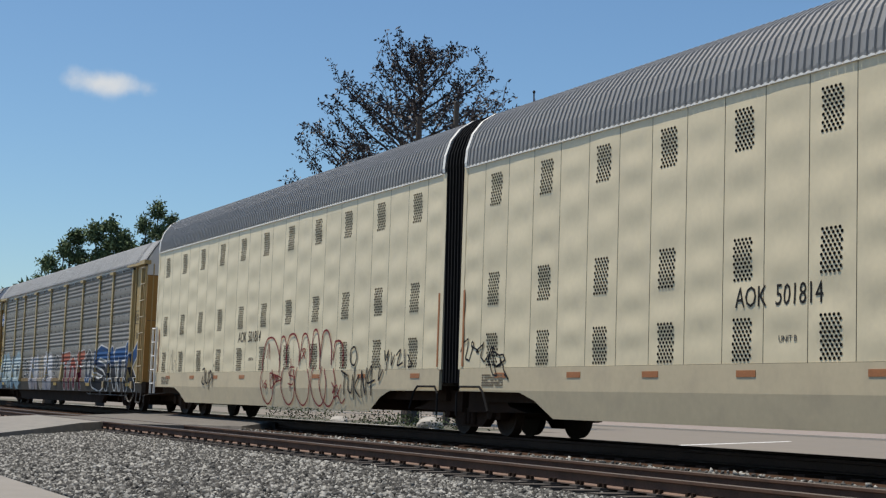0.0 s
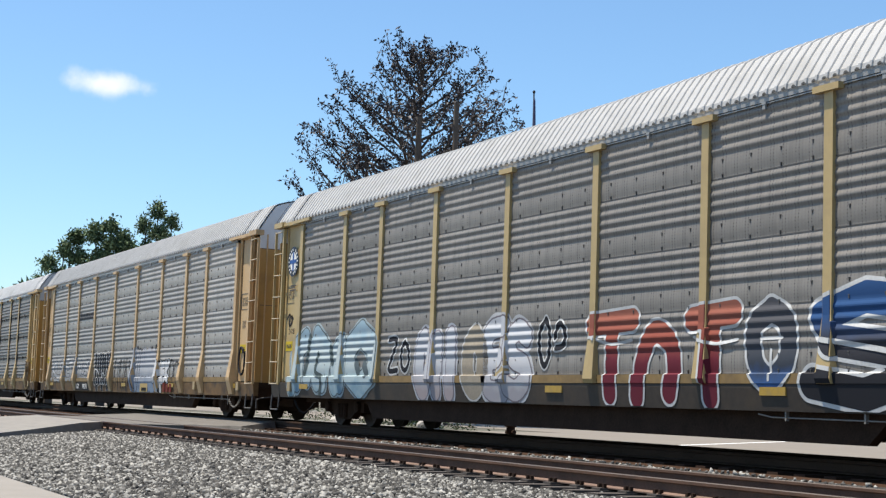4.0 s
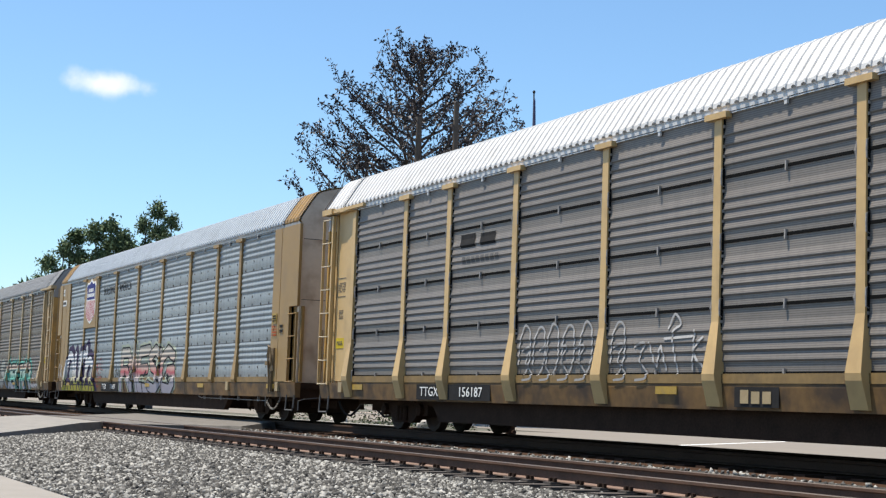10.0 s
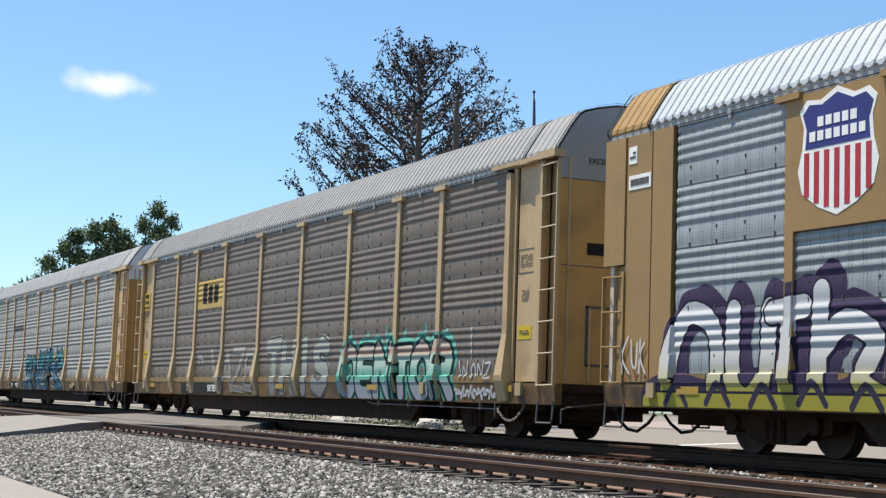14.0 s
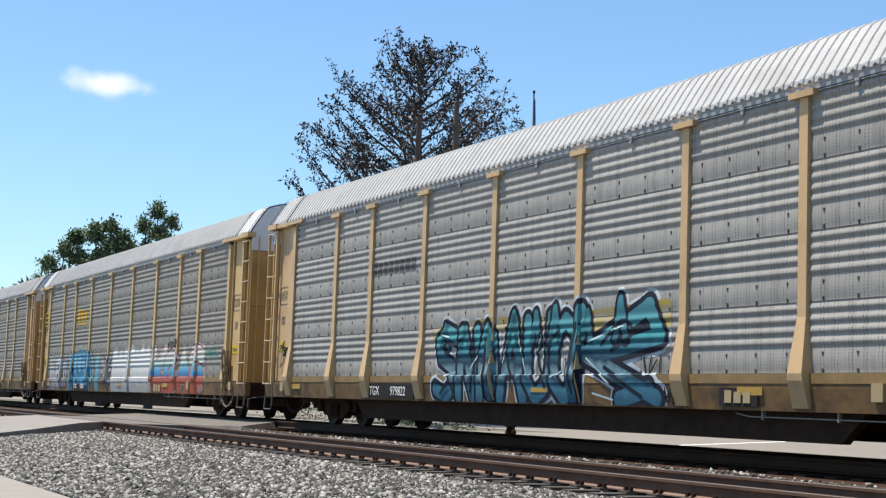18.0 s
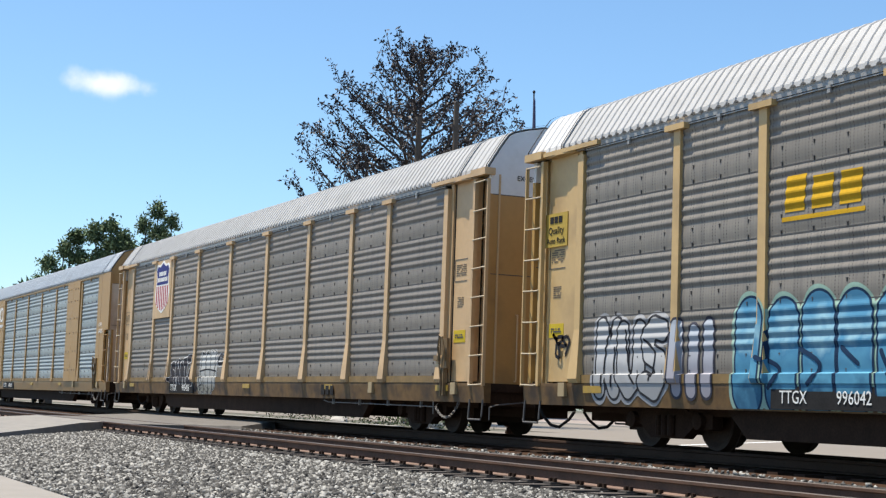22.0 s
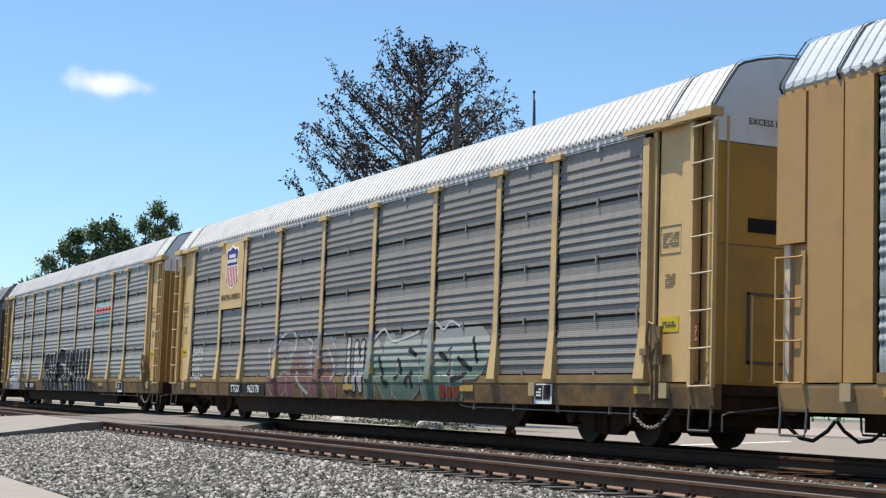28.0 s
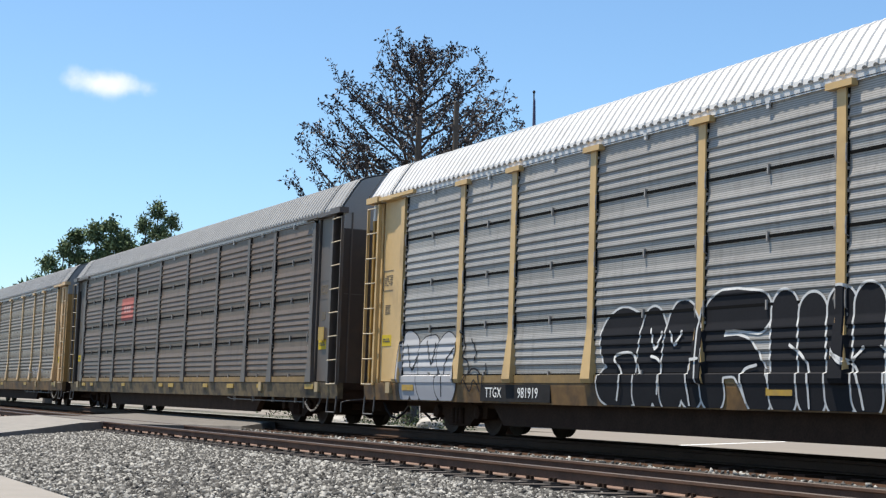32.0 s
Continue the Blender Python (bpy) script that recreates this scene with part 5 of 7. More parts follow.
c3 = autorack("yellow covered autorack car with dark ribbed panels and black seams", galv((0.23, 0.215, 0.205), metal=0.05, dots=0), YEL, ROOFW, style="plain", post="fold", end_paint_shade=enamel((0.516, 0.306, 0.068), amount=0.6))
outline_piece(c3, (0.42, 0.41, 0.40), 0.02, [[(x, 1.25), (x + 0.02, 1.6), (x + 0.16, 1.92 - 0.05 * (i % 2)), (x + 0.36, 1.8), (x + 0.38, 1.35), (x + 0.2, 1.1)] for i, x in enumerate((-4.2, -3.7, -3.25, -2.75, -2.2, -1.25))], "faint white letters")
outline_piece(c3, (0.38, 0.37, 0.36), 0.018, [[(x, 1.5), (x + 0.3, 1.55), (x + 0.15, 1.3), (x + 0.4, 1.05), (x + 0.1, 1.0)] for x in (-4.1, -3.5, -2.9, -2.35, -1.2, -0.6)])
outline_piece(c3, (0.45, 0.44, 0.43), 0.02, [[(-0.2, 1.55), (0.0, 1.2), (0.1, 1.5), (0.25, 1.15)], [(0.3, 1.75), (0.45, 1.95), (0.6, 1.8), (0.4, 1.65), (0.55, 1.1)], [(0.2, 1.6), (0.9, 1.62)], [(0.95, 1.7), (0.9, 1.15)], [(1.15, 1.6), (0.92, 1.4), (1.2, 1.15)]])
word_blocks(c3, -5.9, 3.55, 1.6, 0.22, 2, BLACK)
word_blocks(c3, -5.8, 3.2, 1.5, 0.12, 8, FIXING)
word_blocks(c3, 2.4, 0.77, 0.72, 0.16, 3, PALE, y=-HALF - 0.014)
plate(c3, 2.4, 0.775, 0.95, 0.27, BLACK, "stencil", y=-HALF - 0.004)
plate(c3, -6.75, 0.775, 3.1, 0.29, BLACK, "number_board", y=-HALF - 0.004)
letters(c3, "TTGX", -7.72, 0.775, 0.25, WHITE, y=-HALF - 0.012, wide=1.25)
letters(c3, "156187", -5.98, 0.775, 0.25, WHITE, y=-HALF - 0.012, wide=1.3)
end_slot(c3)

c4 = autorack("ochre covered autorack car with bluish ribbed panels and pink graffiti", galv((0.30, 0.345, 0.385), r=0.14, amount=0.35, metal=0.15), OCHRE, ROOFB, ends="full", strip=ROOFG, ribs=0.022, top_end=OCHRE,
              hood=RUSTY_END, end_paint_shade=RUSTY_END)
YW = [(0.84, (0.42, 0.37, 0.06)), (0.92, (0.45, 0.41, 0.10)), (1.02, (0.56, 0.52, 0.33)), (1.25, (0.58, 0.57, 0.55)), (1.9, (0.58, 0.59, 0.61))]
burner(c4, [("n", -12.0, -10.2, 0.58, 2.1), ("U", -10.45, -9.35, 0.6, 2.1), ("T", -9.6, -8.65, 0.62, 2.12), ("h", -8.75, -6.95, 0.58, 2.25), ([[(0, 0.0), (1, 0.05)]], -12.45, -6.9, 0.50, 0.96)], 0.155, YW, (0.025, 0.02, 0.04), 0.035,
       shadow=((0.055, 0.04, 0.085), 0.13, 0.07, 0.12), seed=3, grain=0.04, label="white and yellow letters with a purple shadow")
for x, z in ((-11.6, 0.68), (-10.6, 0.70), (-9.6, 0.68), (-8.6, 0.72), (-7.6, 0.68)):
    burner(c4, [([[(0.0, 0.0), (0.5, 1.0), (0.9, 0.0)]], x - 0.35, x + 0.35, z - 0.06, z + 0.3)], 0.05, [(1, (0.055, 0.045, 0.075))], None, seed=2, lift=0.016)
specks(c4, -6.95, -6.0, 0.75, 1.75, 90, (0.42, 0.08, 0.07), 5)
specks(c4, -12.95, -12.2, 1.0, 1.9, 60, (0.42, 0.10, 0.08), 6)
outline_piece(c4, (0.6, 0.58, 0.56), 0.02, [[(x0 + 0.55 * (a + 12.9), z0) for a, z0 in q] for x0 in (-12.98,) for q in ([(-12.9, 1.1), (-12.95, 1.6)], [(-12.6, 1.65), (-12.9, 1.35), (-12.55, 1.1)], [(-12.45, 1.6), (-12.4, 1.25), (-12.2, 1.2), (-12.15, 1.55)], [(-12.0, 1.6), (-12.05, 1.1)], [(-11.8, 1.55), (-12.0, 1.35), (-11.75, 1.1)])], face=lambda a, b: -1.575)
outline_piece(c4, (0.6, 0.58, 0.56), 0.02, [[(-6.6, 1.6), (-6.4, 1.4), (-6.6, 1.3)], [(-6.35, 1.6), (-6.3, 1.25)], [(-6.2, 1.5), (-6.05, 1.2)]])
outline_piece(c4, INK, 0.018, [[(-3.95, 1.1), (-3.9, 1.4), (-3.75, 1.15), (-3.6, 1.42)], [(-3.55, 1.1), (-3.5, 1.35), (-3.4, 1.1)], [(-3.95, 1.6), (-3.9, 1.48)], [(-3.6, 1.62), (-3.52, 1.5)]])
PINKY = [(0.7, (0.36, 0.34, 0.39)), (0.95, (0.42, 0.40, 0.43)), (1.1, (0.50, 0.45, 0.43)), (1.25, (0.50, 0.12, 0.14)), (1.38, (0.50, 0.32, 0.28)), (1.6, (0.50, 0.40, 0.33)), (1.9, (0.40, 0.38, 0.34))]
burner(c4, [("R", -3.35, -1.75, 0.55, 2.05), ([[(0.0, 0.0), (0.45, 1.0), (0.95, 0.0)]], -2.05, -0.9, 0.58, 2.3), ("E", -1.1, 0.5, 0.56, 2.1), ("S", 0.2, 1.8, 0.56, 2.1), ("G", 1.55, 3.3, 0.56, 2.05)], 0.15, PINKY, INK, 0.05,
       halo=(0.42, 0.46, 0.36), hw=0.07, seed=11, soft=False, grain=0.10, label="pink and silver letters with a black edge",
       over=[(INK, 0.03, [(-2.6, 0.65), (-2.75, 0.85), (-2.7, 1.3)]), (INK, 0.05, [(-2.35, 1.5), (-2.2, 1.35)]), (INK, 0.04, [(-1.5, 0.62), (-1.55, 1.0), (-1.3, 1.35)]), (INK, 0.03, [(-0.3, 0.62), (-0.4, 1.0), (0.0, 1.3)]),
             (INK, 0.05, [(0.9, 1.6), (1.2, 1.45)]), (INK, 0.03, [(1.9, 0.66), (1.95, 1.0), (2.3, 1.25)]), (INK, 0.05, [(2.5, 1.15), (2.7, 1.0)])])
shield(c4, -8.14, 3.85, 1.35, 1.5, -HALF - 0.02, board=OCHRE, bw=1.84)
sprayed_text(c4, "BUILDING", -5.5, 4.10, 0.40, BLACK, wide=0.92)
sprayed_text(c4, "AMERICA", -3.3, 4.12, 0.40, BLACK, wide=0.98)
road_number(c4, "TTGX 716439", -4.7, 2.4, size=0.25)
plate(c4, -12.82, 4.40, 0.22, 0.26, WHITE, y=-HALF - 0.02)
bars(c4, -12.82, 4.40, 0.16, 0.04, 4, FIXING, -HALF - 0.024, rows=2, seed=2)
plate(c4, -12.62, 3.98, 0.60, 0.22, WHITE, y=-HALF - 0.02)
bars(c4, -12.62, 3.98, 0.5, 0.10, 8, FIXING, -HALF - 0.024, seed=3)
hand_lock(c4, 11.95)

c5 = autorack("yellow covered autorack car with dull brownish panels and teal graffiti", galv((0.175, 0.148, 0.126), dirt=(0.10, 0.08, 0.062), amount=0.6), enamel((0.50, 0.37, 0.18), dirt=(0.22, 0.15, 0.08), amount=0.6), ROOFG, post="fold", end_paint_shade=enamel((0.497, 0.306, 0.082), amount=0.6))
burner(c5, row_of("VAZE", -5.4, -1.5, 0.7, 1.85, 0.0), 0.06, [(0.8, (0.22, 0.20, 0.18)), (1.6, (0.33, 0.31, 0.28))], (0.40, 0.38, 0.35), 0.025, seed=5, soft=False, label="faded pale letters")
burner(c5, row_of("THIS", -0.8, 3.5, 0.62, 2.05, 0.03), 0.17, [(0.75, (0.26, 0.25, 0.24)), (1.1, (0.36, 0.38, 0.34)), (1.8, (0.30, 0.31, 0.28))], (0.05, 0.055, 0.05), 0.035, halo=(0.40, 0.40, 0.38), hw=0.025, seed=15, soft=False, label="pale grey letters")
burner(c5, row_of("OENTOR", 4.2, 9.75, 0.58, 1.78, 0.05), 0.15, [(0.7, (0.36, 0.37, 0.41)), (0.93, (0.34, 0.38, 0.40)), (1.05, (0.12, 0.42, 0.33)), (1.3, (0.42, 0.56, 0.48)), (1.45, (0.38, 0.52, 0.45)), (1.56, (0.42, 0.25, 0.19)), (1.68, (0.40, 0.36, 0.31))],
       (0.015, 0.035, 0.03), 0.075, halo=(0.12, 0.38, 0.31), hw=0.09, seed=6, grain=0.05, label="teal letters with a black edge")
for i in range(6):
    burner(c5, [([[(0.5, 0), (0.5, 1)]], 4.6 + 0.95 * i, 4.75 + 0.95 * i, 1.7, 2.12 - 0.1 * (i % 2))], 0.045, [(1, (0.13, 0.40, 0.34))], None, seed=i, lift=0.004)
outline_piece(c5, (0.55, 0.55, 0.54), 0.018, [[(10.0, 1.35), (10.1, 1.05), (10.2, 1.25), (10.3, 1.05), (10.35, 1.35)], [(10.5, 1.2), (10.55, 1.05), (10.68, 1.15), (10.6, 1.3), (10.5, 1.2)], [(10.75, 1.05), (10.78, 1.3), (10.9, 1.1), (10.98, 1.35)], [(11.05, 1.3), (11.25, 1.3), (11.05, 1.05), (11.3, 1.05)], [(10.5, 1.4), (10.48, 1.95)]])
painted(c5, "emblem_board", -6.95, -4.55, 2.99, 3.77, enamel((0.50, 0.35, 0.06)))
word_blocks(c5, -5.75, 3.38, 1.55, 0.5, 3, BLACK, lean=0.03, lift=0.011)
tag(c5, 10.6, 0.78, 1.8, 0.26, SILV, 13, thick=0.03)
letters(c5, "981985", -5.15, 0.775, 0.27, WHITE, y=-HALF - 0.012)
plate(c5, -6.2, 0.775, 3.9, 0.29, BLACK, "number_board", y=-HALF - 0.004)
letters(c5, "TTGX", -7.2, 0.775, 0.27, WHITE, y=-HALF - 0.012)
tag(c5, -6.4, 1.6, 0.5, 0.35, SILV, 14)
end_slot(c5)
end_hatch(c5)

c6 = autorack("tan covered autorack car with grey panels and large teal graffiti", galv((0.345, 0.34, 0.33)), TAN, ROOFD, strip=ROOFG, hood=HOODW, top_end=ROOFD, post="fold", end_paint_shade=enamel((0.497, 0.297, 0.082), amount=0.6))
burner(c6, [([[(0, 0.5), (0.3, 0.75), (0.6, 0.6), (1, 0.9)], [(0.55, 0.8), (0.85, 0.2), (1, 0.5)]], -4.0, 4.1, 1.5, 2.25)], 0.13, [(1.4, (0.34, 0.31, 0.24)), (1.75, (0.40, 0.31, 0.10)), (1.95, (0.36, 0.33, 0.26)), (2.15, (0.40, 0.30, 0.08))], None, seed=14, grain=0.35, lift=0.004, label="thin mist of yellow spray paint")
CYAN = [(0.7, (0.04, 0.13, 0.20)), (0.85, (0.07, 0.22, 0.30)), (1.0, (0.02, 0.06, 0.10)), (1.15, (0.22, 0.36, 0.42)), (1.3, (0.02, 0.05, 0.08)), (1.5, (0.04, 0.14, 0.19)), (1.7, (0.06, 0.30, 0.33)), (1.95, (0.08, 0.26, 0.30))]
burner(c6, [([[(0, 0), (0.5, 1), (1, 0)]], x - 0.22, x + 0.22, 1.55, z) for x, z in ((-3.4, 2.1), (-2.55, 2.02), (-1.6, 2.06), (-0.7, 2.24), (0.1, 2.16), (0.75, 2.24), (1.75, 2.14), (2.75, 2.30))], 0.07, [(1.5, (0.03, 0.08, 0.12)), (2.0, (0.06, 0.22, 0.26))],
       (0.018, 0.022, 0.035), 0.07, halo=(0.55, 0.60, 0.64), hw=0.04, seed=13, soft=False, label="pointed tips of teal letters")
burner(c6, [("S", -3.85, -2.75, 0.56, 2.05), ("N", -2.9, -1.95, 0.58, 2.0), ("n", -2.05, -1.1, 0.56, 2.05), ("A", -1.25, -0.15, 0.56, 2.15), ("U", -0.3, 0.75, 0.58, 2.15), ("C", 0.6, 1.55, 0.58, 2.1),
            ([[(0.05, 1.0), (0.0, 0.0)], [(0.88, 1.0), (0.1, 0.5), (1.0, 0.02)], [(0.88, 1.0), (1.0, 0.66), (0.3, 0.5)], [(0.55, 0.02), (0.9, 0.12)]], 1.35, 3.95, 0.58, 2.22)],
       0.125, CYAN, (0.018, 0.022, 0.035), 0.085, halo=(0.55, 0.60, 0.64), hw=0.05, seed=12, soft=False, grain=0.14, label="teal wild letters with dark edges and a white rim",
       over=[((0.02, 0.03, 0.045), 0.03, p) for p in ([(-3.4, 1.75), (-3.0, 1.65), (-2.7, 1.75)], [(-3.5, 0.75), (-3.1, 0.95), (-2.9, 0.7)], [(-2.2, 1.8), (-2.15, 1.3), (-2.25, 0.8)], [(-1.7, 1.7), (-1.5, 1.2), (-1.6, 0.7)],
                                                      [(-0.95, 1.9), (-0.9, 1.4), (-0.7, 1.0)], [(-0.3, 1.9), (-0.35, 1.4)], [(0.3, 1.9), (0.2, 1.4), (0.5, 0.9)], [(0.9, 1.8), (0.6, 1.65)], [(1.5, 1.9), (1.45, 1.3), (1.5, 0.8)], [(2.2, 1.55), (2.8, 1.9), (3.1, 1.7), (2.5, 1.45)], [(2.3, 1.2), (2.9, 0.95), (3.4, 0.75)])]
       + [((0.45, 0.60, 0.63), 0.014, p) for p in ([(-3.55, 1.85), (-3.2, 1.8)], [(-3.3, 1.1), (-2.9, 1.15)], [(-2.3, 1.2), (-2.0, 1.45)], [(-1.05, 1.3), (-0.9, 1.7)], [(-0.5, 1.75), (-0.2, 1.1)], [(0.1, 1.2), (0.3, 1.75)], [(0.7, 1.05), (1.0, 1.15)], [(1.75, 1.35), (2.5, 0.95)], [(1.8, 1.6), (2.9, 1.85)], [(2.0, 0.8), (2.6, 0.7)])])
outline_piece(c6, INK, 0.016, [[(3.4, 1.35), (3.45, 1.1)], [(3.6, 1.35), (3.55, 1.1), (3.75, 1.3)], [(3.85, 1.35), (3.8, 1.1)], [(4.0, 0.9), (4.05, 0.68), (4.2, 0.88), (4.3, 0.66)], [(12.25, 1.2), (12.3, 1.5), (12.45, 1.25), (12.5, 1.5), (12.65, 1.22)]])
word_blocks(c6, -5.95, 3.3, 2.2, 0.26, 8, FIXING, lean=0.04)
road_number(c6, "TTGX 979822", -5.95, 2.5, size=0.26)
word_blocks(c6, 5.75, 0.77, 0.62, 0.15, 3, PALE, y=-HALF - 0.02)
plate(c6, 5.75, 0.775, 0.85, 0.25, BLACK, "stencil", y=-HALF - 0.010)
tag(c6, 4.0, 0.78, 0.6, 0.3, INK, 40)
tag(c6, -12.4, 1.65, 0.4, 0.7, INK, 42, face=lambda a, b: -1.482)

c7 = autorack("yellow covered autorack car with blue, white and red graffiti", galv((0.25, 0.235, 0.215), amount=0.6), YEL, ROOFD, strip=ROOFG, hood=HOODW, top_end=ROOFW, end_paint_shade=enamel((0.497, 0.306, 0.082), amount=0.6))
burner(c7, row_of("NUS", -11.2, -9.3, 0.72, 1.95, 0.06), 0.15, [(1.0, (0.42, 0.42, 0.42)), (1.3, (0.58, 0.58, 0.58)), (1.6, (0.50, 0.50, 0.50))], (0.04, 0.04, 0.045), 0.04, halo=(0.40, 0.40, 0.41), hw=0.05, seed=4, soft=False, label="silver letters with dark edges",
       over=[(INK, 0.018, p) for p in ([(-11.05, 0.85), (-10.95, 1.5), (-10.8, 1.85)], [(-10.75, 0.9), (-10.7, 1.5)], [(-10.4, 1.75), (-10.3, 1.2), (-10.1, 0.95)], [(-9.9, 1.6), (-9.6, 1.4), (-9.7, 1.0)])])
burner(c7, fingers(3, -9.2, -8.1, 0.75, 1.85), 0.11, [(1.0, (0.40, 0.38, 0.42)), (1.7, (0.46, 0.50, 0.56))], (0.06, 0.06, 0.08), 0.04, seed=3)
burner(c7, fingers(5, -7.7, -4.2, 0.56, 2.12), 0.30, [(0.75, (0.05, 0.16, 0.27)), (1.0, (0.12, 0.36, 0.52)), (1.4, (0.07, 0.24, 0.40)), (1.6, (0.26, 0.46, 0.56)), (1.95, (0.08, 0.26, 0.42))], (0.015, 0.04, 0.09), 0.035, halo=(0.32, 0.48, 0.40), hw=0.05, seed=5, grain=0.38,
       label="light blue bubble letters with a dark edge", over=[((0.015, 0.04, 0.09), 0.028, p) for p in ([(-7.1, 1.3), (-6.7, 1.15), (-6.9, 0.9)], [(-6.3, 1.4), (-5.9, 1.2), (-6.1, 0.95)], [(-5.5, 1.4), (-5.2, 1.2)], [(-4.8, 1.35), (-4.6, 1.0)])])
burner(c7, [("O", -4.2, -3.6, 0.9, 1.9)], 0.10, [(1, (0.16, 0.36, 0.46))], (0.03, 0.05, 0.08), 0.04, seed=8)
burner(c7, fingers(1, -3.4, -2.7, 0.62, 1.92), 0.24, [(0.8, (0.10, 0.32, 0.48)), (1.7, (0.20, 0.42, 0.52))], (0.40, 0.34, 0.06), 0.04, seed=6)
burner(c7, row_of("ANTE", -2.55, -0.95, 0.9, 1.85, 0.04), 0.055, [(1, (0.40, 0.40, 0.41))], (0.04, 0.04, 0.04), 0.04, seed=7)
burner(c7, fingers(3, -0.85, 1.42, 0.56, 1.98), 0.40, [(0.8, (0.40, 0.40, 0.38)), (1.0, (0.60, 0.61, 0.60)), (1.9, (0.66, 0.67, 0.66))], None, halo=(0.44, 0.47, 0.46), hw=0.06, seed=8, grain=0.25, label="broad white sprayed blot")
burner(c7, fingers(4, 1.5, 4.1, 0.56, 2.02), 0.38, [(0.8, (0.40, 0.40, 0.38)), (1.0, (0.60, 0.61, 0.60)), (1.9, (0.66, 0.67, 0.66))], None, halo=(0.44, 0.47, 0.46), hw=0.06, seed=9, grain=0.25)
burner(c7, [("K", 4.35, 6.0, 0.56, 2.0), ("G", 5.65, 7.2, 0.56, 1.95), ("A", 7.1, 8.55, 0.56, 1.88), ("S", 8.3, 9.95, 0.56, 2.0)], 0.22, [(0.94, (0.42, 0.11, 0.07)), (1.08, (0.40, 0.14, 0.11)), (1.16, (0.07, 0.27, 0.52)), (1.34, (0.12, 0.36, 0.55)), (1.48, (0.36, 0.52, 0.48)), (1.7, (0.55, 0.54, 0.50))],
       (0.30, 0.07, 0.08), 0.04, halo=WHT, hw=0.03, seed=9, soft=False, grain=0.05, label="red, blue and white letters")
outline_piece(c7, INK, 0.022, [[(6.1, 1.85), (6.15, 2.1)], [(6.0, 2.05), (6.3, 2.15)], [(6.4, 1.9), (6.45, 2.15), (6.6, 2.05), (6.45, 1.92)], [(6.7, 1.95), (6.72, 2.2)], [(6.85, 1.95), (6.88, 2.2)], [(6.98, 1.95), (7.0, 2.2), (7.12, 2.12), (7.0, 2.05)]])
outline_piece(c7, (0.52, 0.50, 0.46), 0.018, [[(9.5, 0.85), (9.45, 0.68)], [(9.65, 0.85), (9.6, 0.66)], [(9.8, 0.85), (9.75, 0.66)]])
word_blocks(c7, 5.15, 0.76, 0.8, 0.2, 3, PALE, y=-HALF - 0.02)
word_blocks(c7, -5.9, 3.38, 1.6, 0.42, 3, spray((0.62, 0.36, 0.02)), lean=0.05)
painted(c7, "underline", -6.7, -5.1, 3.05, 3.11, spray((0.62, 0.36, 0.02)))
tag(c7, 10.4, 1.75, 1.3, 0.4, (0.10, 0.32, 0.28), 50, thick=0.03)
road_number(c7, "TTGX 996042", -5.7, 2.3, size=0.24)
tag(c7, -12.4, 1.6, 0.5, 0.5, INK, 52, thick=0.03, face=lambda a, b: -1.482)
hand_lock(c7, 11.95)

c8 = autorack("peach-tan covered autorack car with ribbed panels and striped shield emblem", galv((0.235, 0.215, 0.195), amount=0.5), PEACH, ROOFD, strip=ROOFG, hood=HOODW, top_end=ROOFD, end_paint_shade=enamel((0.497, 0.289, 0.089), amount=0.6))
burner(c8, [("S", -6.95, -6.3, 0.84, 1.55), ("H", -6.4, -5.85, 0.84, 1.6), ("O", -5.9, -5.45, 0.84, 1.55), ("T", -5.55, -5.05, 0.84, 1.66), ("Z", -5.15, -4.5, 0.84, 1.7)], 0.11, [(1, (0.055, 0.05, 0.055))], WHT, 0.03, seed=4, label="black letters edged in white")
burner(c8, [([[(0.05, 0), (0.1, 1)], [(0.35, 0), (0.4, 1)], [(0.65, 0), (0.75, 1)], [(0.9, 0.2), (0.98, 1)]], -4.05, -2.25, 0.62, 1.8)], 0.24, [(0.8, (0.30, 0.29, 0.25)), (1.0, (0.48, 0.48, 0.45)), (1.7, (0.58, 0.58, 0.56))], INK, 0.02, halo=(0.44, 0.44, 0.42), hw=0.03, seed=5,
       label="white block with thin black strokes", over=[(INK, 0.018, p) for p in ([(-3.8, 0.7), (-3.85, 1.2), (-3.7, 1.7), (-3.5, 1.72)], [(-3.45, 0.66), (-3.4, 1.2), (-3.3, 1.7), (-3.1, 1.74)], [(-3.05, 0.66), (-2.95, 1.2), (-2.9, 1.7)], [(-2.7, 0.7), (-2.55, 1.2), (-2.45, 1.7)], [(-3.9, 1.25), (-3.2, 1.3), (-2.4, 1.25)], [(-3.9, 1.0), (-3.7, 1.1), (-3.6, 0.9), (-3.85, 0.85)])])
burner(c8, [("?", -2.3, -1.65, 1.2, 1.72)], 0.05, [(1, (0.05, 0.05, 0.055))], WHT, 0.028, seed=6)
outline_piece(c8, (0.12, 0.09, 0.07), 0.014, [[(-9.1, 0.95), (-9.0, 1.15), (-9.15, 1.3), (-9.0, 1.5)], [(-9.0, 1.0), (-9.15, 1.15), (-9.0, 1.35), (-9.1, 1.55)], [(-7.1, 0.95), (-7.0, 1.1), (-7.12, 1.25), (-7.0, 1.4), (-7.1, 1.6)], [(-7.02, 0.95), (-7.12, 1.15), (-7.0, 1.3), (-7.1, 1.5)], [(-9.95, 1.35), (-9.92, 1.6)], [(-10.0, 1.5), (-9.87, 1.5)]])
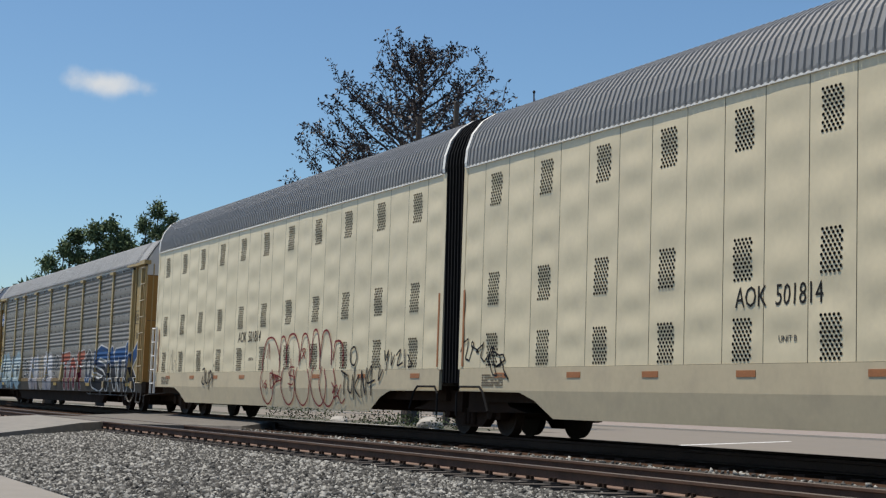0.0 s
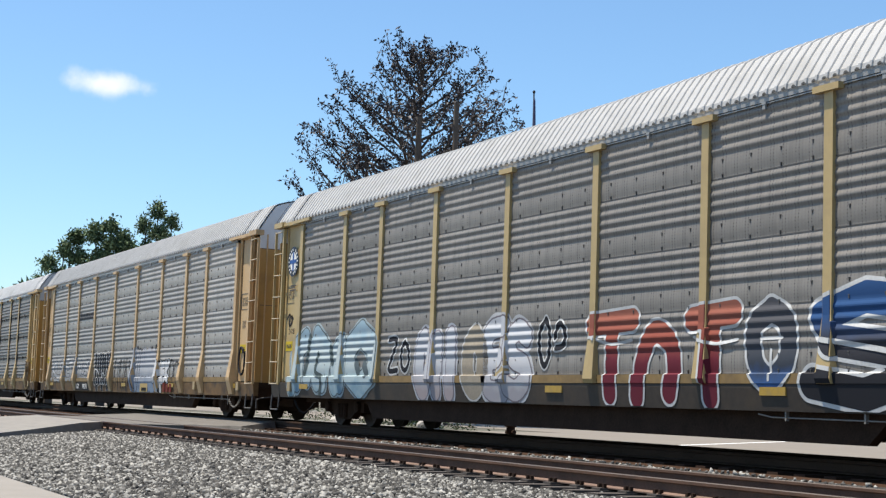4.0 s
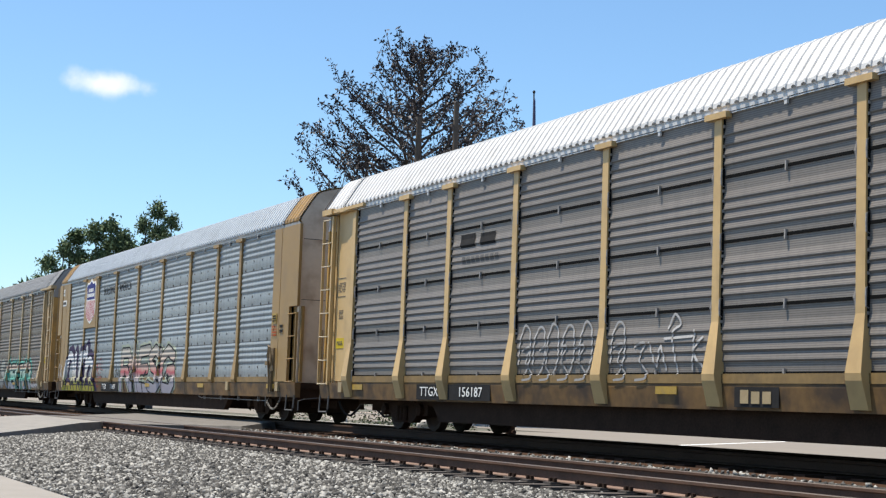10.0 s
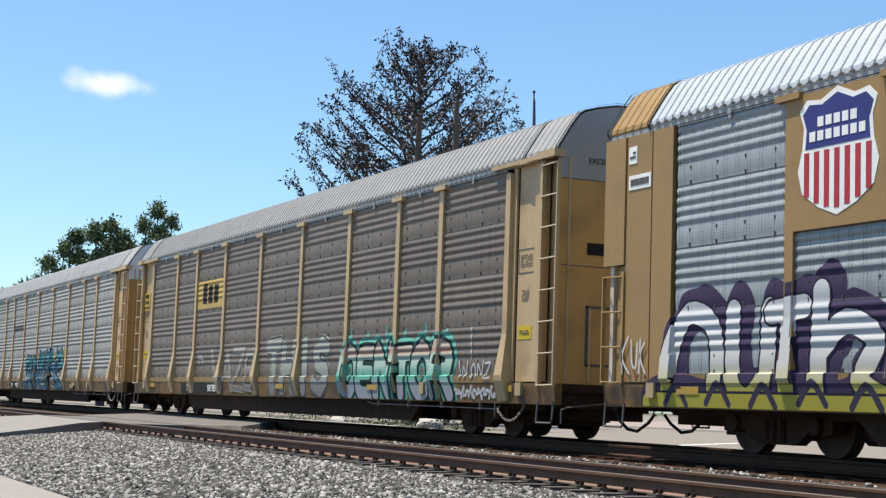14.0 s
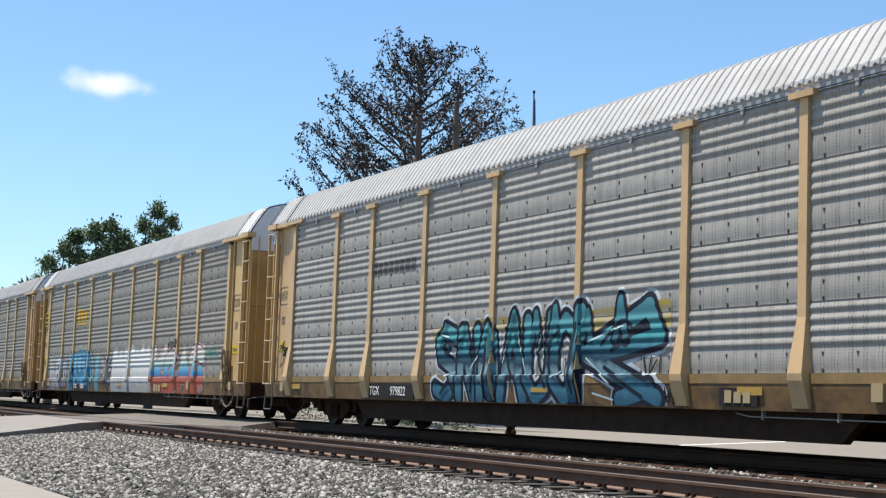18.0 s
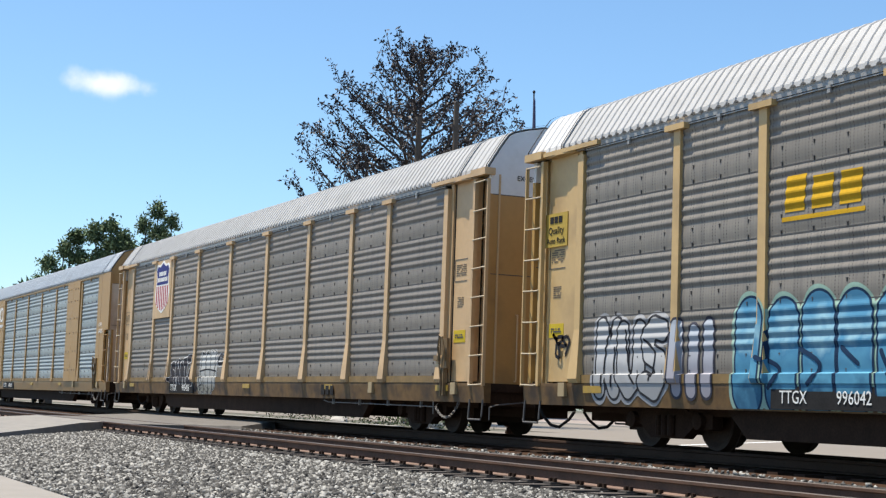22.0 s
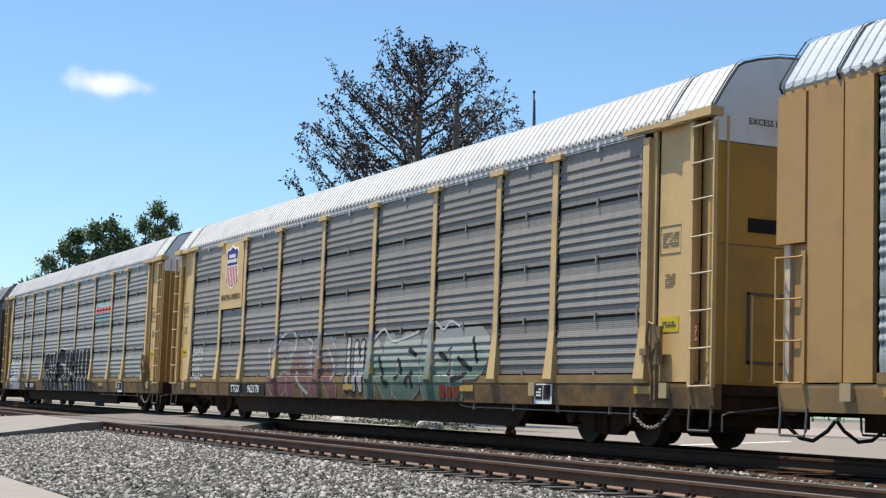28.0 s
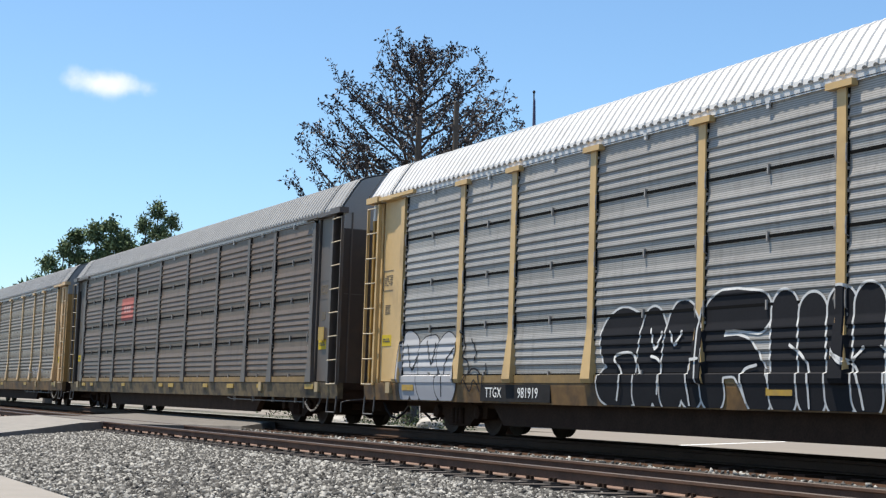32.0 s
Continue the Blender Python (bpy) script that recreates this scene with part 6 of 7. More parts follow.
shield(c8, -8.15, 3.85, 1.4, 1.5, -HALF - 0.02, board=PEACH, bw=1.84)
tag(c8, -4.0, 0.78, 2.2, 0.25, INK, 61, thick=0.03)
road_number(c8, "TTGX 995455", -5.65, 2.5, size=0.26)
word_blocks(c8, 6.0, 0.78, 0.8, 0.2, 3, BLACK, y=-HALF - 0.014)
hand_lock(c8, 11.95)

c9 = autorack("brown-ochre covered autorack car with pale bluish ribbed metal panels", galv((0.35, 0.405, 0.44), r=0.07, amount=0.2, metal=0.2, dots=0.14), BROWNISH, ROOFB, ends="full", post="slim", strip=BROWNISH, hood=BROWNISH, top_end=ROOFB, end_paint_shade=RUSTY_END, sill_paint=enamel((0.33, 0.20, 0.07), amount=0.6))
for x in (-8.14, 7.8):
    part("solid_bay", cached("solid_bay", lambda: Shape().box(-1.06, -0.02, -0.03, 0.05, 0.97, 4.70).box(0.0, 1.06, -0.03, 0.05, 0.97, 4.70), BROWNISH), c9, (x, -HALF - 0.01, 0))
def hollow_mark(car, x, z, w, h, y, m):
    """A white mark of two joined hollow bands with round corners, of no letters."""
    root = new("brand_mark")
    root.parent = car
    for sg in (-1, 1):
        pts = [(x + sg * w * 0.24 + 0.5 * w * 0.46 * a, z + h / 2 * b) for a, b in ((-0.6, -1), (-1, -0.6), (-1, 0.6), (-0.6, 1), (0.6, 1), (1, 0.6), (1, -0.6), (0.6, -1))]
        ins = [(x + sg * w * 0.24 + 0.5 * w * 0.46 * a * 0.62, z + h / 2 * b * 0.68) for a, b in ((-0.6, -1), (-1, -0.6), (-1, 0.6), (-0.6, 1), (0.6, 1), (1, 0.6), (1, -0.6), (0.6, -1))]
        s = Shape()
        s.v = [(a, y, b) for a, b in pts] + [(a, y, b) for a, b in ins]
        s.f = [(i, (i + 1) % 8, 8 + (i + 1) % 8, 8 + i) for i in range(8)]
        s.m = [0] * 8
        part("band", s.mesh("band", m), root)


hollow_mark(c9, -8.14, 4.06, 1.6, 0.66, -HALF - 0.048, WHITE)
word_blocks(c9, -8.14, 3.53, 1.6, 0.13, 9, WHITE, y=-HALF - 0.05)
bolts = Shape()
for bx in (-8.95, -8.5, -7.8, -7.35, 7.0, 7.45, 8.15, 8.6):
    for bz in (1.35, 2.05, 2.75, 3.3, 3.95, 4.4):
        bolts.box(bx - 0.012, bx + 0.012, -HALF - 0.052, -HALF - 0.03, bz, bz + 0.05).box(bx - 0.03, bx + 0.03, -HALF - 0.055, -HALF - 0.03, bz + 0.045, bz + 0.06)
tagged(part("bolt", bolts.mesh("bolt", FIXING), c9), kind="stuff")
letters(c9, "GTW", 12.35, 2.95, 0.2, WHITE, y=-HALF - 0.02)
letters(c9, "694245", 12.45, 2.72, 0.2, WHITE, y=-HALF - 0.02)
road_number(c9, "CTTX 694245", -5.15, 2.7, size=0.26)
hand_lock(c9, 11.95)

c10 = autorack("yellow covered autorack car with dark panels and a shield emblem", galv((0.26, 0.25, 0.245), metal=0.05, dots=0), YEL, ROOFW, hood=HOODW, top_end=ROOFW, style="plain", end_paint_shade=enamel((0.402, 0.232, 0.032), amount=0.5))
for z, t in ((1.75, "ROWE"), (1.5, "NAHO"), (1.25, "VONI"), (1.02, "RAZZ")):
    burner(c10, row_of(t, -11.6, -10.55, z, z + 0.2, -0.04), 0.018, [(1, WHT)], None, seed=3, cell=0.02)
OLDRED = [(0.7, (0.20, 0.07, 0.08)), (0.95, (0.24, 0.12, 0.11)), (1.2, (0.22, 0.13, 0.11)), (1.6, (0.24, 0.21, 0.20)), (2.0, (0.26, 0.25, 0.25))]
burner(c10, [("C", -5.1, -3.6, 0.56, 2.12), ("A", -3.6, -2.1, 0.56, 2.0), ("R", -2.0, -0.4, 0.56, 1.95)], 0.24, OLDRED, (0.45, 0.44, 0.43), 0.022, seed=5, grain=0.35, label="worn dark red letters with a faded white edge",
       over=[((0.5, 0.5, 0.5), 0.03, [(-4.5, 1.75), (-3.9, 2.1), (-3.2, 2.1), (-3.1, 1.7)]), ((0.5, 0.5, 0.5), 0.03, [(-4.9, 1.2), (-4.95, 1.8)]), ((0.42, 0.41, 0.40), 0.03, [(-2.3, 1.95), (-2.0, 1.85), (-2.1, 1.6)]), ((0.42, 0.41, 0.40), 0.04, [(-3.0, 1.2), (-2.7, 0.9), (-2.2, 0.7)]), ((0.45, 0.45, 0.45), 0.025, [(-1.0, 1.7), (-0.6, 1.3), (-0.7, 1.0)])])
burner(c10, row_of("IN", -0.1, 1.1, 0.75, 1.9, 0.0), 0.09, [(1, (0.42, 0.41, 0.40))], INK, 0.05, seed=8, soft=False, label="black and white angular letters")
OLDGREEN = [(0.7, (0.10, 0.15, 0.11)), (0.95, (0.14, 0.20, 0.15)), (1.2, (0.20, 0.26, 0.21)), (1.6, (0.33, 0.36, 0.33)), (2.0, (0.33, 0.34, 0.33))]
burner(c10, [("N", 1.2, 2.7, 0.56, 1.98), ("S", 2.6, 4.0, 0.56, 1.95), ("E", 3.95, 5.4, 0.56, 2.1), ("P", 5.3, 6.9, 0.56, 2.05)], 0.26, OLDGREEN, (0.40, 0.41, 0.39), 0.02, seed=6, soft=False, grain=0.35, label="worn greenish letters with a faded white edge",
       over=[(INK, 0.045, p) for p in ([(1.9, 1.45), (2.2, 1.0), (2.4, 0.95)], [(2.9, 1.4), (3.0, 1.2), (2.8, 1.05)], [(3.4, 1.6), (3.7, 1.5)], [(3.3, 0.95), (3.5, 1.15), (3.6, 0.9)], [(4.8, 1.5), (5.1, 1.4)], [(5.6, 1.4), (6.1, 1.2)], [(5.4, 1.0), (5.9, 1.1)], [(6.2, 1.75), (6.35, 1.35)])]
       + [((0.55, 0.55, 0.54), 0.022, p) for p in ([(1.6, 1.85), (2.1, 2.05), (2.5, 1.8), (3.2, 1.85), (3.8, 1.95)], [(4.1, 1.9), (4.5, 2.12), (4.9, 1.95), (5.2, 2.1), (5.6, 2.0)])])
specks(c10, -3.0, 0.2, 1.2, 2.1, 60, (0.40, 0.48, 0.55), 7, size=0.04)
shield(c10, -8.15, 4.0, 0.95, 1.1, -HALF - 0.02, board=YEL, bw=1.84)
letters(c10, "BUILDING AMERICA", -8.15, 3.2, 0.21, BLACK, y=-HALF - 0.03, wide=0.86)
road_number(c10, "TTGX 962178", -6.6, 2.9, size=0.27)
word_blocks(c10, 5.3, 0.78, 0.9, 0.22, 3, spray((0.15, 0.028, 0.018)), y=-HALF - 0.014)
end_slot(c10)
end_hatch(c10)
tag(c10, 12.9, 1.7, 0.3, 0.3, PINK, 72, face=lambda a, b: -1.45)

c11 = autorack("yellow covered autorack car with pale panels and black bubble graffiti", galv((0.36, 0.36, 0.36), metal=0.15, amount=0.3, dots=0), YEL, ROOFW, hood=HOODW, top_end=ROOFW, style="plain", end_paint_shade=enamel((0.338, 0.197, 0.037), amount=0.6))
JET = [(1, (0.016, 0.016, 0.019))]
burner(c11, [("S", -4.2, -2.85, 0.54, 2.10), ("A", -3.2, -2.15, 0.54, 2.08), ("n", -2.45, -1.25, 0.54, 2.14), ([[(0.0, 0.0), (0.05, 1.0), (0.9, 1.0)], [(0.05, 0.45), (0.6, 0.45), (0.95, 0.0)]], -1.45, 0.2, 0.54, 2.16)] + fingers(3, 0.1, 1.75, 0.54, 2.16) + fingers(4, 1.65, 4.2, 0.54, 2.18), 0.27, JET, WHT, 0.035, seed=15,
       label="black bubble letters with thin white edges",
       over=[(WHT, 0.018, p) for p in ([(-3.6, 0.7), (-3.5, 1.1), (-3.7, 1.35), (-3.2, 1.4), (-3.0, 1.1)], [(-2.7, 1.75), (-2.6, 1.45), (-2.4, 1.7)], [(-2.2, 1.7), (-2.1, 1.5), (-1.9, 1.7)], [(-2.5, 0.8), (-2.45, 1.25), (-2.7, 1.35)], [(-1.7, 0.65), (-1.75, 1.2), (-1.4, 1.3)],
                                              [(-0.4, 0.7), (-0.5, 1.1), (-0.2, 1.2)], [(0.9, 0.65), (0.85, 1.2), (0.5, 1.45)], [(1.35, 1.4), (1.6, 1.2), (1.9, 1.4)], [(1.9, 0.65), (1.75, 1.15), (1.3, 1.35)], [(2.6, 0.7), (2.5, 1.2), (2.2, 1.4)], [(3.1, 0.7), (3.05, 1.2), (2.8, 1.5)], [(3.6, 0.7), (3.55, 1.5)])])
burner(c11, row_of("RES", -11.65, -9.2, 0.56, 1.9, 0.08), 0.24, [(0.8, (0.40, 0.40, 0.42)), (1.2, (0.52, 0.52, 0.53)), (1.8, (0.45, 0.45, 0.46))], (0.05, 0.05, 0.055), 0.025, seed=6, label="silver letters with thin dark edges",
       over=[(INK, 0.016, p) for p in ([(-11.4, 1.7), (-11.2, 1.2), (-10.9, 1.5)], [(-10.5, 1.75), (-10.3, 1.3), (-10.1, 1.7)], [(-9.8, 0.7), (-9.7, 1.3), (-9.3, 1.6)])])
outline_piece(c11, INK, 0.016, [[(-9.0, 1.9), (-8.85, 1.6), (-8.95, 1.45), (-8.7, 1.3), (-8.75, 1.1)], [(-8.9, 0.95), (-8.6, 1.2), (-8.3, 1.15), (-8.2, 0.95)], [(-8.8, 1.0), (-8.6, 0.8), (-8.4, 1.0), (-8.2, 0.8)], [(-8.6, 1.75), (-8.4, 1.5), (-8.5, 1.35)], [(-8.15, 0.7), (-8.0, 1.3)]])
painted(c11, "emblem_board", 4.56, 6.94, 3.52, 3.72, spray((0.36, 0.52, 0.53)))
painted(c11, "emblem_board", 4.56, 6.94, 3.32, 3.52, spray((0.55, 0.55, 0.55)))
word_blocks(c11, 5.75, 3.47, 2.2, 0.22, 5, spray((0.50, 0.07, 0.08)), lean=0.06, lift=0.011)
painted(c11, "emblem_board", 4.56, 6.94, 3.10, 3.32, spray((0.17, 0.30, 0.30)))
road_number(c11, "TTGX 981919", -6.9, 2.5, size=0.25)
tag(c11, 4.9, 0.8, 0.8, 0.35, INK, 81, thick=0.025)
hand_lock(c11, 11.95)
end_slot(c11)

DARKY = enamel((0.045, 0.038, 0.034), amount=0.3)
c12 = autorack("dark weathered covered autorack car with black ends", galv((0.150, 0.115, 0.090), dirt=(0.07, 0.052, 0.040), amount=0.6, metal=0.0, dots=0), enamel((0.10, 0.085, 0.07)), ROOFG, style="plain", post="slim", end_paint_shade=DARKY, sill_paint=mat("sill_sooty", (0.12, 0.085, 0.04), 0.8, vary=0.4, scale=1.2, fine=9, dirt=(0.03, 0.022, 0.016), amount=0.95, lo=0.42))
painted(c12, "emblem_board", -6.3, -4.75, 2.98, 3.72, spray((0.42, 0.14, 0.12)))
word_blocks(c12, -5.5, 3.35, 0.9, 0.2, 3, spray((0.5, 0.3, 0.28)), lift=0.011)
for i in range(5):
    plate(c12, -10 + i * 4.6, 0.86, 0.42, 0.10, GOLD, "reflector", y=-HALF - 0.02)
plate(c12, 12.4, 2.05, 0.35, 0.3, GOLD, "notice", y=-HALF + 0.02)

c13 = autorack("tan-yellow weathered covered autorack car with grey ribbed panels", galv((0.22, 0.195, 0.17)), TAN, ROOFG, end_paint_shade=enamel((0.447, 0.263, 0.075), amount=0.6))
tag(c13, 8, 1.4, 3.0, 0.4, SILV, 90)


def brake_stencil(car, x):
    """Black inspection panel with a white rim on the sill."""
    b = plate(car, x, 0.775, 0.58, 0.33, WHITE, "stencil_board", y=-HALF - 0.016)
    for dx in (-0.13, 0.13):
        part("field", Shape().box(x + dx - 0.115, x + dx + 0.115, -HALF - 0.022, -HALF - 0.012, 0.68, 0.92).mesh("field", BLACK), b)
    bars(b, x - 0.13, 0.80, 0.16, 0.03, 4, WHITE, -HALF - 0.025, rows=3, seed=2)


for c in (c10, c11):
    brake_stencil(c, 8.85)
def quality_board(car):
    """Yellow board on the end panel with a black frame and two lines of words."""
    b = part("notice_board", Shape().box(-0.36, 0.36, -0.012, 0.006, 3.2, 3.76).mesh("notice_board", spray((0.52, 0.36, 0.08))), car, (-12.66, -1.485, 0))
    part("lettering", lettering("Quality", 0.17, BLACK), b, (0, -0.016, 3.47))
    part("lettering", lettering("Auto Rack", 0.14, BLACK), b, (0, -0.016, 3.30))
    bars(b, 0.0, 3.65, 0.42, 0.11, 3, BLACK, -0.016, seed=4)


quality_board(c5)
quality_board(c7)
hand_lock(c3, 12.15)
hand_lock(c10, 12.15)
# notices on the solid end panels of the ochre car
plate(c4, 12.02, 2.5, 0.30, 0.26, GOLD, "notice", y=-HALF - 0.03)
bars(c4, 12.02, 2.5, 0.22, 0.035, 4, BLACK, -HALF - 0.038, rows=3, seed=3)
bars(c4, 12.02, 2.2, 0.34, 0.04, 6, spray((0.5, 0.12, 0.05)), -HALF - 0.026, rows=4, seed=5)
bars(c4, 12.52, 2.24, 0.24, 0.07, 4, BLACK, -HALF - 0.026, rows=2, seed=7)
for c in (c1, c2, c6, c7, c10, c13, c5, c8):
    end_words(c)

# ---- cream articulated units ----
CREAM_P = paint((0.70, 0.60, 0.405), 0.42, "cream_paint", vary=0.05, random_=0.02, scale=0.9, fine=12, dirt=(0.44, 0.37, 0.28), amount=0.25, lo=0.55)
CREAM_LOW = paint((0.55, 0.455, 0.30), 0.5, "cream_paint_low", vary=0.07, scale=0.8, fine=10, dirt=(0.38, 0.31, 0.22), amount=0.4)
MAXROOF = paint((0.27, 0.265, 0.26), 0.5, "grey_roof", metal=0.15, vary=0.06, scale=0.7, fine=8)
BROWN_REF = mat("reflector_brown", (0.36, 0.14, 0.05), 0.6, vary=0.2, scale=5)
MX = 10.2
PITCH = 0.906
MROOF = [(-1.55, 4.93), (-1.56, 5.0), (-1.54, 5.25), (-1.44, 5.55), (-1.25, 5.8), (-0.98, 5.98), (-0.6, 6.09), (0, 6.13)]
MROOF += [(-y, z) for y, z in reversed(MROOF[:-1])]


def bulge(u, z, seed):
    """Depth of the dents of a thin-skinned panel at u (0 to 1 across) and height z."""
    rnd = random.Random(seed)
    ph, k = rnd.uniform(0, 6.28), rnd.uniform(8.0, 10.5)
    edge = (math.sin(math.pi * u) ** 0.7 if 0 < u < 1 else 0) * min(1, (4.93 - z) / 0.45) * min(1, 0.2 + (z - 1.22) / 0.4)
    return -(0.0095 * edge * math.sin((z - 1.22) * k + ph + 0.6 * math.sin(z * 2.1 + ph)) + 0.003 * edge)


def bulged(w, seed):
    def build():
        s = Shape()
        nz, nx = 48, 8
        for j in range(nz + 1):
            z = 1.22 + (4.93 - 1.22) * j / nz
            s.v += [(-w / 2 + w * i / nx, bulge(i / nx, z, seed), z) for i in range(nx + 1)]
        s.f = [(j * (nx + 1) + i, j * (nx + 1) + i + 1, (j + 1) * (nx + 1) + i + 1, (j + 1) * (nx + 1) + i) for j in range(nz) for i in range(nx)]
        s.m = [0] * len(s.f)
        return s
    return build


def vent_shape(z0, w, seed):
    """A field of punched holes in staggered rows."""
    def build():
        s = Shape()
        for j in range(11):
            for i in range(5):
                x, z = -0.17 + 0.083 * i + (0.02 if j % 2 else -0.02), z0 - 0.27 + 0.054 * j
                y = bulge(x / w + 0.5, z, seed) - 0.006
                s.add([(x + 0.029 * math.cos(a), y, z + 0.024 * math.sin(a)) for a in (0, 1.05, 2.09, 3.14, 4.19, 5.24)], [(0, 1, 2, 3, 4, 5)])
        return s
    return build


def automax(label, number_x, lead):
    car = tagged(new("autorack_unit"), label, "railway car", "cars of the freight train")
    n = 22
    flip = 1 if lead else -1
    seams = [-MX] + [-9.41 + i * PITCH for i in range(n)] + [MX]
    bays = [sorted((flip * a, flip * b)) for a, b in zip(seams, seams[1:])]
    for side in (-1, 1):
        for i, (a, b) in enumerate(bays):
            w = round(b - a - 0.014, 3)
            look_ = (i * 7 + (3 if lead else 0)) % 9 if side < 0 else 9
            p = part("panel", cached(("max_panel", look_, w), bulged(w, 40 + look_), CREAM_P, smooth=True), car, ((a + b) / 2, side * HALF, 0), rz=turned(side))
            if side < 0 and i % 2 == 1:
                for z in (4.40, 2.62, 1.54):
                    part("vent", cached(("vent", z, w, look_), vent_shape(z, w, 40 + look_), HOLE_SHADE), p)
    core = Shape().box(-MX + 0.05, MX - 0.05, -1.52, 1.52, 0.9, 4.95)
    part("body", core.mesh("body", FIXING), car)
    for sx in (-1, 1):
        for sy in (-1.48, 1.48):
            part("corner_edge", cached("corner_edge", lambda: Shape().box(-0.07, 0.07, -0.08, 0.08, 1.2, 4.95), CREAM_P), car, (sx * MX, sy, 0))
    side_s = Shape()
    for sg in (-1, 1):
        # upper band, then a band that leans inwards; its lower edge rises over the trucks
        pr = [(-MX, 0.82), (MX, 0.82), (MX, 1.215), (-MX, 1.215)]
        side_s.extrude_y(pr if sg < 0 else pr[::-1], sg * 1.56, sg * 1.50)
        xs = [(-MX, 0.80), (-7.9, 0.79), (-7.4, 0.66), (-6.8, 0.37), (6.8, 0.37), (7.4, 0.66), (7.9, 0.79), (MX, 0.80)]
        for (xa, za), (xb, zb) in zip(xs, xs[1:]):
            side_s.add([(xa, sg * 1.56, 0.82), (xb, sg * 1.56, 0.82), (xb, sg * (1.56 - (0.82 - zb) * 0.10), zb), (xa, sg * (1.56 - (0.82 - za) * 0.10), za)], [(0, 3, 2, 1) if sg < 0 else (0, 1, 2, 3)])
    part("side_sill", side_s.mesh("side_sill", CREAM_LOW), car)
    part("underframe", Shape().box(-MX + 0.2, MX - 0.2, -1.3, 1.3, 0.62, 0.95).box(-6.7, 6.7, -1.38, 1.38, 0.40, 0.7).box(-MX - 0.2, MX + 0.2, -0.3, 0.3, 0.5, 0.8).mesh("underframe", DARK), car)
    part("roof", cached("max_roof", roof_shape(2 * MX, 0.148, MROOF, 0.03), MAXROOF), car)
    scal = Shape()
    for i in range(int(2 * MX / 0.148)):
        xx = -MX + 0.148 * (i + 0.5)
        scal.extrude_y([(xx - 0.07, 4.915), (xx + 0.07, 4.915), (xx + 0.06, 4.935), (xx, 4.955), (xx - 0.06, 4.935)], -1.582, -1.55)
    part("roof_edge", scal.mesh("roof_edge", WHITE), car)
    for sx in (-1, 1):
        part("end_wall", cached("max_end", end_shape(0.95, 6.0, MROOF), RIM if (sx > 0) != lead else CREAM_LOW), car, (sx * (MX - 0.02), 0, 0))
        part("roof_rim", cached("max_rim", hood_shape(MROOF, 0.04, 0.10), WHITE), car, (sx * (MX - 0.04) - 0.05, 0, 0))
    for xx in (-8.6, -6.1, -3.9, -1.6, 1.0, 3.7, 6.4, 9.1):
        part("reflector", cached("max_reflector", lambda: Shape().box(-0.21, 0.21, -0.008, 0.01, 1.04, 1.13), BROWN_REF), car, (xx, -1.56, 0))
    bars(car, -8.9, 1.0, 0.8, 0.026, 14, STENCIL, -1.566, rows=5, seed=4)
    def dent(x, z):
        for i, (p, q) in enumerate(bays):
            if p <= x <= q:
                return -HALF + bulge((x - p) / (q - p), z, 40 + (i * 7 + (3 if lead else 0)) % 9)
        return -HALF
    sprayed_text(car, "AOK", number_x - 0.52, 2.09, 0.40, BLACK, 0.78, dent, 0.06)
    sprayed_text(car, "501814", number_x + 0.47, 2.09, 0.40, BLACK, 0.80, dent, 0.06)
    sprayed_text(car, "UNIT B" if lead else "UNIT A", number_x + 0.25, 1.53, 0.12, FIXING, 1.0, dent, 0.06)
    return car


FLAT = lambda a, b: -1.554 if b > 1.21 else -1.564 if b > 0.82 else -1.566 + (0.82 - b) * 0.10
uB = automax("cream autorack unit with perforated vents and a grey ribbed roof", -1.0, True)
uA = automax("cream autorack unit with grey ribbed roof and red scribbled graffiti", -1.2, False)
UB_X, UA_X = -25.30 + MX, -46.66 + MX
tag(uB, -9.6, 1.55, 1.0, 0.5, INK, 4, thick=0.016, face=FLAT)
tag(uB, -8.7, 1.3, 0.7, 0.7, INK, 6, thick=0.016, face=FLAT)
RED = (0.26, 0.045, 0.05)
arches = [(0.0, 1.35, 1.25, 2.0), (1.22, 1.5, 1.75, 2.02), (1.7, 1.5, 2.6, 2.06), (2.65, 1.45, 3.3, 2.04), (3.35, 1.4, 3.95, 2.1), (3.95, 1.5, 4.65, 2.08), (4.75, 1.45, 5.35, 1.85)]
outline_piece(uA, RED, 0.024, [[(a, b), (a + 0.08, b + 0.35), (a + 0.25 * (c - a), d), (a + 0.65 * (c - a), d), (c - 0.03, b + 0.25), (c, b - 0.15)] for a, b, c, d in arches], "loose red outline letters", FLAT)
outline_piece(uA, RED, 0.02, [[(a, 1.3), (a - 0.12, 0.95), (a + 0.05, 0.6), (a + 0.4, 0.42), (a + 0.75, 0.6), (a + 0.85, 0.95), (a + 0.7, 1.25)] for a in (0.05, 1.55, 2.5, 3.55, 4.1)], "", FLAT)
